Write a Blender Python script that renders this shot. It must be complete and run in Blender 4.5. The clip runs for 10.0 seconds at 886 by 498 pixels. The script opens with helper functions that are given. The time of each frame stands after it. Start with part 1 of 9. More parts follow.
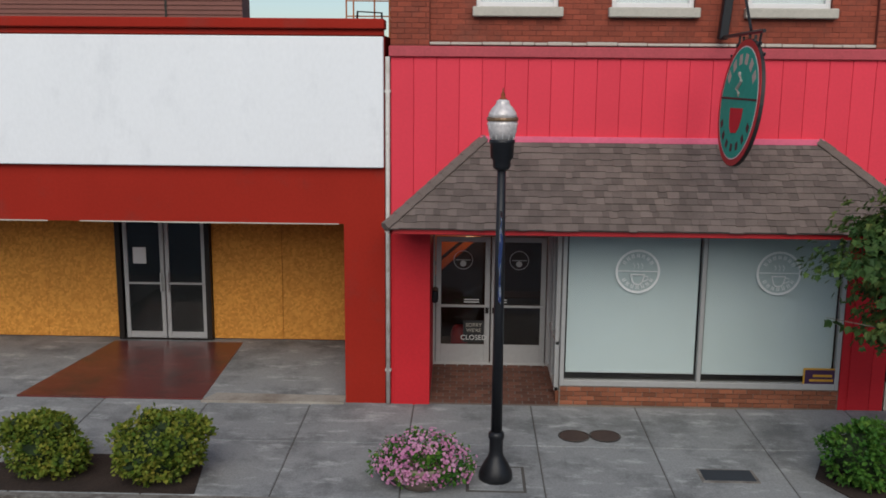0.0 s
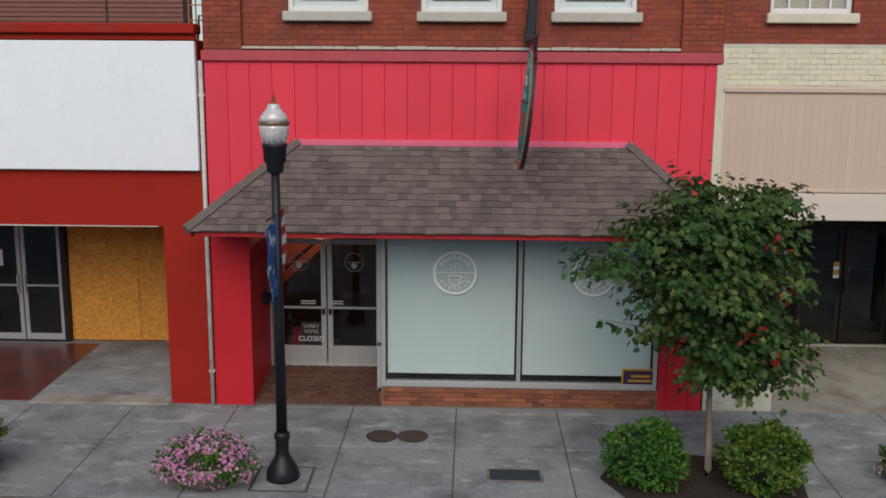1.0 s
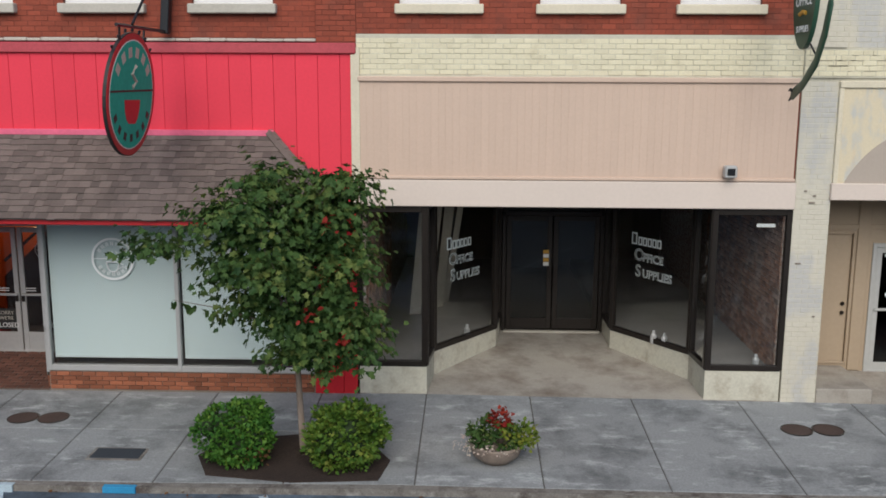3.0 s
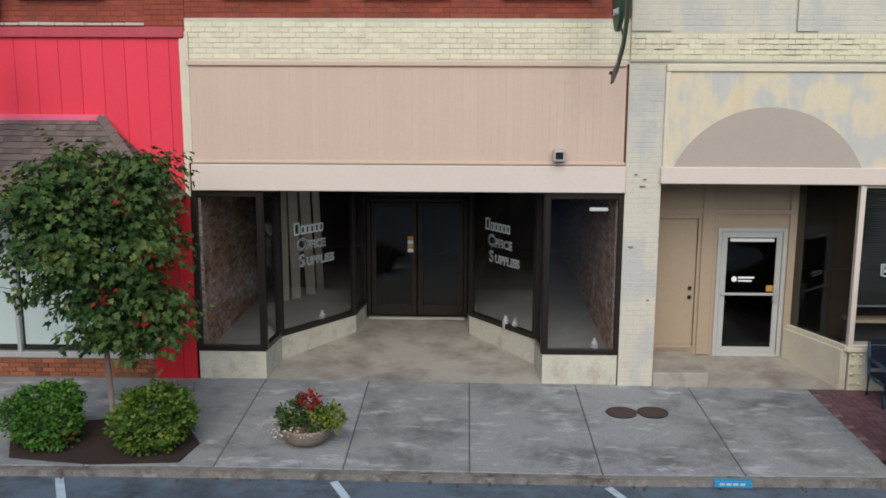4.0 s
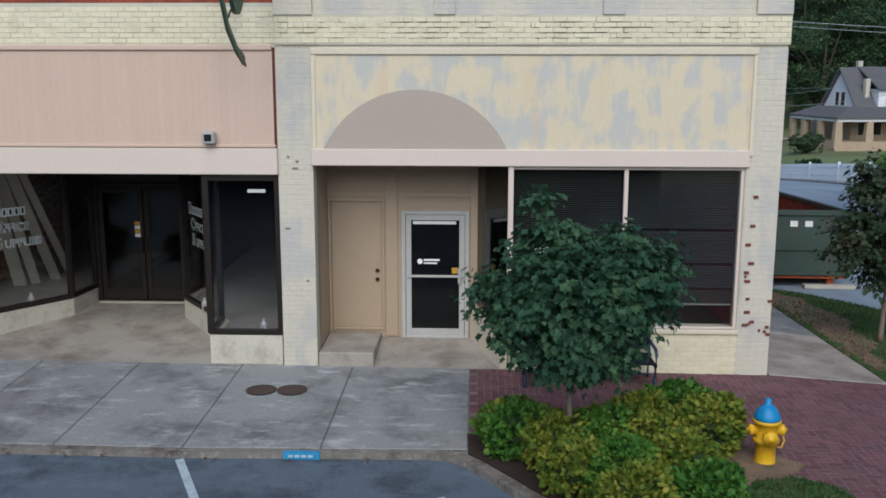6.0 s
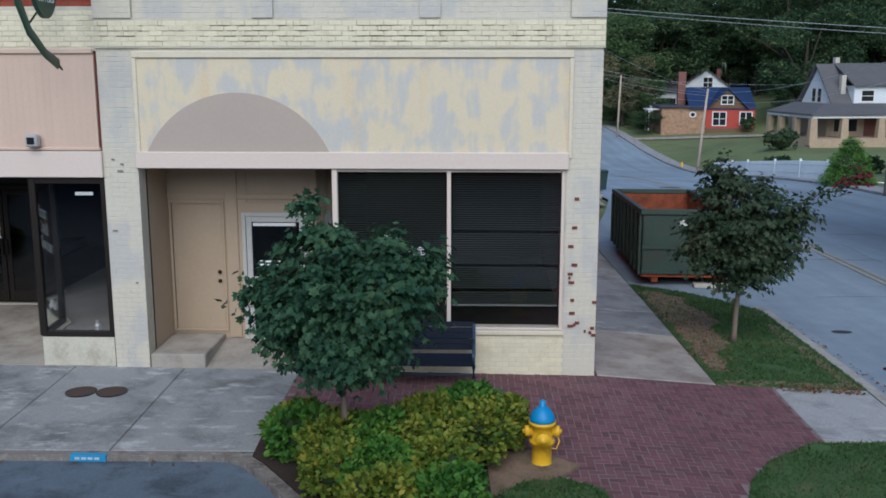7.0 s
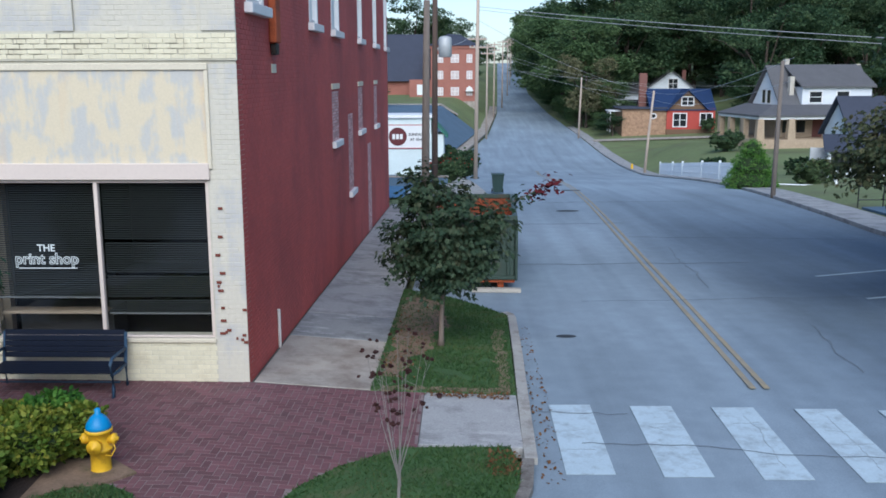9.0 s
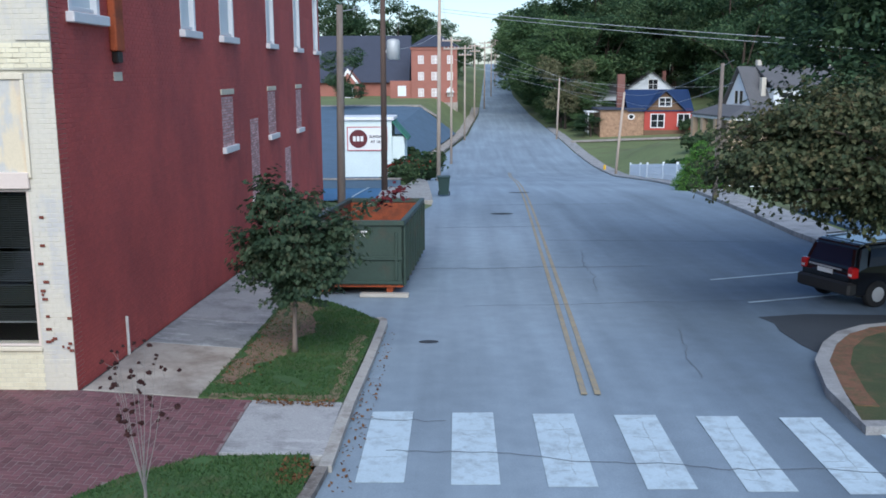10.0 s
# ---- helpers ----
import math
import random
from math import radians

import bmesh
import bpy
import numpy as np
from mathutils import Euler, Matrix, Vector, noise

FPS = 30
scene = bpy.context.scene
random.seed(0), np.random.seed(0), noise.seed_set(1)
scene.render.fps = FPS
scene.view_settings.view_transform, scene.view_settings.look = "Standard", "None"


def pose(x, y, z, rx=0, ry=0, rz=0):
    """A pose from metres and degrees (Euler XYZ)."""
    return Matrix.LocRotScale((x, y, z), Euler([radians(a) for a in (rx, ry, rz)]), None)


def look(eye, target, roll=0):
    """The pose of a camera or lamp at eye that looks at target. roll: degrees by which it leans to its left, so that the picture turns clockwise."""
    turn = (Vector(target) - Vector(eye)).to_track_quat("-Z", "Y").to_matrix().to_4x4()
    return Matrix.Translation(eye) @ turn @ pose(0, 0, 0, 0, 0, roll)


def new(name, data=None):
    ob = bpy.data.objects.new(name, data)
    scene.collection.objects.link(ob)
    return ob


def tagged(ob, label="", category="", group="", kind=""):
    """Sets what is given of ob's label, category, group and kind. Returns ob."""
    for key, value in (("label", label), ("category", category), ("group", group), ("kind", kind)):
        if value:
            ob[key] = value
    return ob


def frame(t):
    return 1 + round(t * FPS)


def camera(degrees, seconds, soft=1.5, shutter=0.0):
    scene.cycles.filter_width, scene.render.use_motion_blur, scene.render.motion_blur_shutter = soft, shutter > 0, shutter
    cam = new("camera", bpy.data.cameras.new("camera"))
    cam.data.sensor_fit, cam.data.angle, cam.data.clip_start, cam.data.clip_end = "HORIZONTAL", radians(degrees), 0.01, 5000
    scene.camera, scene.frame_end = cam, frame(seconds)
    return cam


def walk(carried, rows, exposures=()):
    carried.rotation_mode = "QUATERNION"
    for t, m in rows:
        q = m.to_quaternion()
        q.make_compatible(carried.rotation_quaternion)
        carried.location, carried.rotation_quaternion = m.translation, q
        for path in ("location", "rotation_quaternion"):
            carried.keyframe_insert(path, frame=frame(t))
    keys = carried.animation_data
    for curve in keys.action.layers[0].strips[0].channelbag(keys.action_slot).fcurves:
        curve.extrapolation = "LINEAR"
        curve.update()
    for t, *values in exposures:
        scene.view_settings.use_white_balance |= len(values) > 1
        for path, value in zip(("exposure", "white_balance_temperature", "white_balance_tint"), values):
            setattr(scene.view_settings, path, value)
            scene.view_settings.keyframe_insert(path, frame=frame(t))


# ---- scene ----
cam = camera(50.7, 10.0, soft=1.7)
PATH = [
    (0, (4.077, -13.395, 4.908), (4.024, -11.428, 4.547), 0.5),
    (0.5, (5.451, -13.394, 4.923), (5.391, -11.428, 4.562), 0.4),
    (1, (6.778, -13.442, 4.975), (6.72, -11.476, 4.615), 0.4),
    (1.5, (8.148, -13.536, 5.025), (8.088, -11.569, 4.67), 0.4),
    (2, (9.452, -13.604, 5.011), (9.391, -11.637, 4.657), 0.4),
    (2.5, (10.75, -13.641, 4.933), (10.686, -11.674, 4.578), 0.3),
    (4, (14.346, -13.609, 4.687), (14.295, -11.643, 4.32), 0.2),
    (4.5, (15.658, -13.653, 4.587), (15.598, -11.688, 4.22), 0.2),
    (5, (16.94, -13.714, 4.49), (16.876, -11.749, 4.125), 0.2),
    (5.5, (18.272, -13.722, 4.424), (18.2, -11.756, 4.062), 0.1),
    (7, (22.129, -13.689, 4.54), (22.065, -11.725, 4.168), -0.0),
    (7.5, (23.446, -13.717, 4.572), (23.384, -11.753, 4.201), 0.0),
    (8, (24.738, -13.708, 4.581), (24.68, -11.743, 4.213), -0.1),
    (8.5, (26.027, -13.768, 4.638), (25.975, -11.803, 4.268), -0.1),
    (9, (27.305, -13.76, 4.68), (27.258, -11.795, 4.311), -0.2),
    (9.5, (28.604, -13.738, 4.736), (28.563, -11.773, 4.368), -0.3),
    (10, (29.891, -13.753, 4.788), (29.858, -11.787, 4.42), -0.3),
]
walk(cam, [(t, look(eye, target, roll)) for t, eye, target, roll in PATH],
     [(0, -0.22, 6500, 10), (1, -0.25, 6500, 10), (2.5, 0.05, 6450, 10), (4.5, 0.08, 6300, 10), (5.5, 0.03, 6150, 10), (7, -0.03, 5720, 10), (8.5, 0.3, 5600, 10), (9.2, 0.37, 5650, 10), (10, 0.45, 5660, 10)])

# ---- world, sun, exposure ----
world = bpy.data.worlds.new("evening_sky")
world.use_nodes = True
scene.world = world
wn, wl = world.node_tree.nodes, world.node_tree.links
sky = wn.new("ShaderNodeTexSky")
sky.sky_type = "NISHITA"
sky.sun_disc = False
sky.sun_elevation = radians(38)
sky.sun_rotation = radians(181)
sky.air_density, sky.dust_density, sky.ozone_density = 1.0, 1.0, 2.2
wl.new(sky.outputs[0], wn["Background"].inputs[0])
wn["Background"].inputs[1].default_value = 0.125

sun_data = bpy.data.lights.new("sun", "SUN")
sun_data.energy, sun_data.angle, sun_data.color = 2.65, radians(55), (1.0, 0.94, 0.83)
sun = new("sun", sun_data)
sun.matrix_world = look((13, -58, 45), (14, 0, 0))

# ---- mesh tools ----
class MB:
    """Collects vertices and faces for one mesh."""

    def __init__(self):
        self.v, self.f = [], []

    def add(self, verts, faces):
        n = len(self.v)
        self.v.extend(tuple(p) for p in verts)
        self.f.extend(tuple(i + n for i in face) for face in faces)
        return self

    def box(self, x0, x1, y0, y1, z0, z1, m=None):
        p = [(x, y, z) for z in (z0, z1) for y in (y0, y1) for x in (x0, x1)]
        if m is not None:
            p = [m @ Vector(q) for q in p]
        return self.add(p, [(0, 2, 3, 1), (4, 5, 7, 6), (0, 1, 5, 4), (2, 6, 7, 3), (0, 4, 6, 2), (1, 3, 7, 5)])

    def cbox(self, x0, x1, y0, y1, z0, z1, c=0.01, m=None):
        """A box with chamfered edges."""
        p, ring = [], []
        for z, k in ((z0, c), (z0 + c, 0), (z1 - c, 0), (z1, c)):
            e = c if not k else c
            a, b = x0 + k, x1 - k
            g, h = y0 + k, y1 - k
            p += [(a + e, g, z), (b - e, g, z), (b, g + e, z), (b, h - e, z), (b - e, h, z), (a + e, h, z), (a, h - e, z), (a, g + e, z)]
        if m is not None:
            p = [m @ Vector(q) for q in p]
        f = [tuple(range(7, -1, -1)), tuple(range(24, 32))]
        for r in range(3):
            for i in range(8):
                j = (i + 1) % 8
                f.append((r * 8 + i, r * 8 + j, r * 8 + 8 + j, r * 8 + 8 + i))
        return self.add(p, f)

    def prism(self, outline, axis, a, b):
        """An outline of (u, w) pairs pushed along an axis from a to b."""
        def at(u, w, s):
            return {"x": (s, u, w), "y": (u, s, w), "z": (u, w, s)}[axis]
        n = len(outline)
        p = [at(u, w, a) for u, w in outline] + [at(u, w, b) for u, w in outline]
        f = [tuple(range(n)), tuple(range(2 * n - 1, n - 1, -1))]
        f += [(i, i + n, (i + 1) % n + n, (i + 1) % n) for i in range(n)]
        return self.add(p, f)

    def tube(self, path, radius, sides=8, caps=True):
        pts = [Vector(q) for q in path]
        rad = radius if isinstance(radius, (list, tuple)) else [radius] * len(pts)
        p, f = [], []
        up = Vector((0, 0, 1))
        for i, q in enumerate(pts):
            d = (pts[min(i + 1, len(pts) - 1)] - pts[max(i - 1, 0)]).normalized()
            s = d.cross(up)
            s = s.normalized() if s.length > 1e-3 else Vector((1, 0, 0))
            w = s.cross(d)
            for k in range(sides):
                a = 2 * math.pi * k / sides
                p.append(q + rad[i] * (math.cos(a) * s + math.sin(a) * w))
        for i in range(len(pts) - 1):
            for k in range(sides):
                l = (k + 1) % sides
                f.append((i * sides + k, i * sides + l, (i + 1) * sides + l, (i + 1) * sides + k))
        if caps:
            f.append(tuple(range(sides - 1, -1, -1)))
            f.append(tuple(range((len(pts) - 1) * sides, len(pts) * sides)))
        return self.add(p, f)

    def lathe(self, profile, sides=16, m=None):
        """(radius, z) pairs turned round the z axis."""
        p, f = [], []
        for r, z in profile:
            for k in range(sides):
                a = 2 * math.pi * k / sides
                p.append((r * math.cos(a), r * math.sin(a), z))
        for i in range(len(profile) - 1):
            for k in range(sides):
                l = (k + 1) % sides
                f.append((i * sides + k, i * sides + l, (i + 1) * sides + l, (i + 1) * sides + k))
        f.append(tuple(range(sides - 1, -1, -1)))
        f.append(tuple(range((len(profile) - 1) * sides, len(profile) * sides)))
        if m is not None:
            p = [m @ Vector(q) for q in p]
        return self.add(p, f)

    def quad(self, a, b, c, d):
        return self.add([a, b, c, d], [(0, 1, 2, 3)])

    def mesh(self, name, material=None, smooth=False):
        me = bpy.data.meshes.new(name)
        me.from_pydata(self.v, [], self.f)
        if material:
            me.materials.append(material)
        me.validate()
        if smooth:
            me.shade_smooth()
        me.update()
        return me


def part(name, mb, material, parent=None, label="", smooth=False):
    me = mb.mesh(name, material, smooth) if isinstance(mb, MB) else mb
    ob = new(name, me)
    if parent is not None:
        ob.parent = parent
    if label:
        ob["label"] = label
    return ob


def thing(name, label, category, at=(0, 0, 0), rz=0.0, group="", kind=""):
    e = new(name)
    e.empty_display_size = 0.1
    e.matrix_basis = pose(*at, 0, 0, rz)
    return tagged(e, label, category, group, kind)


def structure(name, mb, material, label, category="", smooth=False):
    return tagged(part(name, mb, material, None, "", smooth), label, category, "", "structure")


def letters(name, text, size, depth, material, parent, m, label="", align="LEFT", shear=0.0, offset=0.0):
    """Lettering as a mesh in the plane x right, y up of the pose m."""
    c = bpy.data.curves.new(name, "FONT")
    c.body, c.size, c.extrude, c.align_x, c.resolution_u, c.shear, c.offset = text, size, depth, align, 3, shear, offset
    tmp = new("tmp", c)
    me = bpy.data.meshes.new_from_object(tmp.evaluated_get(bpy.context.evaluated_depsgraph_get()))
    bpy.data.objects.remove(tmp)
    me.transform(m)
    me.materials.clear()
    me.materials.append(material)
    me.name = name
    return part(name, me, None, parent, label)


# ---- lie of the land ----
def base(x):
    return float(np.interp(x, [-30, 8, 11, 16, 20, 24, 25.8, 28.2, 36, 60], [.07, .08, .11, .07, .04, 0, -.13, -.2, -.26, -.3]))


DROP = ([0, 9, 18, 30, 44, 58, 80, 98, 111, 130, 157, 200, 260, 330, 430, 520, 900, 3000],
        [0, -.33, -.68, -1.1, -1.95, -3.15, -5.3, -7.0, -7.5, -7.2, -6.0, -4.0, -1.1, 2.5, 7.8, 10.5, 14, 14])


def drop(y):
    if y <= 0:
        return 0.0
    w = min(6.0, y * 0.5)
    return float(np.mean([np.interp(y + d, *DROP) for d in np.linspace(-w, w, 7)]))


def walk_z(x, y):
    """Height of the pavement."""
    if y > 0:
        return base(x) + drop(y)
    return base(x) + 0.03 * max(y, -3.2) * min(max((22 - x) / 6, 0), 1)


def road_z(x, y):
    if y > -3:
        return -0.29 + drop(y)
    k = min(max((x - 20) / 8, 0), 1)
    return (1 - k) * (walk_z(x, -3.1) - 0.075 - 0.012 * (-3.1 - y if y > -9 else 5.9)) + k * -0.29


def road_mid(y):
    return 31.98 + 0.0415 * y


EDGE_Y = [5, 20, 31, 60, 103, 130, 157, 200, 260, 430, 900]
EDGE_L = [28.4, 28.5, 28.7, 27.4, 24.6, 27.5, 31.5, 34.5, 36.6, 42.2, 58]
EDGE_R = [42, 42, 42.7, 45, 48.4, 48, 47.5, 46.0, 45.6, 51.6, 68]


def edge(y, right):
    return float(np.interp(y, EDGE_Y, EDGE_R if right else EDGE_L))


def land_z(x, y):
    """Height of the open ground."""
    z = -0.55 + drop(y) if y > 0 else -0.55
    if y > 8:
        over = x - edge(y, True)
        if over > 0:
            steep = min(0.12 * over, 5.5) * min((y - 8) / 40, 1)
            level = float(np.interp(over, [0, 26, 34, 60], [0, .7, 2.0, 5.5]))
            k = float(np.interp(y, [32, 48, 145, 175], [0, 1, 1, 0]))
            z += 0.25 + steep * (1 - k) + level * k
            yard = float(np.interp(x, [51, 57], [0, 1])) * float(np.interp(y, [74, 92, 116, 134], [0, 1, 1, 0]))
            z += yard * max(-4.5 - z, 0)
        under = edge(y, False) - x
        if under > 0:
            w = min(max(under - 1, 0) / 7, 1) * min(max(y - 66, 0) / 40, 1)
            z = (z + 0.2) * (1 - w) + w * float(np.interp(y, [66, 100, 130, 155, 186, 240, 300, 430, 900], [-3.6, -4.4, -2.8, -1.1, -.2, 1.0, 3.0, 9, 14]))
    return z

# ---- materials ----
def nodes_of(name):
    m = bpy.data.materials.new(name)
    m.use_nodes = True
    return m, m.node_tree.nodes, m.node_tree.links, m.node_tree.nodes["Principled BSDF"]


def rgb(c):
    return (*c, 1.0)


def surface(name, colour, rough=0.7, metal=0.0, vary=0.15, grain=40.0, blotch=1.5, bump=0.15, dirt=None, dirt_amount=0.35,
            per_piece=0.0, stretch=(1, 1, 1), spec=0.4, island=False, dirt_scale=None):
    """Base colour with grain and blotches at two scales, optional stains of a second colour, and fine relief."""
    m, n, l, b = nodes_of(name)
    co = n.new("ShaderNodeTexCoord")
    geo = n.new("ShaderNodeNewGeometry")
    mp = n.new("ShaderNodeMapping")
    mp.inputs["Scale"].default_value = stretch
    l.new(geo.outputs["Position"], mp.inputs[0])
    fine, big = n.new("ShaderNodeTexNoise"), n.new("ShaderNodeTexNoise")
    fine.inputs["Scale"].default_value, fine.inputs["Detail"].default_value = grain, 5
    big.inputs["Scale"].default_value, big.inputs["Detail"].default_value, big.inputs["Roughness"].default_value = blotch, 6, 0.6
    for t in (fine, big):
        l.new(mp.outputs[0], t.inputs["Vector"])
    add = n.new("ShaderNodeMath")
    add.operation = "ADD"
    l.new(fine.outputs[0], add.inputs[0])
    l.new(big.outputs[0], add.inputs[1])
    rng = n.new("ShaderNodeMapRange")
    rng.inputs[1].default_value, rng.inputs[2].default_value = 0.6, 1.4
    rng.inputs[3].default_value, rng.inputs[4].default_value = 1 - vary, 1 + vary
    l.new(add.outputs[0], rng.inputs[0])
    val = rng.outputs[0]
    if per_piece:
        rnd = geo.outputs["Random Per Island"] if island else n.new("ShaderNodeObjectInfo").outputs["Random"]
        r2 = n.new("ShaderNodeMapRange")
        r2.inputs[3].default_value, r2.inputs[4].default_value = 1 - per_piece, 1 + per_piece
        l.new(rnd, r2.inputs[0])
        mul = n.new("ShaderNodeMath")
        mul.operation = "MULTIPLY"
        l.new(val, mul.inputs[0])
        l.new(r2.outputs[0], mul.inputs[1])
        val = mul.outputs[0]
    src = n.new("ShaderNodeRGB")
    src.outputs[0].default_value = rgb(colour)
    col = src.outputs[0]
    if dirt:
        st = n.new("ShaderNodeTexNoise")
        st.inputs["Scale"].default_value = dirt_scale or blotch * 1.7
        st.inputs["Detail"].default_value, st.inputs["Roughness"].default_value = 8, 0.65
        l.new(mp.outputs[0], st.inputs["Vector"])
        r3 = n.new("ShaderNodeMapRange")
        r3.inputs[1].default_value, r3.inputs[2].default_value = 0.62 - dirt_amount * 0.35, 0.72
        r3.inputs[4].default_value = min(1.0, 0.4 + dirt_amount)
        l.new(st.outputs[0], r3.inputs[0])
        mx = n.new("ShaderNodeMix")
        mx.data_type = "RGBA"
        l.new(r3.outputs[0], mx.inputs[0])
        l.new(col, mx.inputs[6])
        mx.inputs[7].default_value = rgb(dirt)
        col = mx.outputs[2]
    sc = n.new("ShaderNodeVectorMath")
    sc.operation = "SCALE"
    l.new(col, sc.inputs[0])
    l.new(val, sc.inputs["Scale"])
    l.new(sc.outputs[0], b.inputs["Base Color"])
    b.inputs["Roughness"].default_value, b.inputs["Metallic"].default_value = rough, metal
    b.inputs["Specular IOR Level"].default_value = spec
    if bump:
        bp = n.new("ShaderNodeBump")
        bp.inputs["Strength"].default_value, bp.inputs["Distance"].default_value = bump, 0.01
        l.new(add.outputs[0], bp.inputs["Height"])
        l.new(bp.outputs[0], b.inputs["Normal"])
    return m


def leafy(name, colours, rough=0.55, through_light=0.25, scale=1.3):
    """Leaves in several greens, picked leaf by leaf and in patches."""
    m, n, l, b = nodes_of(name)
    geo = n.new("ShaderNodeNewGeometry")
    tex = n.new("ShaderNodeTexNoise")
    tex.inputs["Scale"].default_value = scale
    l.new(geo.outputs["Position"], tex.inputs["Vector"])
    mixv = n.new("ShaderNodeMath")
    mixv.operation = "MULTIPLY_ADD"
    mixv.inputs[1].default_value, mixv.inputs[2].default_value = 0.34, 0.0
    l.new(geo.outputs["Random Per Island"], mixv.inputs[0])
    ad = n.new("ShaderNodeMath")
    ad.operation = "MULTIPLY_ADD"
    ad.inputs[1].default_value = 0.74
    l.new(tex.outputs[0], ad.inputs[0])
    l.new(mixv.outputs[0], ad.inputs[2])
    ramp = n.new("ShaderNodeValToRGB")
    els = ramp.color_ramp.elements
    for i, c in enumerate(colours):
        p = 0.15 + 0.7 * i / (len(colours) - 1)
        e = els[i] if i < 2 else els.new(p)
        e.position, e.color = p, rgb(c)
    for i, c in enumerate(colours):
        els[i].position, els[i].color = 0.15 + 0.7 * i / (len(colours) - 1), rgb(c)
    l.new(ad.outputs[0], ramp.inputs[0])
    l.new(ramp.outputs[0], b.inputs["Base Color"])
    b.inputs["Roughness"].default_value = rough
    b.inputs["Specular IOR Level"].default_value = 0.16
    tr = n.new("ShaderNodeBsdfTranslucent")
    l.new(ramp.outputs[0], tr.inputs[0])
    mx = n.new("ShaderNodeMixShader")
    mx.inputs[0].default_value = through_light
    l.new(b.outputs[0], mx.inputs[1])
    l.new(tr.outputs[0], mx.inputs[2])
    l.new(mx.outputs[0], n["Material Output"].inputs[0])
    return m


def glass(name, tint=(0.8, 0.85, 0.85), gloss=0.03, ior=1.5):
    m, n, l, b = nodes_of(name)
    n.remove(b)
    t, g, f, mx = (n.new("ShaderNodeBsdfTransparent"), n.new("ShaderNodeBsdfGlossy"), n.new("ShaderNodeLayerWeight"), n.new("ShaderNodeMixShader"))
    p, q = n.new("ShaderNodeMath"), n.new("ShaderNodeMath")
    t.inputs[0].default_value = rgb(tint)
    g.inputs["Roughness"].default_value = gloss
    # Schlick's gloss, the same from both sides of the pane
    f.inputs["Blend"].default_value = .5
    p.operation, q.operation = "POWER", "MULTIPLY_ADD"
    p.inputs[1].default_value = 5
    base = ((ior - 1) / (ior + 1)) ** 2
    q.inputs[1].default_value, q.inputs[2].default_value = 1 - base, base
    l.new(f.outputs["Facing"], p.inputs[0])
    l.new(p.outputs[0], q.inputs[0])
    l.new(q.outputs[0], mx.inputs[0])
    l.new(t.outputs[0], mx.inputs[1])
    l.new(g.outputs[0], mx.inputs[2])
    l.new(mx.outputs[0], n["Material Output"].inputs[0])
    return m


M = {}
M["concrete_pale"] = surface("concrete_pale", (.36, .33, .285), .85, vary=.2, grain=50, blotch=1.2, bump=.2, dirt=(.15, .115, .09), dirt_amount=.5, dirt_scale=1.4)
M["kerb_pale"] = surface("pale_kerb_concrete", (.36, .35, .32), .9, vary=.2, grain=40, blotch=2.2, bump=.3, dirt=(.15, .12, .10), dirt_amount=.35)
M["flashing"] = surface("pink_flashing", (.70, .13, .22), .5, vary=.12, grain=20, blotch=3)
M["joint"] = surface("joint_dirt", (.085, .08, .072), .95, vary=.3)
M["asphalt_dark"] = surface("asphalt_patch", (.034, .041, .05), .85, vary=.2, grain=80, blotch=1, bump=.3)
M["asphalt_lot"] = surface("blue_grey_lot_asphalt", (.085, .135, .19), .85, vary=.2, grain=30, blotch=.6, bump=.3)
M["white_line"] = surface("road_paint_white", (.43, .53, .585), .8, vary=.1, grain=30, blotch=2, dirt=(.25, .29, .32), dirt_amount=.42, dirt_scale=5)
M["yellow_line"] = surface("road_paint_yellow", (.33, .275, .17), .8, vary=.2, grain=30, blotch=2, dirt=(.22, .215, .2), dirt_amount=.7, dirt_scale=6)
M["blue_paint"] = surface("kerb_paint_blue", (.03, .26, .48), .7, vary=.2)
M["panel_red"] = surface("pink_red_paint", (.72, .05, .08), .6, vary=.06, grain=25, blotch=1.0, bump=.1, per_piece=.05, spec=.2)
M["trim_red"] = surface("faded_red_trim", (.42, .06, .075), .6, vary=.18, grain=30, blotch=2.5)
M["dark_red"] = surface("brick_red_paint", (.31, .022, .013), .7, spec=.08, vary=.12, grain=25, blotch=.9, bump=.15, dirt=(.22, .04, .03), dirt_amount=.2)
M["white_panel"] = surface("white_painted_stucco", (.80, .82, .835), .75, vary=.04, grain=20, blotch=.8, bump=.12, dirt=(.66, .68, .70), dirt_amount=.2, stretch=(1, 1, .6))
M["brick_red"] = surface("red_brick", (.25, .055, .03), .85, vary=.18, grain=35, blotch=1.2, bump=.3, per_piece=.15, island=True, dirt=(.14, .05, .035), dirt_amount=.4)
M["brick_orange"] = surface("orange_brick", (.25, .085, .043), .85, vary=.15, grain=35, blotch=2, bump=.3, per_piece=.35)
M["mortar_red"] = surface("red_mortar", (.16, .045, .03), .95, vary=.2)
M["mortar_grey"] = surface("grey_mortar", (.24, .2, .165), .95, vary=.2)
M["cream_brick"] = surface("cream_painted_brick", (.66, .61, .44), .8, vary=.08, grain=30, blotch=1.2, bump=.25, per_piece=.05, island=True, dirt=(.5, .44, .3), dirt_amount=.25)
M["mortar_cream"] = surface("cream_mortar", (.53, .50, .40), .9, vary=.1, dirt=(.32, .28, .21), dirt_amount=.3, dirt_scale=1.1)
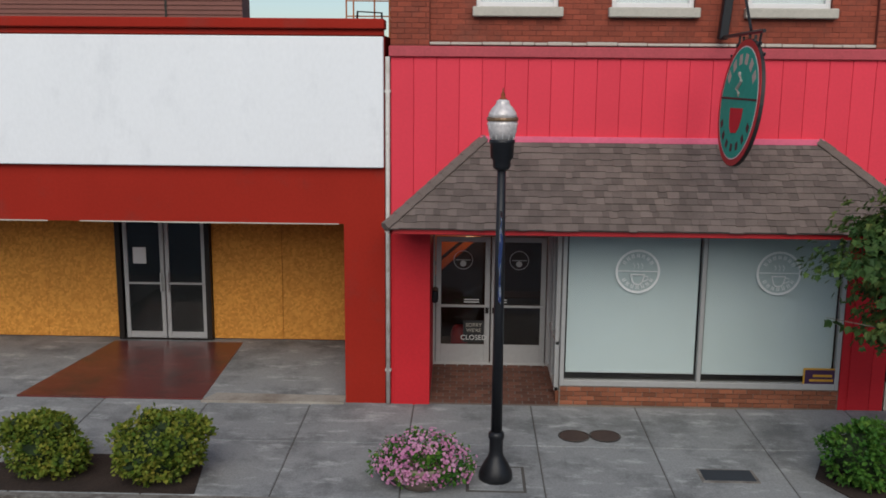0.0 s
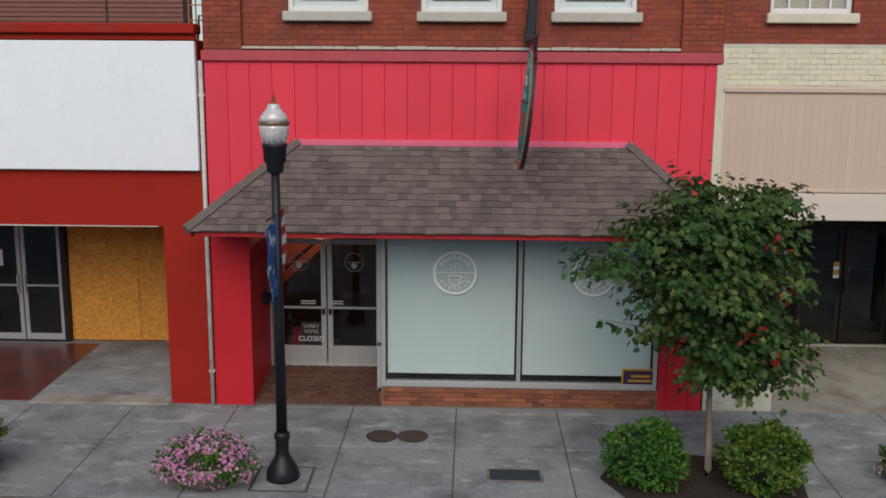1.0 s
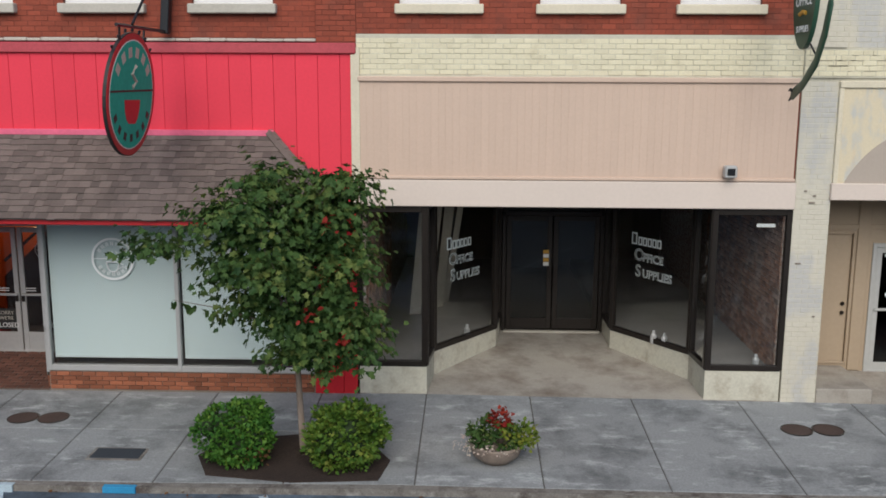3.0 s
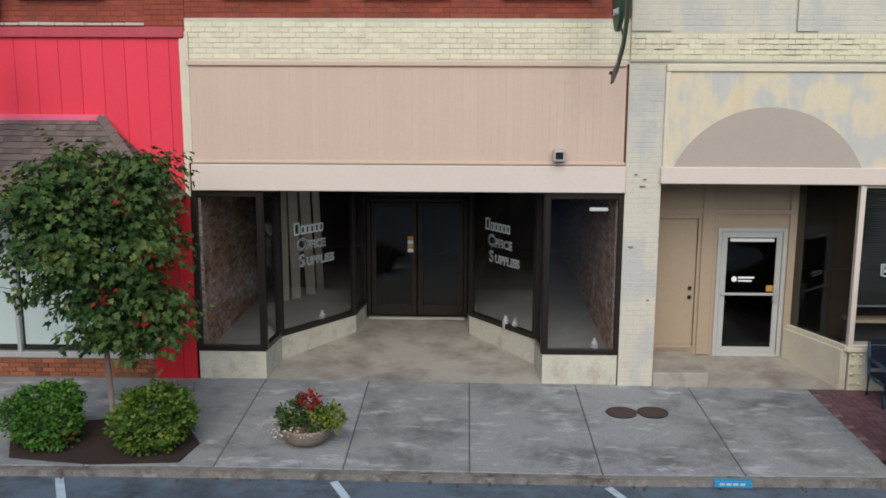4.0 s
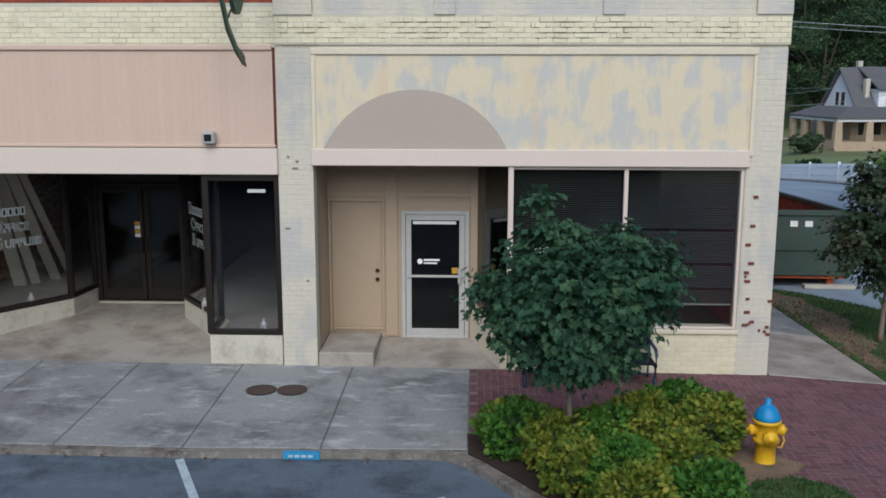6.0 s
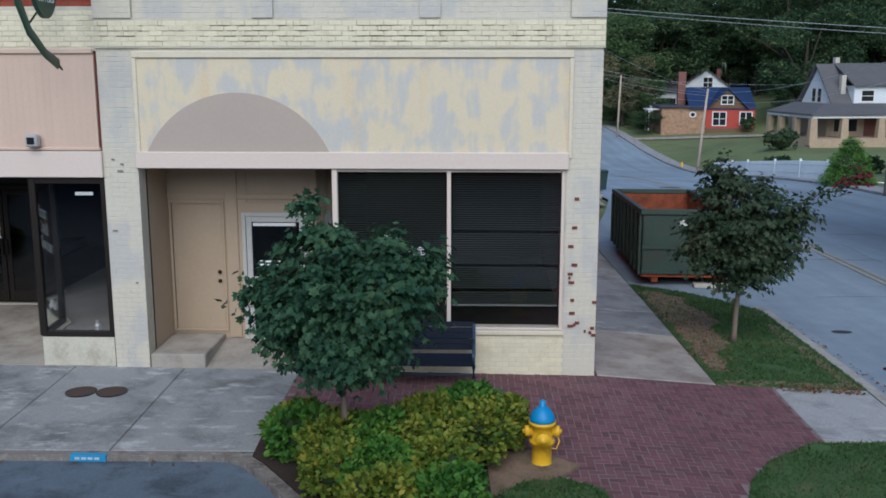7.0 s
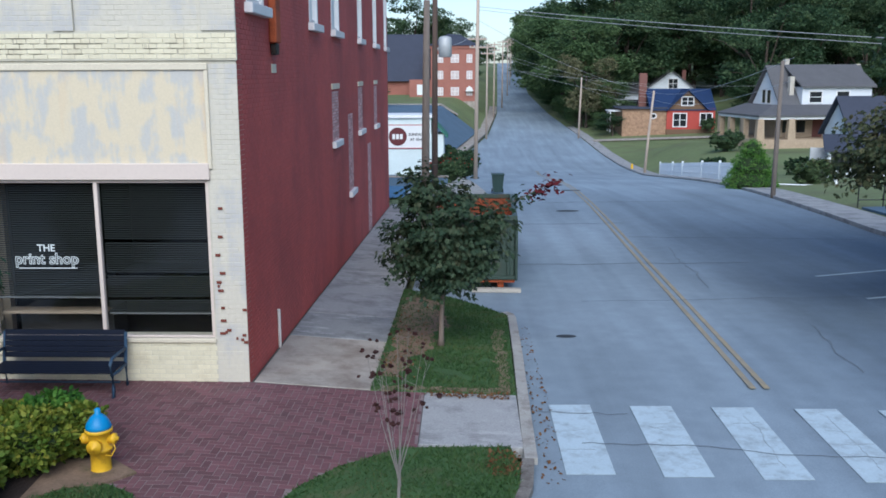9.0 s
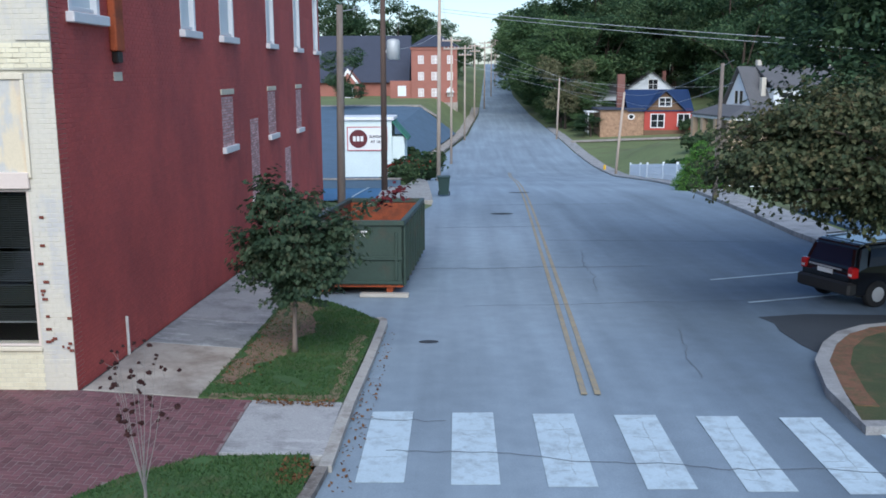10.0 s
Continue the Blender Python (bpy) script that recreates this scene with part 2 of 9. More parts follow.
M["maroon_brick"] = surface("maroon_painted_brick", (.43, .08, .064), .7, vary=.14, grain=30, blotch=.6, bump=.2, per_piece=.06, island=True, dirt=(.24, .05, .046), dirt_amount=.58, dirt_scale=.45, stretch=(1, 1, .6))
M["mortar_maroon"] = surface("maroon_mortar", (.38, .073, .06), .8, vary=.15)
M["grey_fill_brick"] = surface("grey_infill_brick", (.50, .33, .31), .85, vary=.2, grain=30, blotch=3, per_piece=.3, island=True)
M["paver"] = surface("red_paver", (.136, .062, .068), .85, vary=.2, grain=50, blotch=1.3, bump=.3, per_piece=.22, dirt=(.12, .075, .075), dirt_amount=.35)
M["paver_stuff"] = surface("red_pavers", (.136, .062, .068), .85, vary=.2, grain=50, blotch=1.3, bump=.3, per_piece=.22, island=True, dirt=(.12, .075, .075), dirt_amount=.35)
M["paver_bed"] = surface("paver_sand", (.2, .15, .148), .95, vary=.3)
M["entry_brick"] = surface("entry_brick", (.115, .05, .034), .8, vary=.2, grain=40, blotch=2, per_piece=.3, bump=.3)
M["beige_siding"] = surface("beige_pink_siding", (.56, .42, .33), .7, vary=.05, grain=30, blotch=.7, bump=.15, per_piece=.02)
M["beige_trim"] = surface("pale_beige_trim", (.62, .53, .46), .65, vary=.05, grain=20, blotch=1)
M["tan_wood"] = surface("tan_painted_wood", (.385, .298, .208), .6, vary=.06, grain=20, blotch=1.1)
M["tan_arch"] = surface("taupe_paint", (.40, .34, .285), .75, vary=.04, grain=25, blotch=1)
def patched(name, a, c, scale=1.5, lo=.47, hi=.56, stretch=(1, 1, .75), bump=.12, stain=None):
    """Paint worn through in blots and drips: colour a over colour c."""
    m, n, l, b = nodes_of(name)
    geo = n.new("ShaderNodeNewGeometry")
    vals = []
    for st, sc in ((stretch, scale), ((5, 5, .9), scale * .9), ((3, 3, 3), scale * 4)):
        mp, tx = n.new("ShaderNodeMapping"), n.new("ShaderNodeTexNoise")
        mp.inputs["Scale"].default_value = st
        tx.inputs["Scale"].default_value, tx.inputs["Detail"].default_value = sc, 5
        l.new(geo.outputs["Position"], mp.inputs[0])
        l.new(mp.outputs[0], tx.inputs["Vector"])
        vals.append(tx.outputs[0])
    s1 = n.new("ShaderNodeMath")
    s1.operation, s1.inputs[1].default_value = "MULTIPLY_ADD", .3
    l.new(vals[1], s1.inputs[0])
    l.new(vals[0], s1.inputs[2])
    s2 = n.new("ShaderNodeMath")
    s2.operation, s2.inputs[1].default_value = "MULTIPLY_ADD", .12
    l.new(vals[2], s2.inputs[0])
    l.new(s1.outputs[0], s2.inputs[2])
    rg = n.new("ShaderNodeMapRange")
    rg.interpolation_type = "SMOOTHSTEP"
    rg.inputs[1].default_value, rg.inputs[2].default_value = lo + .21, hi + .21
    l.new(s2.outputs[0], rg.inputs[0])
    mx = n.new("ShaderNodeMix")
    mx.data_type = "RGBA"
    mx.inputs[6].default_value, mx.inputs[7].default_value = rgb(a), rgb(c)
    l.new(rg.outputs[0], mx.inputs[0])
    col = mx.outputs[2]
    if stain:
        mp, tx, sr, sx = n.new("ShaderNodeMapping"), n.new("ShaderNodeTexNoise"), n.new("ShaderNodeMapRange"), n.new("ShaderNodeMix")
        mp.inputs["Scale"].default_value, mp.inputs["Location"].default_value = (2.6, 2.6, .35), (4.3, 0, 1.7)
        tx.inputs["Scale"].default_value, tx.inputs["Detail"].default_value = 1.0, 6
        l.new(geo.outputs["Position"], mp.inputs[0])
        l.new(mp.outputs[0], tx.inputs["Vector"])
        sr.inputs[1].default_value, sr.inputs[2].default_value, sr.inputs[4].default_value = .56, .74, .75
        l.new(tx.outputs[0], sr.inputs[0])
        sx.data_type = "RGBA"
        sx.inputs[7].default_value = rgb(stain)
        l.new(sr.outputs[0], sx.inputs[0])
        l.new(col, sx.inputs[6])
        col = sx.outputs[2]
    fine = n.new("ShaderNodeMapRange")
    fine.inputs[3].default_value, fine.inputs[4].default_value = .9, 1.1
    l.new(vals[2], fine.inputs[0])
    sc2 = n.new("ShaderNodeVectorMath")
    sc2.operation = "SCALE"
    l.new(col, sc2.inputs[0])
    l.new(fine.outputs[0], sc2.inputs["Scale"])
    l.new(sc2.outputs[0], b.inputs["Base Color"])
    b.inputs["Roughness"].default_value = .8
    bp = n.new("ShaderNodeBump")
    bp.inputs["Strength"].default_value, bp.inputs["Distance"].default_value = bump, .01
    l.new(vals[2], bp.inputs["Height"])
    l.new(bp.outputs[0], b.inputs["Normal"])
    return m


M["patchy"] = patched("patched_cream_plaster", (.62, .54, .385), (.485, .475, .435), 2.7, .45, .6, (1, 1, .65), stain=(.60, .43, .25))
M["grey_white_brick"] = patched("worn_white_painted_brick", (.55, .515, .425), (.46, .45, .42), 1.4, .45, .6)


def weathered(name, base, dark, light, scale=1.0, per_piece=.06, bump=.25, rough=.88, streak=(1, 2.2, 1)):
    """Concrete with dark stains, pale scuffs and fine speckle."""
    m, n, l, b = nodes_of(name)
    geo = n.new("ShaderNodeNewGeometry")
    info = n.new("ShaderNodeObjectInfo")

    def cloud(sc, st, shift, detail=9, r=.68):
        mp, tx = n.new("ShaderNodeMapping"), n.new("ShaderNodeTexNoise")
        mp.inputs["Scale"].default_value, mp.inputs["Location"].default_value = st, (shift, shift * .7, 0)
        tx.inputs["Scale"].default_value, tx.inputs["Detail"].default_value, tx.inputs["Roughness"].default_value = sc, detail, r
        l.new(geo.outputs["Position"], mp.inputs[0])
        l.new(mp.outputs[0], tx.inputs["Vector"])
        return tx.outputs[0]

    def ramped(v, lo, hi, top):
        r = n.new("ShaderNodeMapRange")
        r.inputs[1].default_value, r.inputs[2].default_value, r.inputs[4].default_value = lo, hi, top
        l.new(v, r.inputs[0])
        return r.outputs[0]

    def mixed(f, a, c):
        mx = n.new("ShaderNodeMix")
        mx.data_type = "RGBA"
        l.new(f, mx.inputs[0])
        if isinstance(a, tuple):
            mx.inputs[6].default_value = rgb(a)
        else:
            l.new(a, mx.inputs[6])
        mx.inputs[7].default_value = rgb(c)
        return mx.outputs[2]

    col = mixed(ramped(cloud(1.1 * scale, (1, 1, 1), 3), .47, .66, .85), base, dark)
    col = mixed(ramped(cloud(1.7 * scale, streak, 17), .54, .68, .75), col, light)
    fine = cloud(38, (1, 1, 1), 5, 3, .6)
    val = ramped(fine, .3, .7, 1.16)
    val.node.inputs[3].default_value = .84
    piece = n.new("ShaderNodeMapRange")
    piece.inputs[3].default_value, piece.inputs[4].default_value = 1 - per_piece, 1 + per_piece
    l.new(info.outputs["Random"], piece.inputs[0])
    mul = n.new("ShaderNodeMath")
    mul.operation = "MULTIPLY"
    l.new(val, mul.inputs[0])
    l.new(piece.outputs[0], mul.inputs[1])
    sc = n.new("ShaderNodeVectorMath")
    sc.operation = "SCALE"
    l.new(col, sc.inputs[0])
    l.new(mul.outputs[0], sc.inputs["Scale"])
    l.new(sc.outputs[0], b.inputs["Base Color"])
    b.inputs["Roughness"].default_value = rough
    bp = n.new("ShaderNodeBump")
    bp.inputs["Strength"].default_value, bp.inputs["Distance"].default_value = bump, .01
    l.new(fine, bp.inputs["Height"])
    l.new(bp.outputs[0], b.inputs["Normal"])
    return m


M["concrete"] = weathered("stained_concrete", (.25, .259, .26), (.105, .11, .112), (.45, .466, .46), 1.0)


def lane_asphalt(name, lane, kerbside_shade):
    """Side street asphalt: worn in long streaks by traffic, parking lane darker and bluer with tree shade painted in.
    """
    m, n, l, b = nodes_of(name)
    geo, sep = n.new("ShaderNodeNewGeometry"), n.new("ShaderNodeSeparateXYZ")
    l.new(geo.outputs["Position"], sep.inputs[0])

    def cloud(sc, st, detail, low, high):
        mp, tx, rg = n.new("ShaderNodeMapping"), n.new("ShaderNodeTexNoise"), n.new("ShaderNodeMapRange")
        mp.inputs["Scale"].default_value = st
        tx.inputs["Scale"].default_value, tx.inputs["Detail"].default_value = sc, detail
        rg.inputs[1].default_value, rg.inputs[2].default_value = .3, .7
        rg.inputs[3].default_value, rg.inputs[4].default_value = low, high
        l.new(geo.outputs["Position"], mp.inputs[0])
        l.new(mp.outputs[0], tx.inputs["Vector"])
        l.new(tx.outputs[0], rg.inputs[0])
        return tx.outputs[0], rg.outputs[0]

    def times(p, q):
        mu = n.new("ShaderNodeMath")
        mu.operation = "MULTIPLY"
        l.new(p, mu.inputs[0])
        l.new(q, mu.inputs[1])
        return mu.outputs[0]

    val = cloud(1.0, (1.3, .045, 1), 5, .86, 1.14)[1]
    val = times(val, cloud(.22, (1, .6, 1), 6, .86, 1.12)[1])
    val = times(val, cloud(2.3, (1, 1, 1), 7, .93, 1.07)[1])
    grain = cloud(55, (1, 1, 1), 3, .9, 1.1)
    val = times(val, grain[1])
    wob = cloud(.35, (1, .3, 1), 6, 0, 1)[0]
    # ramp in x to the darker right side, tree shade put into that colour
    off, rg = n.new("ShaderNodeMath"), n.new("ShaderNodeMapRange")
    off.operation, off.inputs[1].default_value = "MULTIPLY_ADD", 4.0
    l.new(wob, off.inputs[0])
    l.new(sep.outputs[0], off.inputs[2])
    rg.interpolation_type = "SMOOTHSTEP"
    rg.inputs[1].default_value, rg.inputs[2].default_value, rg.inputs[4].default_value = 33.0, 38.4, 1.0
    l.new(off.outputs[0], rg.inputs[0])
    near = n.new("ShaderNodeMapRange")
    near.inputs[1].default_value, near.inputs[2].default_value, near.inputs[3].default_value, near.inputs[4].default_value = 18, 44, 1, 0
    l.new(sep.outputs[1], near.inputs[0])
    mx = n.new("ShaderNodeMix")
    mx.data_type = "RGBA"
    mx.inputs[6].default_value, mx.inputs[7].default_value = rgb(lane), rgb(kerbside_shade)
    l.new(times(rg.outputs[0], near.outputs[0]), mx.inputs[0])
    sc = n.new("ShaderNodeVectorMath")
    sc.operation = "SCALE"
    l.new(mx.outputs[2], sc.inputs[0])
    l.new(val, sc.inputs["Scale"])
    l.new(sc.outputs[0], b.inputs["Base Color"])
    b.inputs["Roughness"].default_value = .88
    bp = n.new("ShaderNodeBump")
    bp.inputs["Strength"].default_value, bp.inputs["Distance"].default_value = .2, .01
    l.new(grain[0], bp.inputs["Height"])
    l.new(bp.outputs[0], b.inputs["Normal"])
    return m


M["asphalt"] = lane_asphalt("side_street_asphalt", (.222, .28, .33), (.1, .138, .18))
M["peeling"] = patched("peeling_plaster_over_brick", (.24, .15, .11), (.42, .36, .31), 9, .42, .6, (1, 1, 2.2), .4)
M["red_stain"] = weathered("worn_red_painted_concrete", (.135, .032, .027), (.05, .03, .028), (.2, .075, .06), 1.3, 0, .12, .3)
M["concrete_walk"] = weathered("worn_pale_concrete", (.3, .303, .3), (.15, .15, .148), (.4, .4, .395), 1.1, .14)
M["kerb"] = weathered("stained_kerb", (.19, .175, .155), (.055, .04, .033), (.34, .33, .3), 3, 0)
M["asphalt_main"] = weathered("main_street_asphalt", (.092, .125, .162), (.02, .025, .032), (.125, .16, .198), .8, 0)
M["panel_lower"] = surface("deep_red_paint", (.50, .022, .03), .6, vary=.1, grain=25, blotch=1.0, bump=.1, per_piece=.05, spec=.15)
M["leaf_maroon"] = leafy("maroon_leaves", [(.05, .008, .012), (.10, .014, .02), (.15, .03, .03)], scale=2)
M["flag_blue"] = patched("starred_blue_cloth", (.012, .085, .29), (.5, .58, .64), 7, .55, .585, (1, 1, 1), .1)
M["worn_bulkhead"] = surface("worn_cream_paint", (.52, .50, .41), .8, vary=.15, grain=25, blotch=2, dirt=(.30, .25, .19), dirt_amount=.35)
M["stone_sill"] = surface("limestone_sill", (.46, .43, .37), .85, vary=.12, grain=30, blotch=3)
M["sill_cream"] = surface("cream_sill", (.62, .56, .43), .8, vary=.1, grain=30, blotch=3)
M["aluminium"] = surface("mill_aluminium", (.47, .47, .46), .42, .35, vary=.08, grain=12, blotch=2, bump=.05)
M["brass_band"] = surface("dull_brass", (.2, .125, .07), .45, .4, vary=.15, grain=20, blotch=2, bump=.05)
M["bronze"] = surface("dark_bronze_metal", (.027, .022, .019), .36, .4, vary=.15, grain=20, blotch=2, bump=.05)
M["white_metal"] = surface("white_enamel", (.72, .72, .71), .4, 0, vary=.05, grain=15, blotch=2, bump=.05)
M["black_metal"] = surface("black_iron", (.014, .015, .018), .42, .2, vary=.25, grain=30, blotch=3, bump=.12)
M["dark_green_metal"] = surface("dark_green_steel", (.035, .06, .046), .55, .1, vary=.25, grain=25, blotch=1.3, bump=.15, dirt=(.07, .045, .03), dirt_amount=.25)
M["cable"] = surface("weathered_cable", (.42, .43, .43), .6, 0, vary=.1, bump=0)
M["pole_dark"] = surface("dark_brown_pole", (.085, .058, .046), .9, vary=.25, grain=20, blotch=1.5, bump=.4, stretch=(1, 1, .12))
M["rust_deep"] = surface("deep_rusty_steel", (.26, .07, .03), .9, .1, vary=.35, grain=25, blotch=1.6, bump=.3, dirt=(.07, .035, .025), dirt_amount=.5)
M["rust"] = surface("rusty_steel", (.36, .085, .03), .85, .1, vary=.3, grain=25, blotch=1.6, bump=.3, dirt=(.16, .05, .025), dirt_amount=.5)
M["hydrant_yellow"] = surface("yellow_enamel", (.68, .40, .015), .45, 0, vary=.1, grain=30, blotch=4, bump=.15, dirt=(.3, .15, .03), dirt_amount=.1)
M["hydrant_blue"] = surface("blue_enamel", (.012, .22, .48), .45, 0, vary=.1, grain=30, blotch=5, bump=.15)
M["bench_blue"] = surface("navy_painted_steel", (.008, .012, .024), .6, 0, spec=.15, vary=.2, grain=30, blotch=3, bump=.1)
M["bench_end"] = surface("blue_cast_iron", (.03, .065, .11), .55, .1, vary=.25, grain=30, blotch=5, bump=.15)
M["pipe"] = surface("pale_downpipe", (.55, .53, .5), .6, vary=.15, grain=20, blotch=3, dirt=(.3, .26, .2), dirt_amount=.35)
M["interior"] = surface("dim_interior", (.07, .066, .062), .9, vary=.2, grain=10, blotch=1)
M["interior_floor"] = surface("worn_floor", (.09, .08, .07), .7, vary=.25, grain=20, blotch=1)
M["interior_orange"] = surface("orange_wall", (.66, .18, .04), .8, vary=.12, grain=15, blotch=1)
M["blind"] = surface("grey_roller_blind", (.60, .685, .675), .8, vary=.025, grain=15, blotch=.8, bump=.03)
M["rail_grey"] = surface("grey_blind_rail", (.16, .165, .16), .5, vary=.1)
M["slat"] = surface("dark_blind_slat", (.036, .04, .039), .5, vary=.1)
M["leaf_bright"] = leafy("bright_woodland_leaves", [(.03, .066, .029), (.064, .116, .047), (.112, .178, .073), (.175, .24, .1)], through_light=.38, scale=.15)
M["dark_wood"] = surface("dark_stained_wood", (.034, .02, .014), .6, vary=.2)
M["sign_maroon"] = surface("sign_maroon", (.10, .016, .02), .5, vary=.1)
M["court_blue"] = surface("blue_painted_court", (.055, .15, .27), .8, vary=.15, grain=12, blotch=.8, dirt=(.1, .15, .2), dirt_amount=.3)
M["party_brick"] = surface("old_party_brick", (.3, .16, .1), .95, vary=.25, grain=25, blotch=2, bump=.4, per_piece=.35, island=True, dirt=(.40, .35, .30), dirt_amount=.5, dirt_scale=1.6)
M["dry_grass"] = surface("dry_trodden_grass", (.2, .155, .1), .95, vary=.35, grain=30, blotch=3, bump=.6, dirt=(.07, .085, .03), dirt_amount=.5)
M["bark_pale"] = surface("pale_smooth_bark", (.22, .2, .18), .85, vary=.2, grain=30, blotch=4, stretch=(1, 1, .3))
M["hairline"] = surface("hairline_paint_crack", (.34, .38, .4), .95, vary=.3)
M["crack"] = surface("old_asphalt_crack", (.10, .115, .13), .95, vary=.3)
M["fence_white"] = surface("white_fence_paint", (.76, .80, .82), .7, vary=.08, grain=8, blotch=1)
M["pale_pane"] = surface("pale_curtained_pane", (.52, .45, .43), .4, vary=.2, grain=3, blotch=1, bump=0)
# blue reflection of the sky put into the car glass colour
M["car_glass"] = surface("blue_reflection_car_glass", (.01, .02, .045), .25, vary=.1, bump=0, spec=.3)
M["cream_board"] = surface("cream_painted_board", (.44, .40, .33), .7, vary=.12, grain=20, blotch=3)
M["display_floor"] = surface("dusty_display_floor", (.24, .225, .21), .8, vary=.25, grain=20, blotch=1.2)
M["entry_mortar"] = surface("dark_entry_mortar", (.13, .10, .085), .95, vary=.2)
M["prism_glass"] = surface("ribbed_lamp_glass", (.6, .56, .55), .22, .12, vary=.3, grain=25, blotch=9, bump=.4)
M["worn_paint_edge"] = surface("worn_paint_edge", (.30, .265, .2), .9, vary=.2)
M["emblem"] = surface("white_vinyl", (.86, .88, .87), .6, vary=.04)
M["emblem_soft"] = surface("pale_vinyl", (.58, .63, .62), .6, vary=.04)
M["ink"] = surface("black_paint", (.02, .02, .02), .6, vary=.1)
M["sign_red"] = surface("sign_red", (.42, .02, .025), .4, vary=.08)
M["sign_green"] = surface("sign_teal", (.04, .36, .27), .85, spec=.08, vary=.12, grain=15, blotch=4)
M["sign_dkgreen"] = surface("sign_dark_green", (.025, .075, .045), .45, vary=.12, grain=15, blotch=4)
M["sign_purple"] = surface("sign_purple", (.05, .02, .06), .5, vary=.15)
M["sign_yellow"] = surface("sign_yellow", (.5, .27, .03), .5, vary=.15)
M["sign_white"] = surface("sign_white", (.7, .7, .68), .5, vary=.05)
M["flag_red"] = surface("banner_red", (.35, .02, .03), .8, vary=.1)
M["flag_white"] = surface("banner_white", (.6, .58, .57), .8, vary=.1)
M["red_soil"] = surface("red_brown_soil", (.15, .075, .042), .95, vary=.4, grain=30, blotch=2.5, bump=.7, dirt=(.06, .07, .03), dirt_amount=.45)
M["mulch"] = surface("bark_mulch", (.032, .021, .016), .95, vary=.5, grain=30, blotch=3, bump=1.0)
M["soil"] = surface("bare_soil", (.19, .13, .088), .95, vary=.35, grain=25, blotch=2.5, bump=.6, dirt=(.06, .06, .025), dirt_amount=.35)
M["lawn"] = surface("lawn", (.047, .1, .031), .95, vary=.35, grain=40, blotch=1.2, bump=.8, dirt=(.12, .10, .05), dirt_amount=.25)
M["lawn_dull"] = surface("dry_lawn", (.045, .058, .022), .95, vary=.4, grain=40, blotch=1.2, bump=.8, dirt=(.10, .07, .035), dirt_amount=.45)
M["ground"] = surface("rough_grass", (.135, .172, .07), .95, vary=.3, grain=6, blotch=.12, bump=.5, dirt=(.11, .10, .055), dirt_amount=.35)
M["bark"] = surface("grey_bark", (.17, .135, .11), .9, vary=.25, grain=30, blotch=4, bump=.5, stretch=(1, 1, .3))
M["bark_dark"] = surface("dark_bark", (.06, .045, .035), .95, vary=.3, grain=20, blotch=3, bump=.5)
M["pole_wood"] = surface("weathered_pole", (.165, .14, .12), .9, vary=.25, grain=20, blotch=1.5, bump=.4, stretch=(1, 1, .12))
M["pole_pale"] = surface("pale_pole", (.42, .34, .275), .9, vary=.2, grain=20, blotch=1.5, bump=.3, stretch=(1, 1, .12))
M["shingle"] = surface("brown_asphalt_shingle", (.132, .104, .092), .92, vary=.24, grain=70, blotch=3, bump=.5, per_piece=.25, island=False)
M["shingle_rest"] = surface("brown_asphalt_shingles", (.132, .104, .092), .92, vary=.24, grain=70, blotch=3, bump=.5, per_piece=.25, island=True)
M["roof_dark"] = surface("dark_slate_roof", (.045, .052, .075), .85, vary=.15, grain=6, blotch=.5)
M["roof_grey"] = surface("grey_shingle_roof", (.10, .10, .105), .9, vary=.2, grain=8, blotch=.6)
M["roof_blue"] = surface("blue_metal_roof", (.013, .032, .09), .55, vary=.2, grain=5, blotch=.5)
M["house_white"] = surface("white_clapboard", (.62, .65, .68), .75, vary=.08, grain=6, blotch=.5, stretch=(.3, .3, 3))
M["house_red"] = surface("red_house_paint", (.36, .055, .04), .75, vary=.12, grain=5, blotch=.5)
M["house_stone"] = surface("fieldstone", (.33, .21, .13), .9, vary=.3, grain=3.5, blotch=1.2, dirt=(.16, .09, .06), dirt_amount=.4)
M["house_brown"] = surface("brown_shingle_gable", (.14, .085, .05), .85, vary=.2, grain=5, blotch=1)
M["hall_brick"] = surface("dark_red_hall_brick", (.30, .125, .095), .85, vary=.15, grain=4, blotch=.4)
M["door_white"] = surface("aged_white_aluminium", (.43, .43, .41), .45, 0, vary=.08, grain=15, blotch=2, bump=.05)
M["old_brick"] = surface("old_brown_brick", (.17, .08, .065), .9, vary=.2, grain=8, blotch=1)
M["house_tan"] = surface("tan_stone", (.38, .29, .20), .85, vary=.15, grain=4, blotch=1)
M["church_brick"] = surface("orange_red_brick", (.29, .12, .085), .85, vary=.15, grain=4, blotch=.4)
M["brown_siding"] = surface("maroon_brown_siding", (.17, .066, .052), .75, vary=.12, grain=10, blotch=.5)
M["shed_white"] = surface("shed_white", (.60, .68, .66), .7, vary=.08, grain=8, blotch=.8)
M["green_roof"] = surface("green_metal_roof", (.035, .16, .10), .6, vary=.1, grain=8, blotch=.8)
M["window_dark"] = surface("dark_window_glass", (.02, .022, .025), .12, vary=.2, grain=3, blotch=1, bump=0)
M["shade_white"] = surface("white_window_shade", (.66, .70, .70), .7, vary=.04)
M["orange_rail"] = surface("orange_steel", (.45, .15, .05), .6, vary=.15)
M["car_paint"] = surface("black_car_paint", (.008, .009, .012), .12, .2, vary=.05, bump=0, spec=.6)
M["tyre"] = surface("tyre_rubber", (.012, .012, .012), .8, vary=.2)
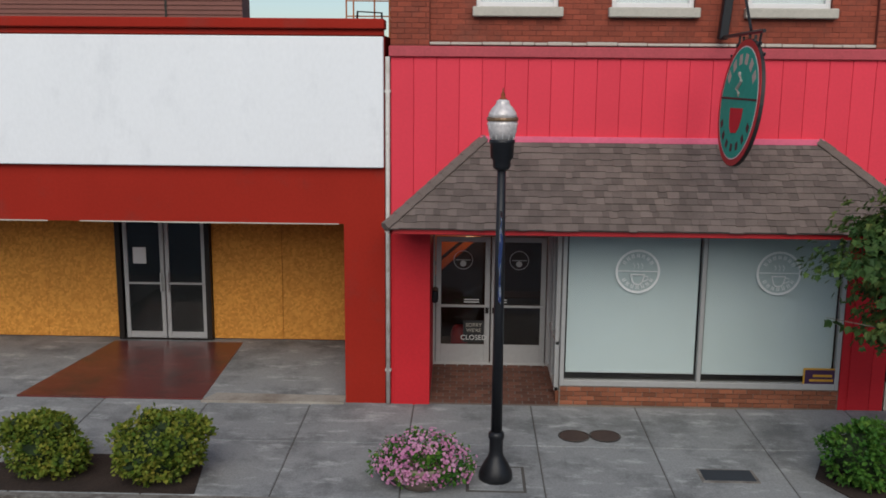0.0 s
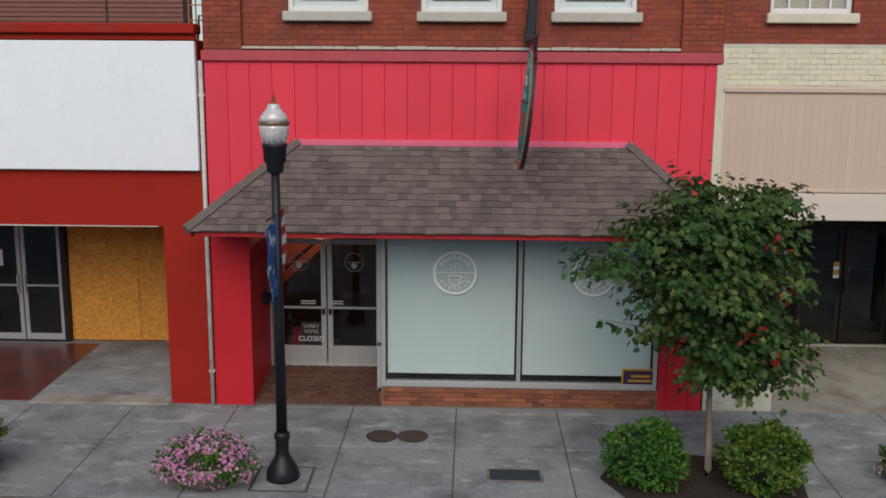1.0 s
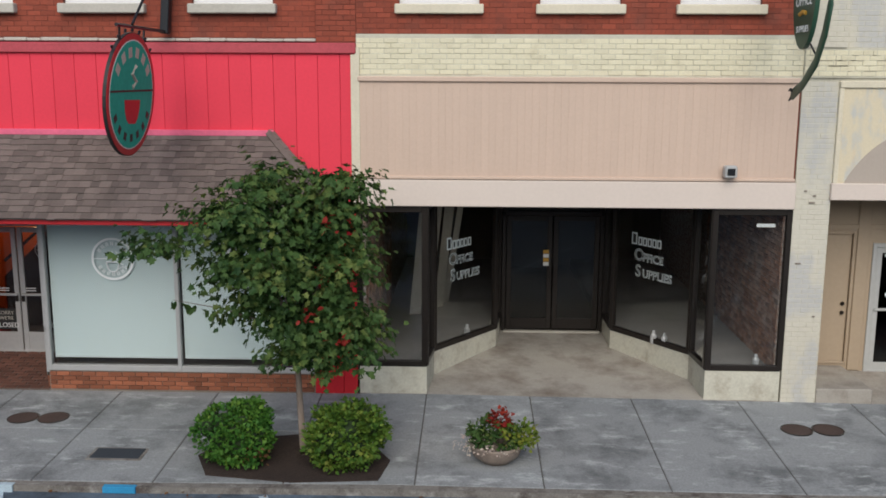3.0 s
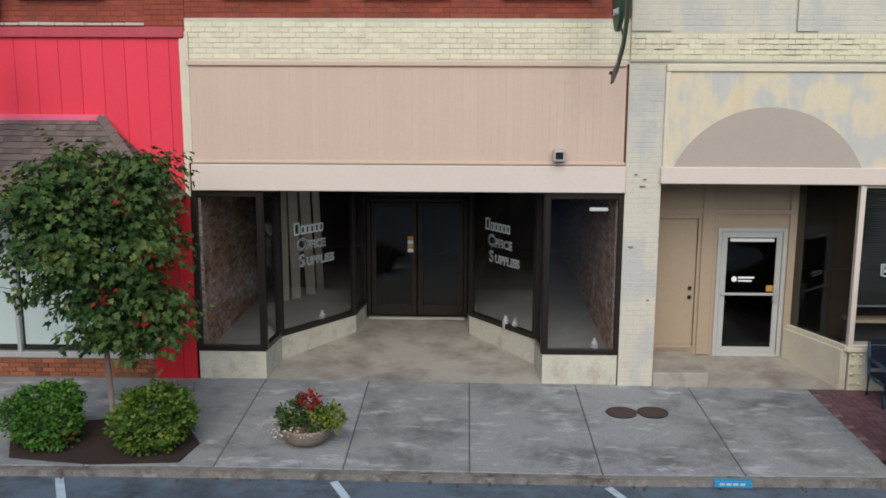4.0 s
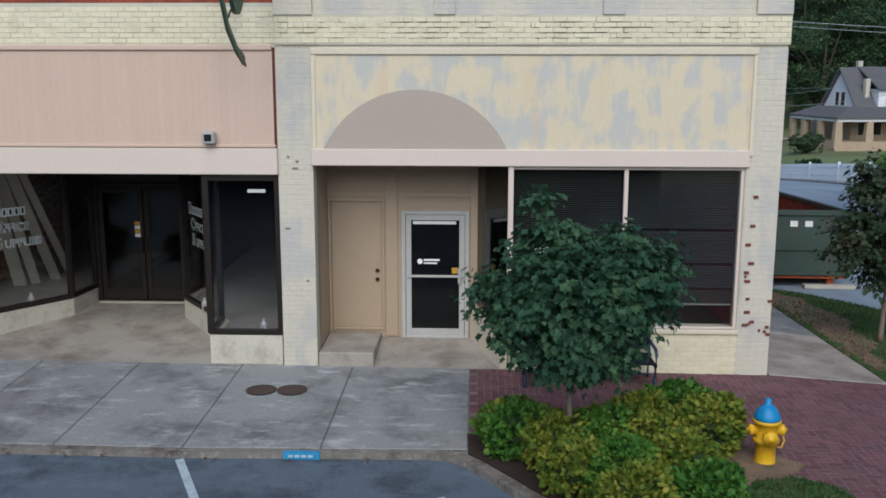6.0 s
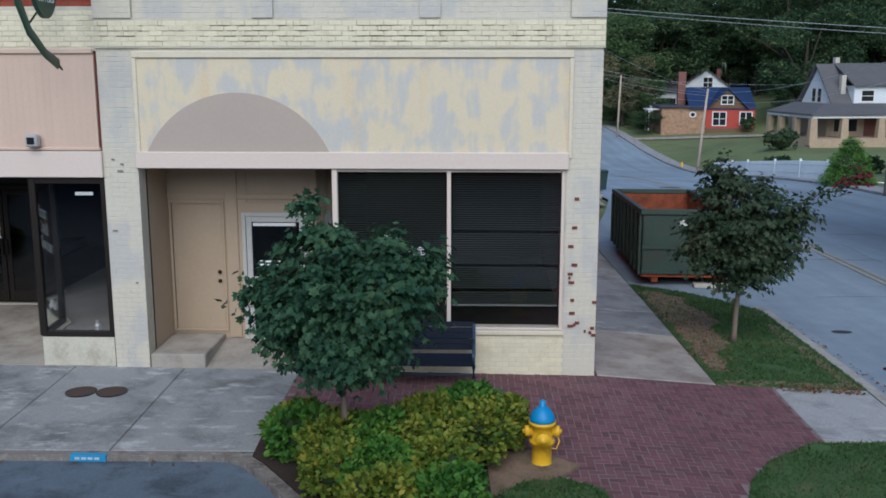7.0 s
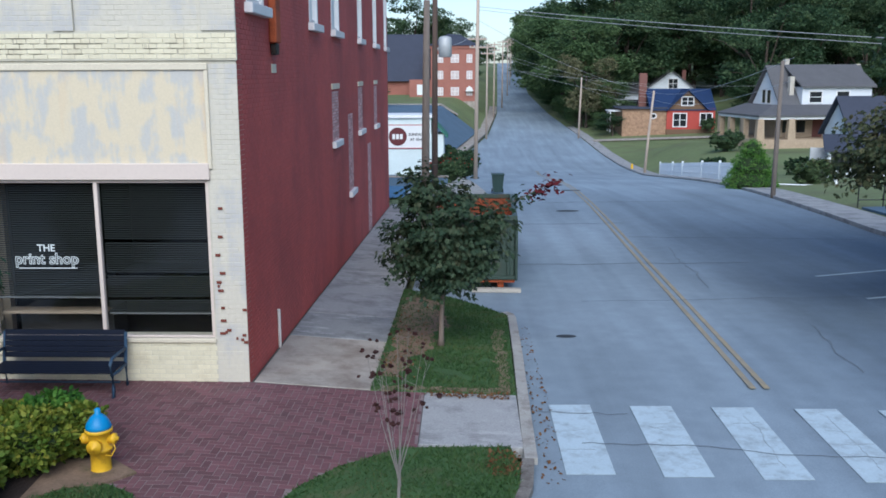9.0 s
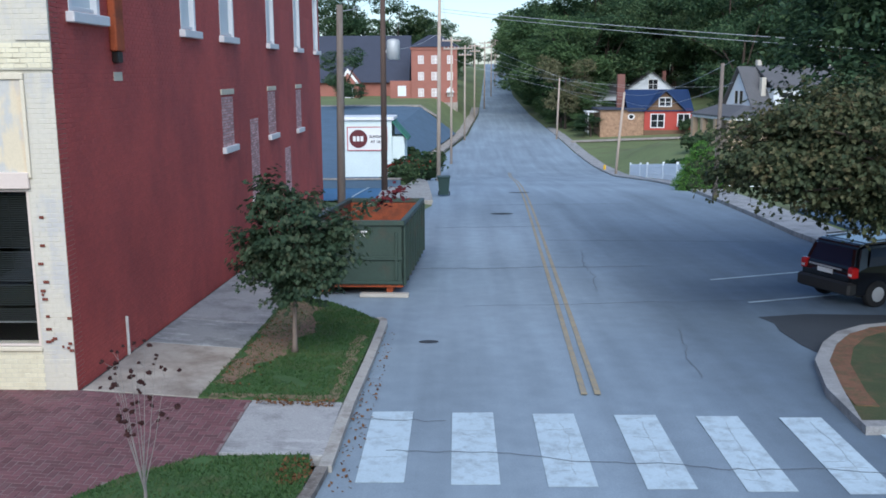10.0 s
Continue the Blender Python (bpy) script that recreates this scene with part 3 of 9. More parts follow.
M["tail_red"] = surface("tail_lamp_red", (.5, .012, .012), .2, vary=.1, bump=0)
M["insulator"] = surface("grey_transformer", (.42, .44, .44), .5, .2, vary=.1)
M["bin_green"] = surface("dark_bin_plastic", (.02, .045, .04), .55, vary=.15)
M["cover_iron"] = surface("brown_cast_iron", (.075, .05, .042), .7, .2, vary=.2, grain=60, blotch=5, bump=.3)
# colour of the bush cores: shade deep in the foliage put into the green
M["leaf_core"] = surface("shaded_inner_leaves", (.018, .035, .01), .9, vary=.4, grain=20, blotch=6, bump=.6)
M["terracotta"] = surface("weathered_stone_bowl", (.24, .19, .155), .9, vary=.25, grain=30, blotch=6, bump=.4)
M["leaf_tree"] = leafy("tree_leaves", [(.016, .044, .015), (.034, .077, .022), (.07, .125, .034), (.19, .22, .06)], scale=2.4)
M["leaf_tree_dark"] = leafy("dark_tree_leaves", [(.014, .046, .028), (.024, .068, .04), (.04, .096, .05), (.08, .145, .065)], scale=2.4)
M["leaf_mid"] = leafy("bluish_tree_leaves", [(.016, .036, .022), (.03, .056, .032), (.05, .078, .042), (.1, .105, .06)], scale=1.6)
M["leaf_red"] = leafy("red_leaves", [(.12, .01, .01), (.25, .025, .02), (.35, .05, .03)], scale=2)
M["leaf_bush"] = leafy("bush_leaves", [(.032, .075, .014), (.08, .14, .02), (.175, .215, .03), (.34, .3, .05)], scale=4.5)
M["leaf_bush_green"] = leafy("fresh_green_bush_leaves", [(.024, .07, .014), (.055, .125, .019), (.11, .185, .028), (.22, .24, .045)], scale=4.5)
M["leaf_conifer"] = leafy("bright_evergreen_leaves", [(.035, .1, .022), (.065, .17, .034), (.11, .24, .045), (.19, .31, .06)], scale=2)
M["leaf_bush_deep"] = leafy("deep_green_bush_leaves", [(.02, .075, .015), (.04, .125, .021), (.075, .185, .028), (.16, .26, .04)], scale=3)
M["leaf_oak"] = leafy("autumn_green_leaves", [(.017, .031, .016), (.035, .053, .026), (.066, .078, .036), (.155, .125, .064)], through_light=.15, scale=.9)
M["leaf_roadside"] = leafy("roadside_tree_leaves", [(.012, .03, .018), (.026, .056, .03), (.05, .09, .045), (.09, .14, .065)], scale=.9)
M["leaf_olive"] = leafy("olive_tree_leaves", [(.065, .078, .045), (.115, .122, .064), (.165, .162, .085), (.22, .2, .115)], scale=.5)
M["leaf_wood"] = leafy("woodland_leaves", [(.017, .041, .022), (.038, .078, .038), (.078, .13, .06), (.15, .2, .09)], through_light=.38, scale=.15)
M["petal_pink"] = leafy("pink_petals", [(.48, .14, .31), (.62, .27, .45), (.7, .44, .57)], scale=3)
M["petal_mix"] = leafy("pale_petals", [(.5, .3, .28), (.6, .5, .42), (.6, .55, .45)], scale=3)
M["grass_blade"] = leafy("grass_blades", [(.02, .055, .018), (.038, .088, .026), (.06, .118, .035), (.12, .115, .052)], scale=1.6)
M["dead_leaf"] = leafy("dry_leaves", [(.09, .04, .02), (.16, .08, .035), (.2, .11, .05)], scale=2)
M["seed"] = leafy("brown_seed_heads", [(.026, .011, .011), (.045, .018, .016), (.065, .028, .024)], scale=3)
M["glass"] = glass("shop_glass", (.96, .97, .97))
M["glass_door"] = glass("tinted_door_glass", (.74, .72, .70))
M["glass_dark"] = glass("tinted_glass", (.6, .62, .62))


def osb_material():
    m, n, l, b = nodes_of("osb_board")
    geo = n.new("ShaderNodeNewGeometry")
    mp = n.new("ShaderNodeMapping")
    mp.inputs["Rotation"].default_value = (0.3, 0.7, 0.5)
    l.new(geo.outputs["Position"], mp.inputs[0])
    v = n.new("ShaderNodeTexVoronoi")
    v.inputs["Scale"].default_value = 27
    nz = n.new("ShaderNodeTexNoise")
    nz.inputs["Scale"].default_value, nz.inputs["Detail"].default_value = 5, 4
    warp = n.new("ShaderNodeMix")
    warp.data_type = "RGBA"
    warp.inputs[0].default_value = .12
    l.new(mp.outputs[0], nz.inputs["Vector"])
    l.new(mp.outputs[0], warp.inputs[6])
    l.new(nz.outputs["Color"], warp.inputs[7])
    l.new(warp.outputs[2], v.inputs["Vector"])
    ramp = n.new("ShaderNodeValToRGB")
    e = ramp.color_ramp.elements
    e[0].color, e[1].color = (.57, .225, .03, 1), (.78, .355, .062, 1)
    sep = n.new("ShaderNodeSeparateColor")
    l.new(v.outputs["Color"], sep.inputs[0])
    l.new(sep.outputs[0], ramp.inputs[0])
    big = n.new("ShaderNodeTexNoise")
    big.inputs["Scale"].default_value = 1.2
    l.new(geo.outputs["Position"], big.inputs["Vector"])
    r = n.new("ShaderNodeMapRange")
    r.inputs[3].default_value, r.inputs[4].default_value = .8, 1.2
    l.new(big.outputs[0], r.inputs[0])
    info = n.new("ShaderNodeObjectInfo")
    r2 = n.new("ShaderNodeMapRange")
    r2.inputs[3].default_value, r2.inputs[4].default_value = .88, 1.1
    l.new(info.outputs["Random"], r2.inputs[0])
    mu = n.new("ShaderNodeMath")
    mu.operation = "MULTIPLY"
    l.new(r.outputs[0], mu.inputs[0])
    l.new(r2.outputs[0], mu.inputs[1])
    sc = n.new("ShaderNodeVectorMath")
    sc.operation = "SCALE"
    l.new(ramp.outputs[0], sc.inputs[0])
    l.new(mu.outputs[0], sc.inputs["Scale"])
    l.new(sc.outputs[0], b.inputs["Base Color"])
    b.inputs["Roughness"].default_value = .8
    return m


M["osb"] = osb_material()

# ---- ground, roads, pavements ----
def grid_sheet(xs, ys, height):
    mb = MB()
    mb.v = [(x, y, height(x, y)) for y in ys for x in xs]
    w = len(xs)
    mb.f = [(j * w + i, j * w + i + 1, (j + 1) * w + i + 1, (j + 1) * w + i) for j in range(len(ys) - 1) for i in range(w - 1)]
    return mb


def polygon_slab(outline, height, thick, lift=0.0):
    """A slab over an outline of (x, y), its top following a height function."""
    n = len(outline)
    mb = MB()
    top = [(x, y, height(x, y) + lift) for x, y in outline]
    mb.add(top + [(x, y, z - thick) for x, y, z in top], [tuple(range(n)), tuple(range(2 * n - 1, n - 1, -1))] + [(i, i + n, (i + 1) % n + n, (i + 1) % n) for i in range(n)])
    return mb


def strip(path, width, height, thick=0.0, lift=0.0, left=0.5):
    """A band of the given width along a path of (x, y)."""
    mb = MB()
    n = len(path)
    for i, (x, y) in enumerate(path):
        a, b = path[max(i - 1, 0)], path[min(i + 1, n - 1)]
        d = Vector((b[0] - a[0], b[1] - a[1])).normalized()
        nx, ny = -d.y, d.x
        for s in (left, left - 1):
            px, py = x + nx * width * s, y + ny * width * s
            z = height(x, y) + lift
            mb.v += [(px, py, z), (px, py, z - thick)]
    for i in range(n - 1):
        a, b = 4 * i, 4 * i + 4
        mb.f += [(a, a + 2, b + 2, b), (a, b, b + 1, a + 1), (a + 2, a + 3, b + 3, b + 2)]
    if thick:
        mb.f += [(0, 1, 3, 2), (4 * n - 4, 4 * n - 2, 4 * n - 1, 4 * n - 3)]
    return mb


xs = [-1500, -600, -300, -150, -90, -60, -40, -20, 0, 10] + list(np.arange(14, 80, 2.0)) + [84, 90, 100, 120, 150, 200, 300, 600, 1500]
ys = [-1500, -500, -200, -80, -40, -20, -8, 0, 4] + list(np.arange(8, 150, 4.0)) + list(np.arange(150, 500, 15.0)) + [520, 600, 800, 1200, 3000]
structure("ground", grid_sheet(xs, ys, land_z), M["ground"], "uneven grassy ground falling to a dip and rising beyond", "ground", True)
structure("road", grid_sheet([-80, -40, -20] + list(np.arange(-10, 40, 2.0)) + [44, 60, 120], [-27, -22, -16, -12, -9, -7, -6, -5, -4, -3.05], road_z),
          M["asphalt_main"], "worn grey asphalt main street", "road")

SIDE_Y = [-7.5, -5.5, -3.05, -1, 2, 5.2, 6.6, 7.5, 12, 16, 20, 25, 31]
SIDE_L = [28.9, 28.3, 28.05, 28.1, 28.2, 28.35, 27.0, 26.0, 26.0, 26.0, 26.6, 27.6, 28.6]
side = MB()
rows_y = SIDE_Y + list(np.arange(34, 300, 4.0)) + list(np.arange(300, 900, 20.0))
for y in rows_y:
    l = float(np.interp(y, SIDE_Y, SIDE_L)) if y <= 31 else edge(y, False)
    r = 46.0 if y < 5 else edge(y, True)
    for k in range(7):
        x = l + (r - l) * k / 6
        side.v.append((x, y, road_z(x, y) + .006 + 0.03 * (1 - ((k - 3) / 3) ** 2)))
side.f = [(j * 7 + i, j * 7 + i + 1, (j + 1) * 7 + i + 1, (j + 1) * 7 + i) for j in range(len(rows_y) - 1) for i in range(6)]
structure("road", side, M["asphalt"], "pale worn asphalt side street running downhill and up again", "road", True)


def on_road(x, y):
    l = float(np.interp(y, SIDE_Y, SIDE_L)) if y <= 31 else edge(y, False)
    r = 46.0 if y < 5 else edge(y, True)
    k = (x - l) / (r - l) * 6
    return road_z(x, y) + 0.03 * (1 - ((k - 3) / 3) ** 2)


# painted lines of the side street
for i in range(7):
    x = 28.58 + 1.212 * i
    w = 0.62
    sx = 0.0
    mb = polygon_slab([(x, -2.72 - .07 * i), (x + w, -2.72 - .07 * i), (x + w, -.2 - .06 * i), (x, -.2 - .06 * i)], on_road, .004, .016)
    structure("crosswalk_stripe", mb, M["white_line"], "worn white crosswalk stripe with cracks", "road marking")
for off in (-0.1, 0.12):
    path = [(road_mid(y) + off, y) for y in [.6, 2, 4, 6, 8, 10, 13, 16, 20, 25, 31, 38, 46, 54, 62, 72, 82, 92, 104]]
    structure("centre_line", strip(path, .1, on_road, .004, .02), M["yellow_line"], "faded double yellow centre line", "road marking")
for a, b in (((36.62, 10.73), (39.7, 12.1)), ((36.72, 7.76), (39.6, 8.9))):
    structure("parking_line", strip([a, b], .09, on_road, .004, .02), M["white_line"], "thin white angled parking line", "road marking")
for a in ((12.79, -3.25), (16.03, -3.25), (19.2, -4.2), (9.5, -3.25), (6.3, -3.25), (3.0, -3.25)):
    structure("parking_line", strip([a, (a[0] + 2.2, a[1] - 4.6)], .1, road_z, .004, .012), M["white_line"], "white angled parking line on main street", "road marking")
structure("asphalt_patch", polygon_slab([(36.45, 6.2), (36.6, 5.6), (36.48, 4.9), (36.5, 3.7), (36.62, 2.95), (37.0, 3.6), (37.6, 4.4), (38.3, 4.95), (39, 5.25), (43, 5.45), (43, 6.6), (40, 6.4), (37.6, 6.5)], on_road, .004, .016), M["asphalt_dark"], "dark new asphalt patch beside the kerb", "road")
for x, y, r in ((29.3, 4.1, .2), (31.8, 27, .5), (33.4, 40, .6)):
    structure("drain_cover", polygon_slab([(x + r * math.cos(a), y + .6 * r * math.sin(a)) for a in np.linspace(0, 6.2, 14)], on_road, .004, .018), M["asphalt_dark"], "dark iron drain cover in the street", "drain cover")

# kerbs
structure("kerb", strip([(x, -3.13) for x in np.arange(-30, 19.1, 1.0)] + [(19.25, -3.15)], .13, walk_z, .2, .004), M["kerb"], "stained concrete kerb along the main street", "kerb")
bulb = [(19.25, -3.15), (19.42, -3.25), (19.6, -3.45), (19.85, -3.8), (20.2, -4.3), (20.7, -4.9), (21.4, -5.4), (22.5, -5.75), (24.5, -5.9), (26, -5.75), (27.2, -5.2), (27.8, -4.3), (28.05, -3.2), (28.12, -2.4)]
structure("kerb", strip(bulb, .16, walk_z, .2, .006), M["kerb"], "curved concrete kerb round the planting bed", "kerb")
structure("kerb", strip([(28.16, -2.4), (28.18, -1), (28.2, .1), (28.26, 2.5), (28.29, 4.6), (28.3, 5.4), (28.27, 5.75), (28.15, 5.95)], .17, walk_z, .25, .01), M["kerb_pale"], "pale concrete kerb at the grass strip", "kerb")
island = [(35.65, -1.05), (35.85, .5), (36.3, 2.2), (36.9, 3.4), (37.5, 4.25), (38.2, 4.8), (39, 5.1), (41, 5.3), (46, 5.3)]
structure("kerb", strip([(46, -1.05)] + island, .24, on_road, .2, .14), M["concrete_walk"], "curved pale kerb of the corner island", "kerb")
structure("lawn", polygon_slab(island + [(46, -1.05)], on_road, .2, .125), M["lawn_dull"], "dull green grass on the corner island", "grass")
structure("soil_patch", strip([(36.02, -.3), (36.12, .4), (36.55, 2.05), (37.08, 3.2), (37.68, 4.05), (38.3, 4.55), (39.05, 4.83), (41, 5.03)], .34, on_road, .1, .132), M["red_soil"], "strip of bare red-brown soil inside the island kerb", "soil")

# grass and beds round the corner
GRASS_A = [(25.845, .02), (28.1, .02), (28.2, 5.55), (28.12, 5.75), (27.65, 6.5), (26.95, 7.4), (25.845, 8.15)]
GRASS_B = [(24.9, -5.7), (25.1, -4.2), (25.35, -3.5), (25.75, -2.85), (26.5, -2.2), (27.9, -2.05), (28.0, -2.6), (27.95, -3.3), (27.7, -4.3), (27.1, -5.1), (26, -5.65)]
GRASS_C = [(22.4, -5.6), (22.3, -4.3), (22.7, -3.85), (23.15, -3.7), (23.55, -3.95), (23.75, -4.6), (23.8, -5.8)]
BED = [(19.48, -2.6), (20.4, -2.75), (21.4, -2.6), (22.5, -2.35), (22.75, -3.3), (22.4, -4.3), (22.4, -5.6), (21.4, -5.3), (20.75, -4.8), (20.28, -4.25), (19.93, -3.75), (19.68, -3.4), (19.5, -3.2)]
for poly, name in ((GRASS_A, "street tree strip"), (GRASS_B, "corner lawn"), (GRASS_C, "small lawn beside the hydrant")):
    structure("lawn", polygon_slab(poly, walk_z, .2, .012), M["lawn"], "short green grass with dry patches, " + name, "grass")
SOIL = [(25.95, .9), (26.2, .9), (26.35, 1.9), (26.75, 2.6), (26.6, 3.6), (27.0, 4.3), (26.9, 5.2), (26.7, 6.0), (26.75, 6.7), (26.3, 7.2), (25.95, 7.3)]


def ragged(poly, seed, step=.18, off=.07):
    """The outline with its edges broken up."""
    rg_ = random.Random(seed)
    out = []
    for (xa, ya), (xb, yb) in zip(poly, poly[1:] + poly[:1]):
        n = max(1, int(math.hypot(xb - xa, yb - ya) / step))
        for k in range(n):
            out.append((xa + (xb - xa) * k / n + rg_.gauss(0, off), ya + (yb - ya) * k / n + rg_.gauss(0, off)))
    return out


structure("soil_patch", polygon_slab(ragged(SOIL, 5), walk_z, .2, .016), M["soil"], "bare trodden soil beside the pavement", "soil")
for k, (a, b, c, d) in enumerate(((25.95, .06, 28.0, .26), (27.85, .3, 28.02, 4.3), (25.9, 4.4, 26.6, 6.4))):
    structure("dry_fringe", polygon_slab(ragged([(a, b), (c, b), (c, d), (a, d)], 20 + k, .15, .04), walk_z, .2, .0175), M["dry_grass"], "dry brown fringe of the grass strip", "grass")
structure("planting_bed", polygon_slab(BED, walk_z, .2, .02), M["mulch"], "dark mulch bed under the hedge", "soil")
structure("soil_patch", polygon_slab([(22.3, -3.1), (22.9, -2.95), (23.4, -3.4), (23.1, -3.75), (22.7, -3.85), (22.35, -4.3)], walk_z, .2, .026), M["soil"], "bare soil round the hydrant", "soil")

# pavement slabs along the shops
pave_grid = [-30, -20, -10, 0, 4, 8, 10, 11, 12, 14, 16, 18, 19.5]
structure("pavement", grid_sheet(pave_grid, [-3.06, -1.4, 0.0, .3], lambda x, y: walk_z(x, y) - .012), M["joint"], "dark dirt in the pavement joints", "pavement")
pavement_root = bpy.data.objects["pavement"]
JX = [-10.7, -9.15, -7.6, -6.05, -4.5, -2.95, -1.4, .2, 1.75, 3.3, 5.05, 6.6, 8.1, 9.7, 11.3, 12.87, 14.4, 16.0, 17.7, 19.5]


def slab(x0, x1, y0, y1, height, c=.012, g=.008, thick=.08):
    mb = MB()
    a, b, p, q = x0 + g, x1 - g, y0 + g, y1 - g
    o = [(a, p), (b, p), (b, q), (a, q)]
    i = [(a + c, p + c), (b - c, p + c), (b - c, q - c), (a + c, q - c)]
    mb.add([(x, y, height(x, y)) for x, y in i] + [(x, y, height(x, y) - c * .6) for x, y in o] + [(x, y, height(x, y) - thick) for x, y in o],
           [(0, 1, 2, 3)] + [(4 + k, 4 + (k + 1) % 4, (k + 1) % 4, k) for k in range(4)] + [(8 + k, 8 + (k + 1) % 4, 4 + (k + 1) % 4, 4 + k) for k in range(4)])
    return mb


TREE_BED = (8.65, 10.75, -3.05, -1.75)
for x0, x1 in zip(JX[:-1], JX[1:]):
    cuts = [-3.05, -1.45, 0.02] if -3 < x0 < 9.5 else [-3.05, 0.02]
    for y0, y1 in zip(cuts[:-1], cuts[1:]):
        part("slab", slab(x0, x1, y0, y1, walk_z), M["concrete"], pavement_root)
# pavement beside the tall brick wall
wall_walk = structure("pavement", grid_sheet([24.0, 25.85], [.02, 4, 9, 14, 18, 23, 27.5], lambda x, y: walk_z(x, y) - .015), M["joint"], "narrow concrete pavement beside the brick wall", "pavement")
yy = .05
for k, d in enumerate([3.02, 1.98, 1.75, 1.7, 1.7, 1.8, 1.7, 1.75, 1.7, 1.7, 1.8, 1.7, 1.75, 1.7, 1.75]):
    part("slab", slab(24.03, 25.85, yy, yy + d, lambda x, y: walk_z(x, y) + .004 * (k % 3)), M["concrete_pale" if k == 0 else "concrete" if k == 1 else "concrete_walk"], wall_walk)
    yy += d
pad = structure("pavement", slab(26.68, 28.1, -2.05, .02, walk_z, thick=.15), M["concrete_walk"], "concrete pad at the crossing", "pavement")
structure("pavement", grid_sheet([26.2, 28.0], [27.5, 31, 36, 40], lambda x, y: walk_z(25.5, y) - .1), M["concrete_pale"], "broken concrete apron past the wall", "pavement")
structure("pavement", strip([(edge(y, True) + 1.0, y) for y in [14, 20, 26, 31, 38, 46, 54, 62, 72, 82, 92, 100, 115, 130, 150, 170]], 1.8, lambda x, y: road_z(40, y), .3, .14), M["concrete_walk"], "pale concrete pavement across the side street", "pavement")
structure("court", grid_sheet([8, 12, 16, 20, 23, 25, 26.6], [34, 37, 40, 43, 46, 50, 54, 58, 62, 66.5], lambda x, y: land_z(x, y) + .1), M["court_blue"], "blue painted court beyond the tall wall", "court")
for a, b in (((9, 48), (26, 48)), ((9, 57), (26, 57)), ((24.2, 36), (24.2, 60))):
    structure("court_line", strip([(a[0] + (b[0] - a[0]) * k / 8, a[1] + (b[1] - a[1]) * k / 8) for k in range(9)], .12, lambda x, y: land_z(x, y), .01, .15), M["white_line"], "thin white line on the blue court", "road marking")
lot = MB()
lot_y = [67, 72, 78, 84, 90, 96, 102, 108, 114, 120, 126, 132, 138, 146, 154]
for y in lot_y:
    for k in range(12):
        x = -4 + (edge(y, False) - 1.6 + 4) * k / 11
        lot.v.append((x, y, land_z(x, y) + .12 + .28 * min(max((y - 100) / 30, 0), 1)))
lot.f = [(12 * j + k, 12 * j + k + 1, 12 * j + k + 13, 12 * j + k + 12) for j in range(len(lot_y) - 1) for k in range(11)]
structure("parking_lot", lot, M["asphalt_lot"], "wide blue-grey asphalt lot in the dip", "parking lot")

structure("footpath", strip([(x, 157.5) for x in (4, 8, 12, 16, 20, 23, 26)], 4.5, lambda x, y: land_z(x, y), .2, .3), M["concrete_pale"], "pale path between the lot and the brick hall", "path")

structure("pavement", strip([(edge(y, False) - 1.7, y) for y in (128, 135, 142, 150, 158, 166, 174, 182, 190, 198, 206, 214)], 3.2, lambda x, y: max(land_z(x, y), road_z(34, y)), .3, .13), M["concrete_pale"], "pale concrete apron beside the side street", "pavement")

structure("pavement", strip([(edge(y, False) - 1.45, y) for y in (33, 38, 44, 50, 56, 63, 70, 78, 86, 94, 102, 112, 121, 128)], 2.9, lambda x, y: max(land_z(x, y), road_z(34, y)), .3, .125), M["kerb_pale"], "pale worn concrete verge beside the side street", "pavement")

# cracks in the asphalt
rk = random.Random(3)


def crack(x0, y0, x1, y1, width, label, jitter=.05, step=.14):
    n = max(4, int(math.hypot(x1 - x0, y1 - y0) / step))
    path, drift = [], 0.0
    along_x = abs(x1 - x0) > abs(y1 - y0)
    for k in range(n + 1):
        drift = drift * .85 + rk.gauss(0, jitter * .6)
        x, y = x0 + (x1 - x0) * k / n, y0 + (y1 - y0) * k / n
        path.append((x, y + drift) if along_x else (x + drift, y))
    structure("road_crack", strip(path, width, on_road, .002, .024), M["hairline" if width < .008 else "crack"], label, "road")


for x0, y0, x1, y1, w in ((28.9, -1.72, 37.0, -2.6, .013), (28.2, -.45, 29.7, -.64, .013), (28.6, 12.6, 35.5, 12.9, .03), (33, 18.5, 41, 17.9, .02), (29, 22, 33.5, 22.4, .03), (31, 31, 38, 31.5, .03), (30, 7.4, 41, 8.3, .012)):
    crack(x0, y0, x1, y1, w, "thin dark crack across the asphalt")
for x0, y0, y1 in ((34.0, 1.5, 5), (33.4, 9, 16)):
    crack(x0, y0, x0 + .4, y1, .01, "thin dark crack along the asphalt", .04)
# crazing across the painted stripes
for i in range(7):
    x = 28.58 + 1.212 * i
    for _ in range(3):
        y = rk.uniform(-2.6, -.3) - .06 * i
        crack(x + rk.uniform(0, .25), y, x + rk.uniform(.3, .6), y + rk.gauss(0, .04), .005, "hairline crack across a painted stripe", .03, .08)
    if i > 1:
        crack(x + rk.uniform(.25, .4), -2.4 - .06 * i, x + rk.uniform(.25, .4), -.7, .005, "hairline crack along a painted stripe", .03, .1)

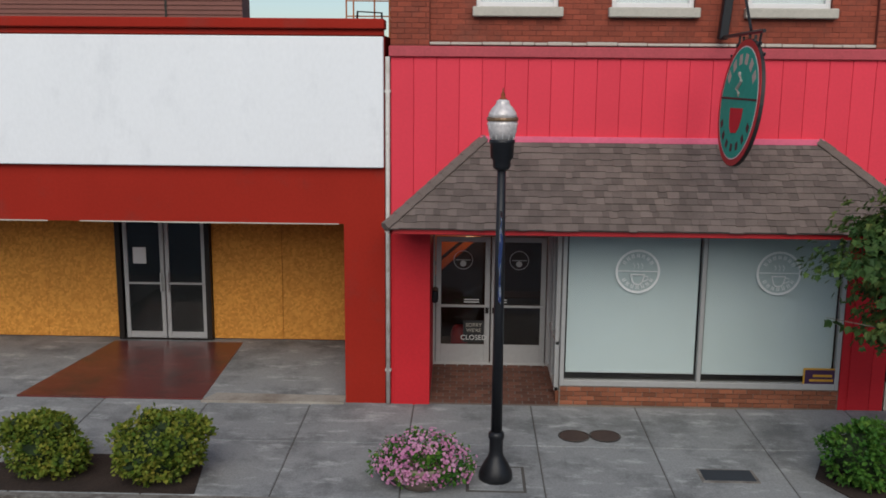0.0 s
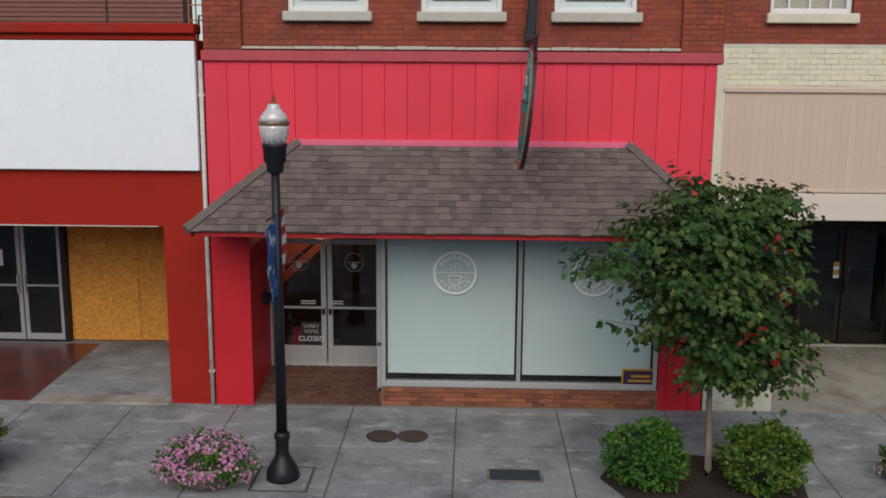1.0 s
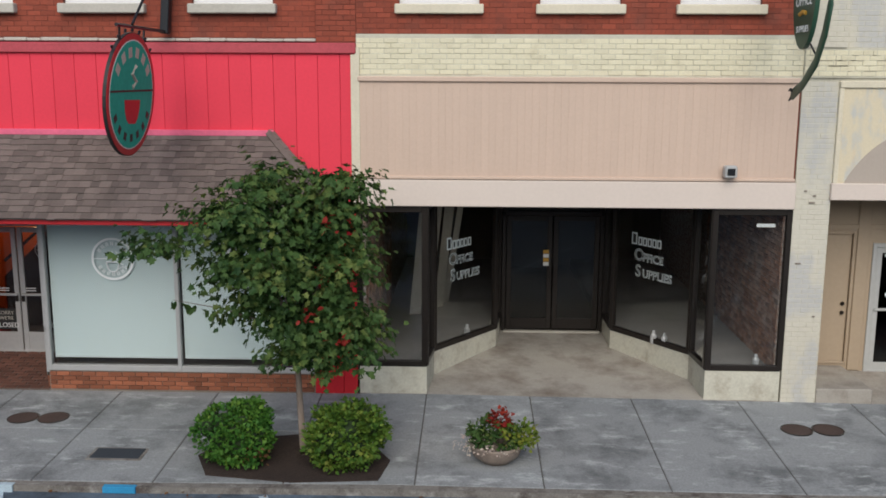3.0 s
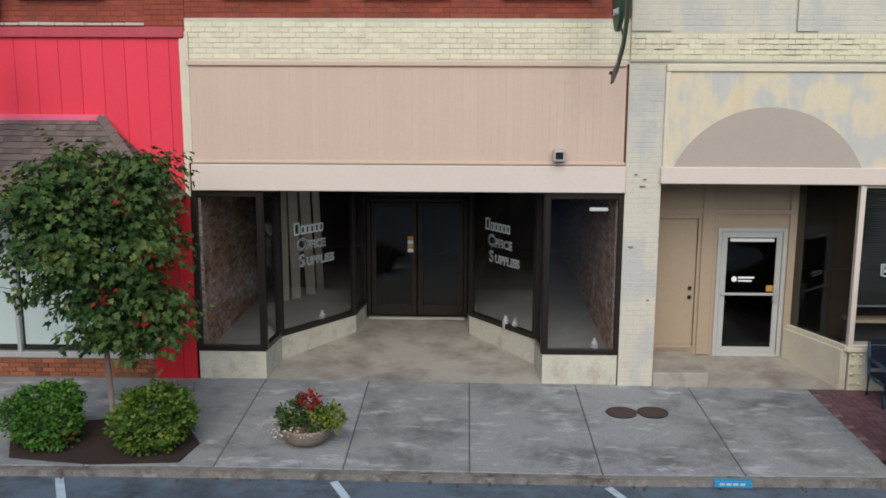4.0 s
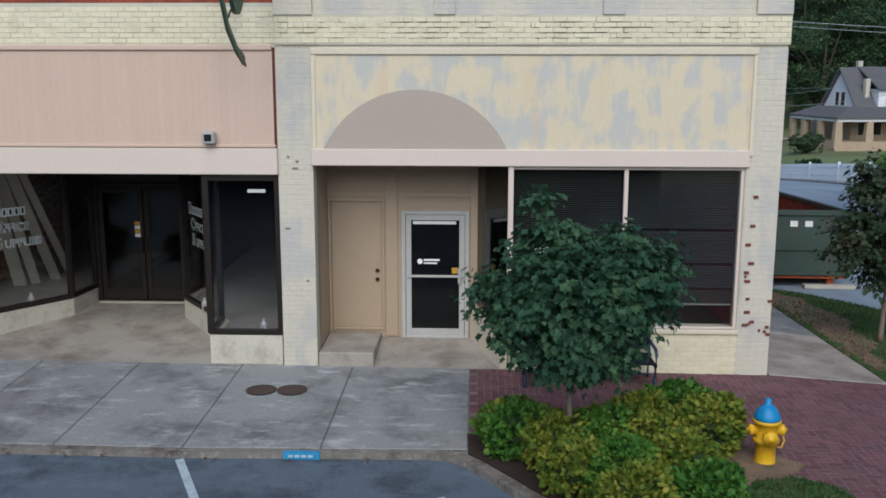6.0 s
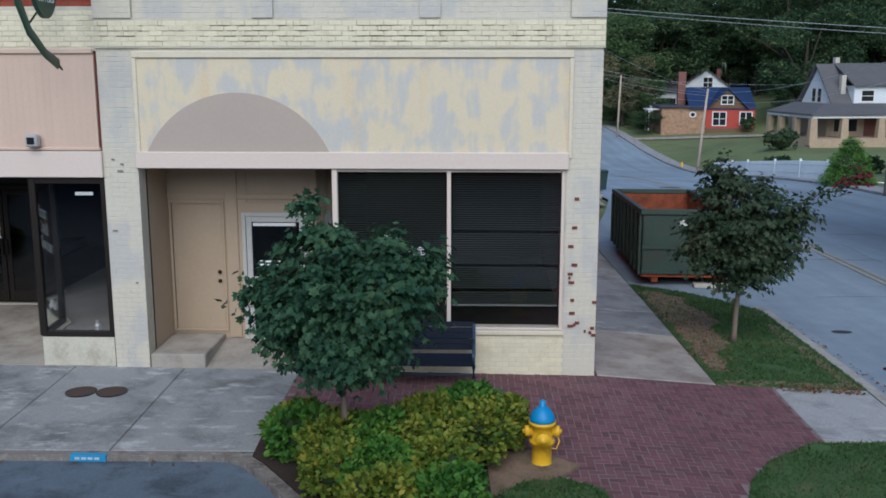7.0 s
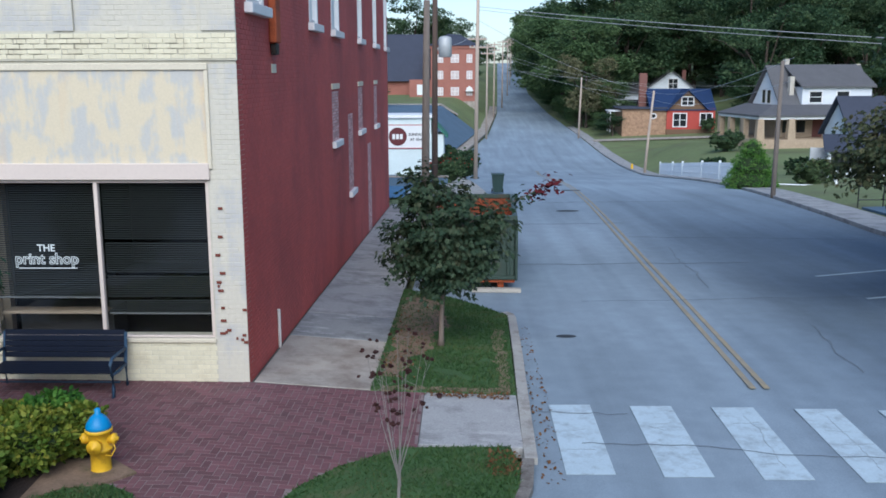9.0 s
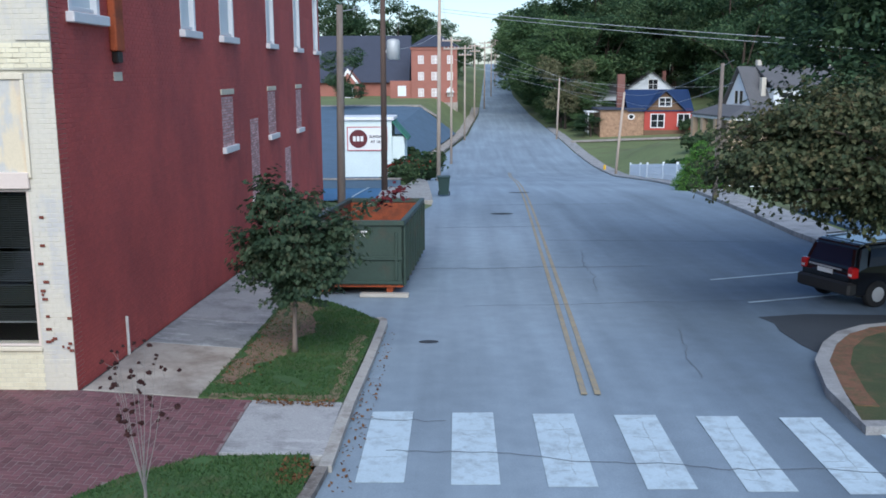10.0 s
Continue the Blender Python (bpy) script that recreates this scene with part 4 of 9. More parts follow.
# ---- building tools ----
def cell_wall(mb, us, ws, solid, place):
    """One connected wall from a grid of cells; place(u, w, s) gives the point on face s (0 front, 1 back)."""
    ids = {}

    def at(i, k, s):
        if (i, k, s) not in ids:
            ids[i, k, s] = len(mb.v)
            mb.v.append(place(us[i], ws[k], s))
        return ids[i, k, s]

    n, m = len(us) - 1, len(ws) - 1
    full = [[solid((us[i] + us[i + 1]) / 2, (ws[k] + ws[k + 1]) / 2) for k in range(m)] for i in range(n)]
    for i in range(n):
        for k in range(m):
            if not full[i][k]:
                continue
            mb.f.append((at(i, k, 0), at(i + 1, k, 0), at(i + 1, k + 1, 0), at(i, k + 1, 0)))
            mb.f.append((at(i, k, 1), at(i, k + 1, 1), at(i + 1, k + 1, 1), at(i + 1, k, 1)))
            for di, dk, p, q in ((-1, 0, (i, k + 1), (i, k)), (1, 0, (i + 1, k), (i + 1, k + 1)), (0, -1, (i, k), (i + 1, k)), (0, 1, (i + 1, k + 1), (i, k + 1))):
                a, b = i + di, k + dk
                if not (0 <= a < n and 0 <= b < m and full[a][b]):
                    mb.f.append((at(*q, 0), at(*p, 0), at(*p, 1), at(*q, 1)))
    return mb


def wall_xz(mb, x0, x1, z0, z1, y0, y1, openings=()):
    """A wall facing the street, with openings (xa, xb, za, zb) through it."""
    cx = sorted({x0, x1, *[v for o in openings for v in o[:2] if x0 < v < x1]})
    cz = sorted({z0, z1, *[v for o in openings for v in o[2:] if z0 < v < z1]})
    return cell_wall(mb, cx, cz, lambda u, w: not any(o[0] < u < o[1] and o[2] < w < o[3] for o in openings), lambda u, w, s: (u, y1 if s else y0, w))


def courses(u0, u1, w0, w1, place, holes=(), length=.2, course=.0735, joint=.009, proud=.006, seed=1, wobble=.003):
    """Bricks of a wall face as one mesh; place(u, w, out) gives the point."""
    rnd = random.Random(seed)
    mb = MB()
    row = 0
    w = w0
    while w + course <= w1 + 1e-3:
        u = u0 - (row % 2) * length / 2
        while u < u1:
            a, b = max(u, u0) + joint / 2, min(u + length, u1) - joint / 2
            c, d = w + joint / 2, w + course - joint / 2
            mu, mw = (a + b) / 2, (c + d) / 2
            for h in holes:
                if h[2] < mw < h[3]:
                    if h[0] <= a and b <= h[1]:
                        b = a
                    elif a < h[0] < b:
                        b = h[0]
                    elif a < h[1] < b:
                        a = h[1]
            if b - a > .03:
                p = proud + rnd.uniform(-wobble, wobble)
                e = .004
                mb.add([place(a + e, c + e, p), place(b - e, c + e, p), place(b - e, d - e, p), place(a + e, d - e, p),
                        place(a, c, 0), place(b, c, 0), place(b, d, 0), place(a, d, 0)],
                       [(0, 1, 2, 3), (4, 5, 1, 0), (5, 6, 2, 1), (6, 7, 3, 2), (7, 4, 0, 3)])
            u += length
        w += course
        row += 1
    return mb


def front(y):
    return lambda u, w, out: (u, y - out, w)


def brick_face(parent, *args, material, **kw):
    ob = part("bricks", courses(*args, **kw), material, parent)
    ob["kind"] = "stuff"
    return ob


def frame_xz(mb, x0, x1, z0, z1, y0, y1, w, bottom=None):
    """A rectangular frame in a wall."""
    b = w if bottom is None else bottom
    mb.cbox(x0, x0 + w, y0, y1, z0, z1, .006)
    mb.cbox(x1 - w, x1, y0, y1, z0, z1, .006)
    mb.cbox(x0 + w - .002, x1 - w + .002, y0 + .003, y1 - .003, z1 - w, z1, .006)
    mb.cbox(x0 + w - .002, x1 - w + .002, y0 + .003, y1 - .003, z0, z0 + b, .006)
    return mb


def box_mb(*a):
    return MB().box(*a)


def cbox_mb(*a, **k):
    return MB().cbox(*a, **k)


def sash_window(parent, x0, x1, z0, z1, y, frame_mat, inner, inner_label=""):
    """A sash window set back in a brick wall, with its sill below."""
    w = part("window", frame_xz(MB(), x0, x1, z0, z1, y + .06, y + .14, .07), frame_mat, parent, "white painted sash window")
    mid = (z0 + z1) / 2
    part("sash_rail", cbox_mb(x0 + .07, x1 - .07, y + .07, y + .12, mid - .03, mid + .03, c=.005), frame_mat, w)
    part("pane", box_mb(x0 + .07, x1 - .07, y + .1, y + .108, z0 + .07, z1 - .07), M["glass"], w)
    part("shade", box_mb(x0 + .03, x1 - .03, y + .15, y + .16, z0 + .02, z1 - .02), inner, w, inner_label)
    return w


def door_leaf(parent, x0, x1, z0, z1, y, frame_mat, stile=.06, kick=.2, rail=None, pane_mat=None, label=""):
    d = part("door", frame_xz(MB(), x0, x1, z0, z1, y, y + .045, stile, kick), frame_mat, parent, label)
    if rail:
        part("push_bar", cbox_mb(x0 + .02, x1 - .02, y - .04, y - .01, rail - .02, rail + .02, c=.006), frame_mat, d)
    part("pane", box_mb(x0 + stile, x1 - stile, y + .018, y + .026, z0 + kick, z1 - stile), pane_mat or M["glass"], d)
    return d


def quad_wall(mb, a, b, z0, z1, t=.12):
    """An upright wall piece between two plan points, thickened to its left."""
    ax, ay = a
    bx, by = b
    d = Vector((bx - ax, by - ay)).normalized()
    nx, ny = -d.y * t, d.x * t
    return mb.add([(ax, ay, z0), (bx, by, z0), (bx + nx, by + ny, z0), (ax + nx, ay + ny, z0), (ax, ay, z1), (bx, by, z1), (bx + nx, by + ny, z1), (ax + nx, ay + ny, z1)],
                  [(0, 3, 2, 1), (4, 5, 6, 7), (0, 1, 5, 4), (1, 2, 6, 5), (2, 3, 7, 6), (3, 0, 4, 7)])


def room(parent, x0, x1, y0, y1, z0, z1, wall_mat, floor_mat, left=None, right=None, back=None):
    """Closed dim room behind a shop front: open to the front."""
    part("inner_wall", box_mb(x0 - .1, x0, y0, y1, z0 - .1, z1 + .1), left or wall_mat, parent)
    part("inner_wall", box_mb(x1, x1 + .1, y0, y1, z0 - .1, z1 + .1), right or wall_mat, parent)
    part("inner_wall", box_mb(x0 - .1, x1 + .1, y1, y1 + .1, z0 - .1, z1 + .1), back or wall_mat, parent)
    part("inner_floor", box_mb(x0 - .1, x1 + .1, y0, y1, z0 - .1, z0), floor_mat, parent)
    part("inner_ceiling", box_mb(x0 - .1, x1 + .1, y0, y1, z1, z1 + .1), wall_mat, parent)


# ---- boarded shop with the white panel ----
shop_a = thing("shop_building", "single-storey dark red shop with white panel and boarded windows", "building")
ha = box_mb(2.27, 2.87, 0, 3.4, 0.0, 5.48)
wall_xz(ha, -12, 2.27, 2.8, 5.48, 0, .35)
ha.box(-12, 2.27, .35, 3.3, 2.8, 2.95)
part("wall", ha, M["dark_red"], shop_a)
part("side_wall", box_mb(2.4, 2.87, 3.4, 20, 0, 5.6), M["dark_red"], shop_a)
part("roof", box_mb(-12, 2.4, .35, 20, 5.2, 5.35), M["roof_grey"], shop_a)
part("panel", cbox_mb(-12, 2.86, -.1, -.005, 3.63, 5.46, c=.01), M["white_panel"], shop_a, "flat white painted panel with faint scuffs")
cor = cbox_mb(-12, 2.88, -.16, .2, 5.56, 5.7, c=.015)
cor.cbox(-12, 2.87, -.08, -.004, 5.475, 5.558, c=.008)
part("cornice", cor, M["dark_red"], shop_a)
rl = random.Random(4)
x = -11.9
while x < 2.1:
    w = rl.uniform(.4, 1.2)
    if rl.random() < .65:
        part("drip_edge", box_mb(x, min(x + w, 2.2) - .002, -.006, .02, 2.793 - rl.uniform(0, .008), 2.806), M["stone_sill"], shop_a, "chipped pale edge")
    x += w
part("floor", polygon_slab([(-12, .02), (2.27, .02), (2.27, 3.2), (-12, 3.2)], lambda x, y: .1 + .012 * y, .2, .0), M["concrete"], shop_a, "stained concrete entry floor")
part("red_floor", polygon_slab([(-2.75, .0), (.1, .0), (.02, 2.9), (-2.33, 2.9)], lambda x, y: .1 + .012 * y, .05, .006), M["red_stain"], shop_a, "worn glossy dark red painted floor")
part("broken_edge", polygon_slab([(.1, -.1), (2.25, -.08), (2.25, .22), (.25, .25)], lambda x, y: .1, .05, .012), M["concrete_pale"], shop_a, "crumbling pale step edge")
part("back_wall", wall_xz(MB(), -12, 2.27, .1, 2.8, 3.16, 3.35, [(-2.28, -.56, .1, 2.62)]), M["dark_red"], shop_a)
for a, b in ((-.55, .72), (.724, 1.93), (1.934, 2.26), (-3.62, -2.29), (-4.84, -3.624), (-6.06, -4.844)):
    part("board", cbox_mb(a, b, 3.1 + (.012 if a > .7 else 0), 3.155, .16, 2.79, c=.003), M["osb"], shop_a, "orange-brown chipboard sheet")
fa = frame_xz(MB(), -2.28, -.56, .14, 2.62, 3.0, 3.12, .1, .03)
part("door_frame", fa, M["bronze"], shop_a)
for a, b in ((-2.14, -1.405), (-1.385, -.65)):
    d = door_leaf(shop_a, a, b, .17, 2.5, 3.02, M["aluminium"], .075, .12, 1.2, M["glass_dark"], "aluminium glazed door")
    part("handle", cbox_mb(b - .07 if a < -2 else a + .04, b - .04 if a < -2 else a + .07, 2.96, 3.0, 1.05, 1.4, c=.006), M["aluminium"], d)
part("notice", box_mb(-1.97, -1.73, 3.035, 3.037, 1.55, 1.85), M["sign_white"], shop_a, "pale paper notice taped to the door")
room(shop_a, -3, .3, 3.36, 8, .1, 2.7, M["interior"], M["interior_floor"])

# ---- coffee shop ----
shop_b = thing("shop_building", "brick shop with pink-red panelled front and shingled canopy", "building")
hb = MB()
lo = box_mb(2.95, 3.53, .02, .3, 0, 2.9)
lo.box(3.45, 3.53, .3, 1.5, 0, 2.9)
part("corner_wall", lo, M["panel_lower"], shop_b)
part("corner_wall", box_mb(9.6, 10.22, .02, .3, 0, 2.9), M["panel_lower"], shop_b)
wall_xz(hb, 2.95, 10.26, 2.9, 5.2, .03, .3)
hb.box(3.53, 9.6, .3, 1.45, 2.72, 2.9)
part("wall", hb, M["panel_red"], shop_b)
gx = 2.96
gi = 0
while gx < 10.2:
    g2 = min(gx + .322, 10.25)
    if g2 <= 3.56 or gx >= 9.55:
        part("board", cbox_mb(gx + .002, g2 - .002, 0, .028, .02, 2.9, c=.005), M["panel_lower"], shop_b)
    part("board", cbox_mb(gx + .002, g2 - .002, 0, .028, 2.72 if 3.56 < g2 and gx < 9.55 else 2.905, 5.19, c=.005), M["panel_red"], shop_b)
    gx = g2
part("top_trim", cbox_mb(2.93, 10.28, -.05, .05, 5.19, 5.34, c=.012), M["trim_red"], shop_b, "faded red top trim board")
part("corner_trim", cbox_mb(10.2, 10.27, -.03, .03, 2.9, 5.18, c=.008), M["sill_cream"], shop_b)
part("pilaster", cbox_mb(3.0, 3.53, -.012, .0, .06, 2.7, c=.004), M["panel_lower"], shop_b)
# upper storey
WB = [(4.15, 5.3), (6.04, 7.19), (7.92, 9.08)]
ub = MB()
wall_xz(ub, 2.95, 10.28, 5.34, 9.4, .1, .45, [(a, b, 5.89, 8.0) for a, b in WB])
ub.box(2.95, 3.5, .03, .1, 5.34, 9.4)
ub.box(9.7, 10.28, .03, .1, 5.34, 9.4)
ub.box(2.95, 3.2, .45, 20, 2.9, 9.4)
part("upper_wall", ub, M["mortar_red"], shop_b)
brick_face(shop_b, 3.5, 9.7, 5.42, 7.2, front(.1), material=M["brick_red"], joint=.007, proud=.004, holes=[(a, b, 5.75, 8) for a, b in WB], seed=2)
brick_face(shop_b, 2.95, 3.5, 5.36, 7.2, front(.03), material=M["brick_red"], seed=3)
brick_face(shop_b, 9.7, 10.28, 5.36, 7.2, front(.03), material=M["brick_red"], seed=4)
rl = random.Random(7)
x = 3.5
while x < 9.68:
    w = rl.uniform(.15, .6)
    part("ledge_stone", cbox_mb(x + .003, min(x + w, 9.7) - .003, .02, .12, 5.36, 5.405 + rl.uniform(-.008, .006), c=.008), M["stone_sill"], shop_b, "crumbling pale ledge")
    x += w
for a, b in WB:
    part("sill", cbox_mb(a - .05, b + .06, -.02, .2, 5.75, 5.885, c=.012), M["stone_sill"], shop_b, "grey stone window sill")
    w = sash_window(shop_b, a, b, 5.89, 8.0, .1, M["white_metal"], M["shade_white"], "closed white shade")
    part("blind_rail", cbox_mb(a + .16, b - .16, .235, .249, 6.05, 6.1, c=.004), M["bronze"], w, "dark lower rail of the shade")
# canopy
RIDGE_Z, EAVE_Z, EAVE_Y = 4.02, 2.93, -1.22
RX0, RX1, EX0, EX1 = 4.28, 9.02, 2.98, 10.22
can = MB()
can.add([(EX0, EAVE_Y, EAVE_Z), (EX1, EAVE_Y, EAVE_Z), (RX1, -.02, RIDGE_Z), (RX0, -.02, RIDGE_Z), (EX0, -.02, EAVE_Z), (EX1, -.02, EAVE_Z)],
        [(0, 1, 2, 3), (0, 3, 4), (1, 5, 2), (0, 4, 5, 1), (3, 2, 5, 4)])
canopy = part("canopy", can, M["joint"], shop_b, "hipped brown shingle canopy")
fas = cbox_mb(EX0 + .05, EX1 - .05, EAVE_Y + .05, EAVE_Y + .09, EAVE_Z - .075, EAVE_Z + .0, c=.008)
fas.box(EX0 + .05, EX0 + .09, EAVE_Y + .05, -.02, EAVE_Z - .07, EAVE_Z)
fas.box(EX1 - .09, EX1 - .05, EAVE_Y + .05, -.02, EAVE_Z - .07, EAVE_Z)
part("fascia", fas, M["sign_red"], shop_b, "dark red painted fascia")
part("flashing", cbox_mb(RX0 - .05, RX1 + .05, -.06, .0, RIDGE_Z - .01, RIDGE_Z + .075, c=.006), M["flashing"], shop_b)
ROWS_N = 14
rs = random.Random(11)
slope = Vector((0, -.02 - EAVE_Y, RIDGE_Z - EAVE_Z))
run = slope.length
sdir = slope.normalized()
snor = Vector((0, -sdir.z, sdir.y))
shingle_meshes = {}


def shingle_mesh(w):
    if w not in shingle_meshes:
        h, t = run / ROWS_N + .04, .02
        mb = MB()
        p = []
        for s, o in ((0, t), (h, .003)):
            for x in (.001, w - .001):
                q = sdir * s + snor * o
                p.append((x, q.y, q.z))
        for x in (.001, w - .001):
            p.append((x, 0, 0))
        mb.add(p, [(0, 1, 3, 2), (4, 5, 1, 0)])
        q = sdir * h
        mb.add([(.003, 0, 0), p[0], p[2], (.003, q.y, q.z)], [(0, 1, 2, 3)])
        mb.add([(w - .003, 0, 0), p[1], p[3], (w - .003, q.y, q.z)], [(0, 3, 2, 1)])
        shingle_meshes[w] = mb.mesh("shingle", M["shingle"])
    return shingle_meshes[w]


far_rows = MB()
laid = 0
for r in range(ROWS_N):
    k = r / ROWS_N
    xa, xb = EX0 + (RX0 - EX0) * (k + .02), EX1 + (RX1 - EX1) * (k + .02)
    x = xa
    while x < xb - .05:
        w = min(round(rs.choice([.09, .11, .13, .16, .19]), 2), round(xb - x, 2))
        q = sdir * (run * k - rs.choice([0, 0, .015])) + snor * rs.uniform(.001, .008)
        at = Vector((x, EAVE_Y + q.y, EAVE_Z + q.z + .004))
        if laid < 300:
            part("shingle", shingle_mesh(w), None, canopy).location = at
        else:
            me = shingle_mesh(w)
            far_rows.add([v.co + at for v in me.vertices], [tuple(f.vertices) for f in me.polygons])
        laid += 1
        x += w
fo = part("shingles", far_rows, M["shingle_rest"], canopy)
fo["kind"] = "stuff"
for s in (0, 1):
    # the two hip ends, one mesh each of lapped rows
    ex, rx = ((EX0, RX0), (EX1, RX1))[s]
    hip = MB()
    for r in range(ROWS_N):
        k0, k1 = r / ROWS_N, (r + 1.2) / ROWS_N
        y0, y1 = EAVE_Y * (1 - k0), EAVE_Y * (1 - min(k1, 1))
        z0, z1 = EAVE_Z + (RIDGE_Z - EAVE_Z) * k0, EAVE_Z + (RIDGE_Z - EAVE_Z) * min(k1, 1)
        xx0, xx1 = ex + (rx - ex) * k0, ex + (rx - ex) * min(k1, 1)
        out = -.014 if s == 0 else .014
        hip.quad((xx0 + out, y0, z0 + .02), (xx0 + out, -.02, z0 + .02), (xx1, -.02, z1 + .006), (xx1, y1, z1 + .006))
    part("hip_end", hip, M["shingle"], canopy)
    cap = MB()
    a, b = Vector((ex, EAVE_Y, EAVE_Z)), Vector((rx, -.02, RIDGE_Z))
    for i in range(9):
        p0, p1 = a.lerp(b, i / 9), a.lerp(b, (i + 1.15) / 9)
        cap.tube([p0 + Vector((0, 0, .025)), p1 + Vector((0, 0, .012))], .075, 6)
    part("hip_cap", cap, M["shingle"], canopy)
# shop window
win = part("window", frame_xz(MB(), 5.47, 9.58, .4, 2.72, .0, .1, .06, .09), M["aluminium"], shop_b, "wide aluminium shop window")
part("mullion", cbox_mb(7.49, 7.55, -.005, .1, .42, 2.7, c=.006), M["aluminium"], win)
for a, b in ((5.53, 7.49), (7.55, 9.52)):
    part("pane", box_mb(a, b, .04, .05, .49, 2.66), M["glass"], win)
    part("blind", box_mb(a + .03, b - .03, .09, .1, .6, 2.68), M["blind"], win, "pale grey-green pulled-down blind")
    part("blind_bar", cbox_mb(a + .03, b - .03, .08, .11, .59, .615, c=.004), M["emblem_soft"], win)
base_b = part("window_base", box_mb(5.47, 9.6, .035, .3, .0, .4), M["mortar_grey"], shop_b)
bw, bc = .205, .07
for r in range(4):
    x = 5.48 - (r % 2) * .1
    while x < 9.58:
        a, b = max(x, 5.48) + .005, min(x + bw, 9.59) - .005
        if b - a > .04:
            part("brick", cbox_mb(a, b, .015, .06, .1 + r * bc + .005, .1 + (r + 1) * bc - .004, c=.004), M["brick_orange"], base_b)
        x += bw
# entry recess
DY, DZ = 1.3, .31
entry_floor = part("entry_floor", polygon_slab([(3.5, .02), (5.47, .02), (5.47, 1.45), (3.5, 1.45)], lambda x, y: .09 + .15 * y, .1), M["entry_mortar"], shop_b, "brick paved entry slope")
r = 0
y = .02
while y < 1.28:
    x = 3.53 - (r % 2) * .1
    while x < 5.46:
        a, b = max(x, 3.53) + .005, min(x + .2, 5.46) - .005
        if b - a > .04:
            part("brick", slab(a, b, y, y + .1, lambda x, y: .102 + .15 * y, c=.004, g=.006, thick=.02), M["entry_brick"], entry_floor)
        x += .2
    y += .1
    r += 1
fr = frame_xz(MB(), 3.5, 5.42, DZ - .03, 2.72, DY, DY + .12, .06, .04)
fr.cbox(3.5, 5.42, DY, DY + .12, DZ + 2.12, DZ + 2.19, c=.006)
part("door_frame", fr, M["aluminium"], shop_b)
for i, (a, b) in enumerate(((3.57, 4.445), (4.465, 5.345))):
    d = door_leaf(shop_b, a, b, DZ, DZ + 2.1, DY + .03, M["aluminium"], .085, .32, DZ + .97, M["glass_door"], "aluminium glazed door")
    part("lock", cbox_mb(b - .07 if i == 0 else a + .02, b - .02 if i == 0 else a + .07, DY - .0, DY + .03, DZ + .85, DZ + .95, c=.005), M["bronze"], d)
    ring = MB()
    ring.tube([((a + b) / 2 + .15 * math.cos(t), DY + .046, DZ + 1.72 + .15 * math.sin(t)) for t in np.linspace(0, 2 * math.pi, 25)], .006, 4, False)
    ring.box((a + b) / 2 - .12, (a + b) / 2 + .12, DY + .042, DY + .046, DZ + 1.715, DZ + 1.725)
    ring.lathe([(.05, 0), (.05, .004)], 10, pose((a + b) / 2, DY + .046, DZ + 1.66, 90))
    part("emblem", ring, M["aluminium"], d, "round faint window emblem")
sidelight = MB()
for zz in (DZ - .02, 1.0, 2.66):
    sidelight.cbox(5.40, 5.46, .1, DY, zz, zz + .06, c=.006)
for yy2 in (.1, .7, DY - .05):
    sidelight.cbox(5.395, 5.465, yy2, yy2 + .06, DZ - .02, 2.7, c=.006)
sl = part("side_window", sidelight, M["aluminium"], shop_b, "aluminium side window of the entry")
part("pane", box_mb(5.425, 5.432, .14, DY, DZ, 2.68), M["glass_dark"], sl)
part("base", polygon_slab([(5.42, .08), (5.5, .08), (5.5, 1.3), (5.42, 1.3)], lambda x, y: DZ - .02, .3), M["brick_orange"], sl)
sg = part("closed_sign", box_mb(4.02, 4.36, DY + .035, DY + .04, DZ + .36, DZ + .72), M["ink"], shop_b, "black sign reading sorry we're closed")
letters("lettering", "SORRY", .085, .002, M["stone_sill"], sg, pose(4.19, DY + .032, DZ + .62, 90), align="CENTER")
letters("lettering", "WE'RE", .085, .002, M["stone_sill"], sg, pose(4.19, DY + .032, DZ + .53, 90), align="CENTER")
letters("lettering", "CLOSED", .115, .003, M["sign_white"], sg, pose(4.19, DY + .03, DZ + .4, 90), align="CENTER")
for zz in (DZ + 1.02, DZ + 1.06):
    for cx in (4.15, 4.6):
        part("door_note", box_mb(cx - .12, cx + .12, DY + .04, DY + .044, zz, zz + .016), M["sign_white"], shop_b)
part("mailbox", cbox_mb(3.53, 3.62, .75, 1.05, 1.45, 1.65, c=.02), M["black_metal"], shop_b, "black metal letterbox on the side wall")
room(shop_b, 3.0, 10.1, 1.5, 3.6, .25, 2.9, M["interior"], M["interior_floor"], back=M["interior_orange"], left=M["interior_orange"])
part("window_bed", box_mb(5.47, 9.6, .3, 1.5, .2, .44), M["interior_floor"], shop_b)
part("stair_side", MB().prism([(3.3, .26), (8.5, .26), (8.5, 2.88), (5.15, 2.88), (3.3, 1.2)], "y", 3.1, 3.2), M["dark_wood"], shop_b, "dark brown stair side rising to the back")
part("stair_rail", MB().tube([(3.35, 3.05, 1.5), (4.95, 3.05, 2.87)], .03, 6), M["bronze"], shop_b)
part("counter", cbox_mb(4.5, 6.5, 2.3, 2.8, .25, 1.2, c=.02), M["dark_wood"], shop_b, "brown shop counter")
ex = thing("fire_extinguisher", "red fire extinguisher standing behind the glass door", "fire extinguisher", (3.95, 1.62, .25))
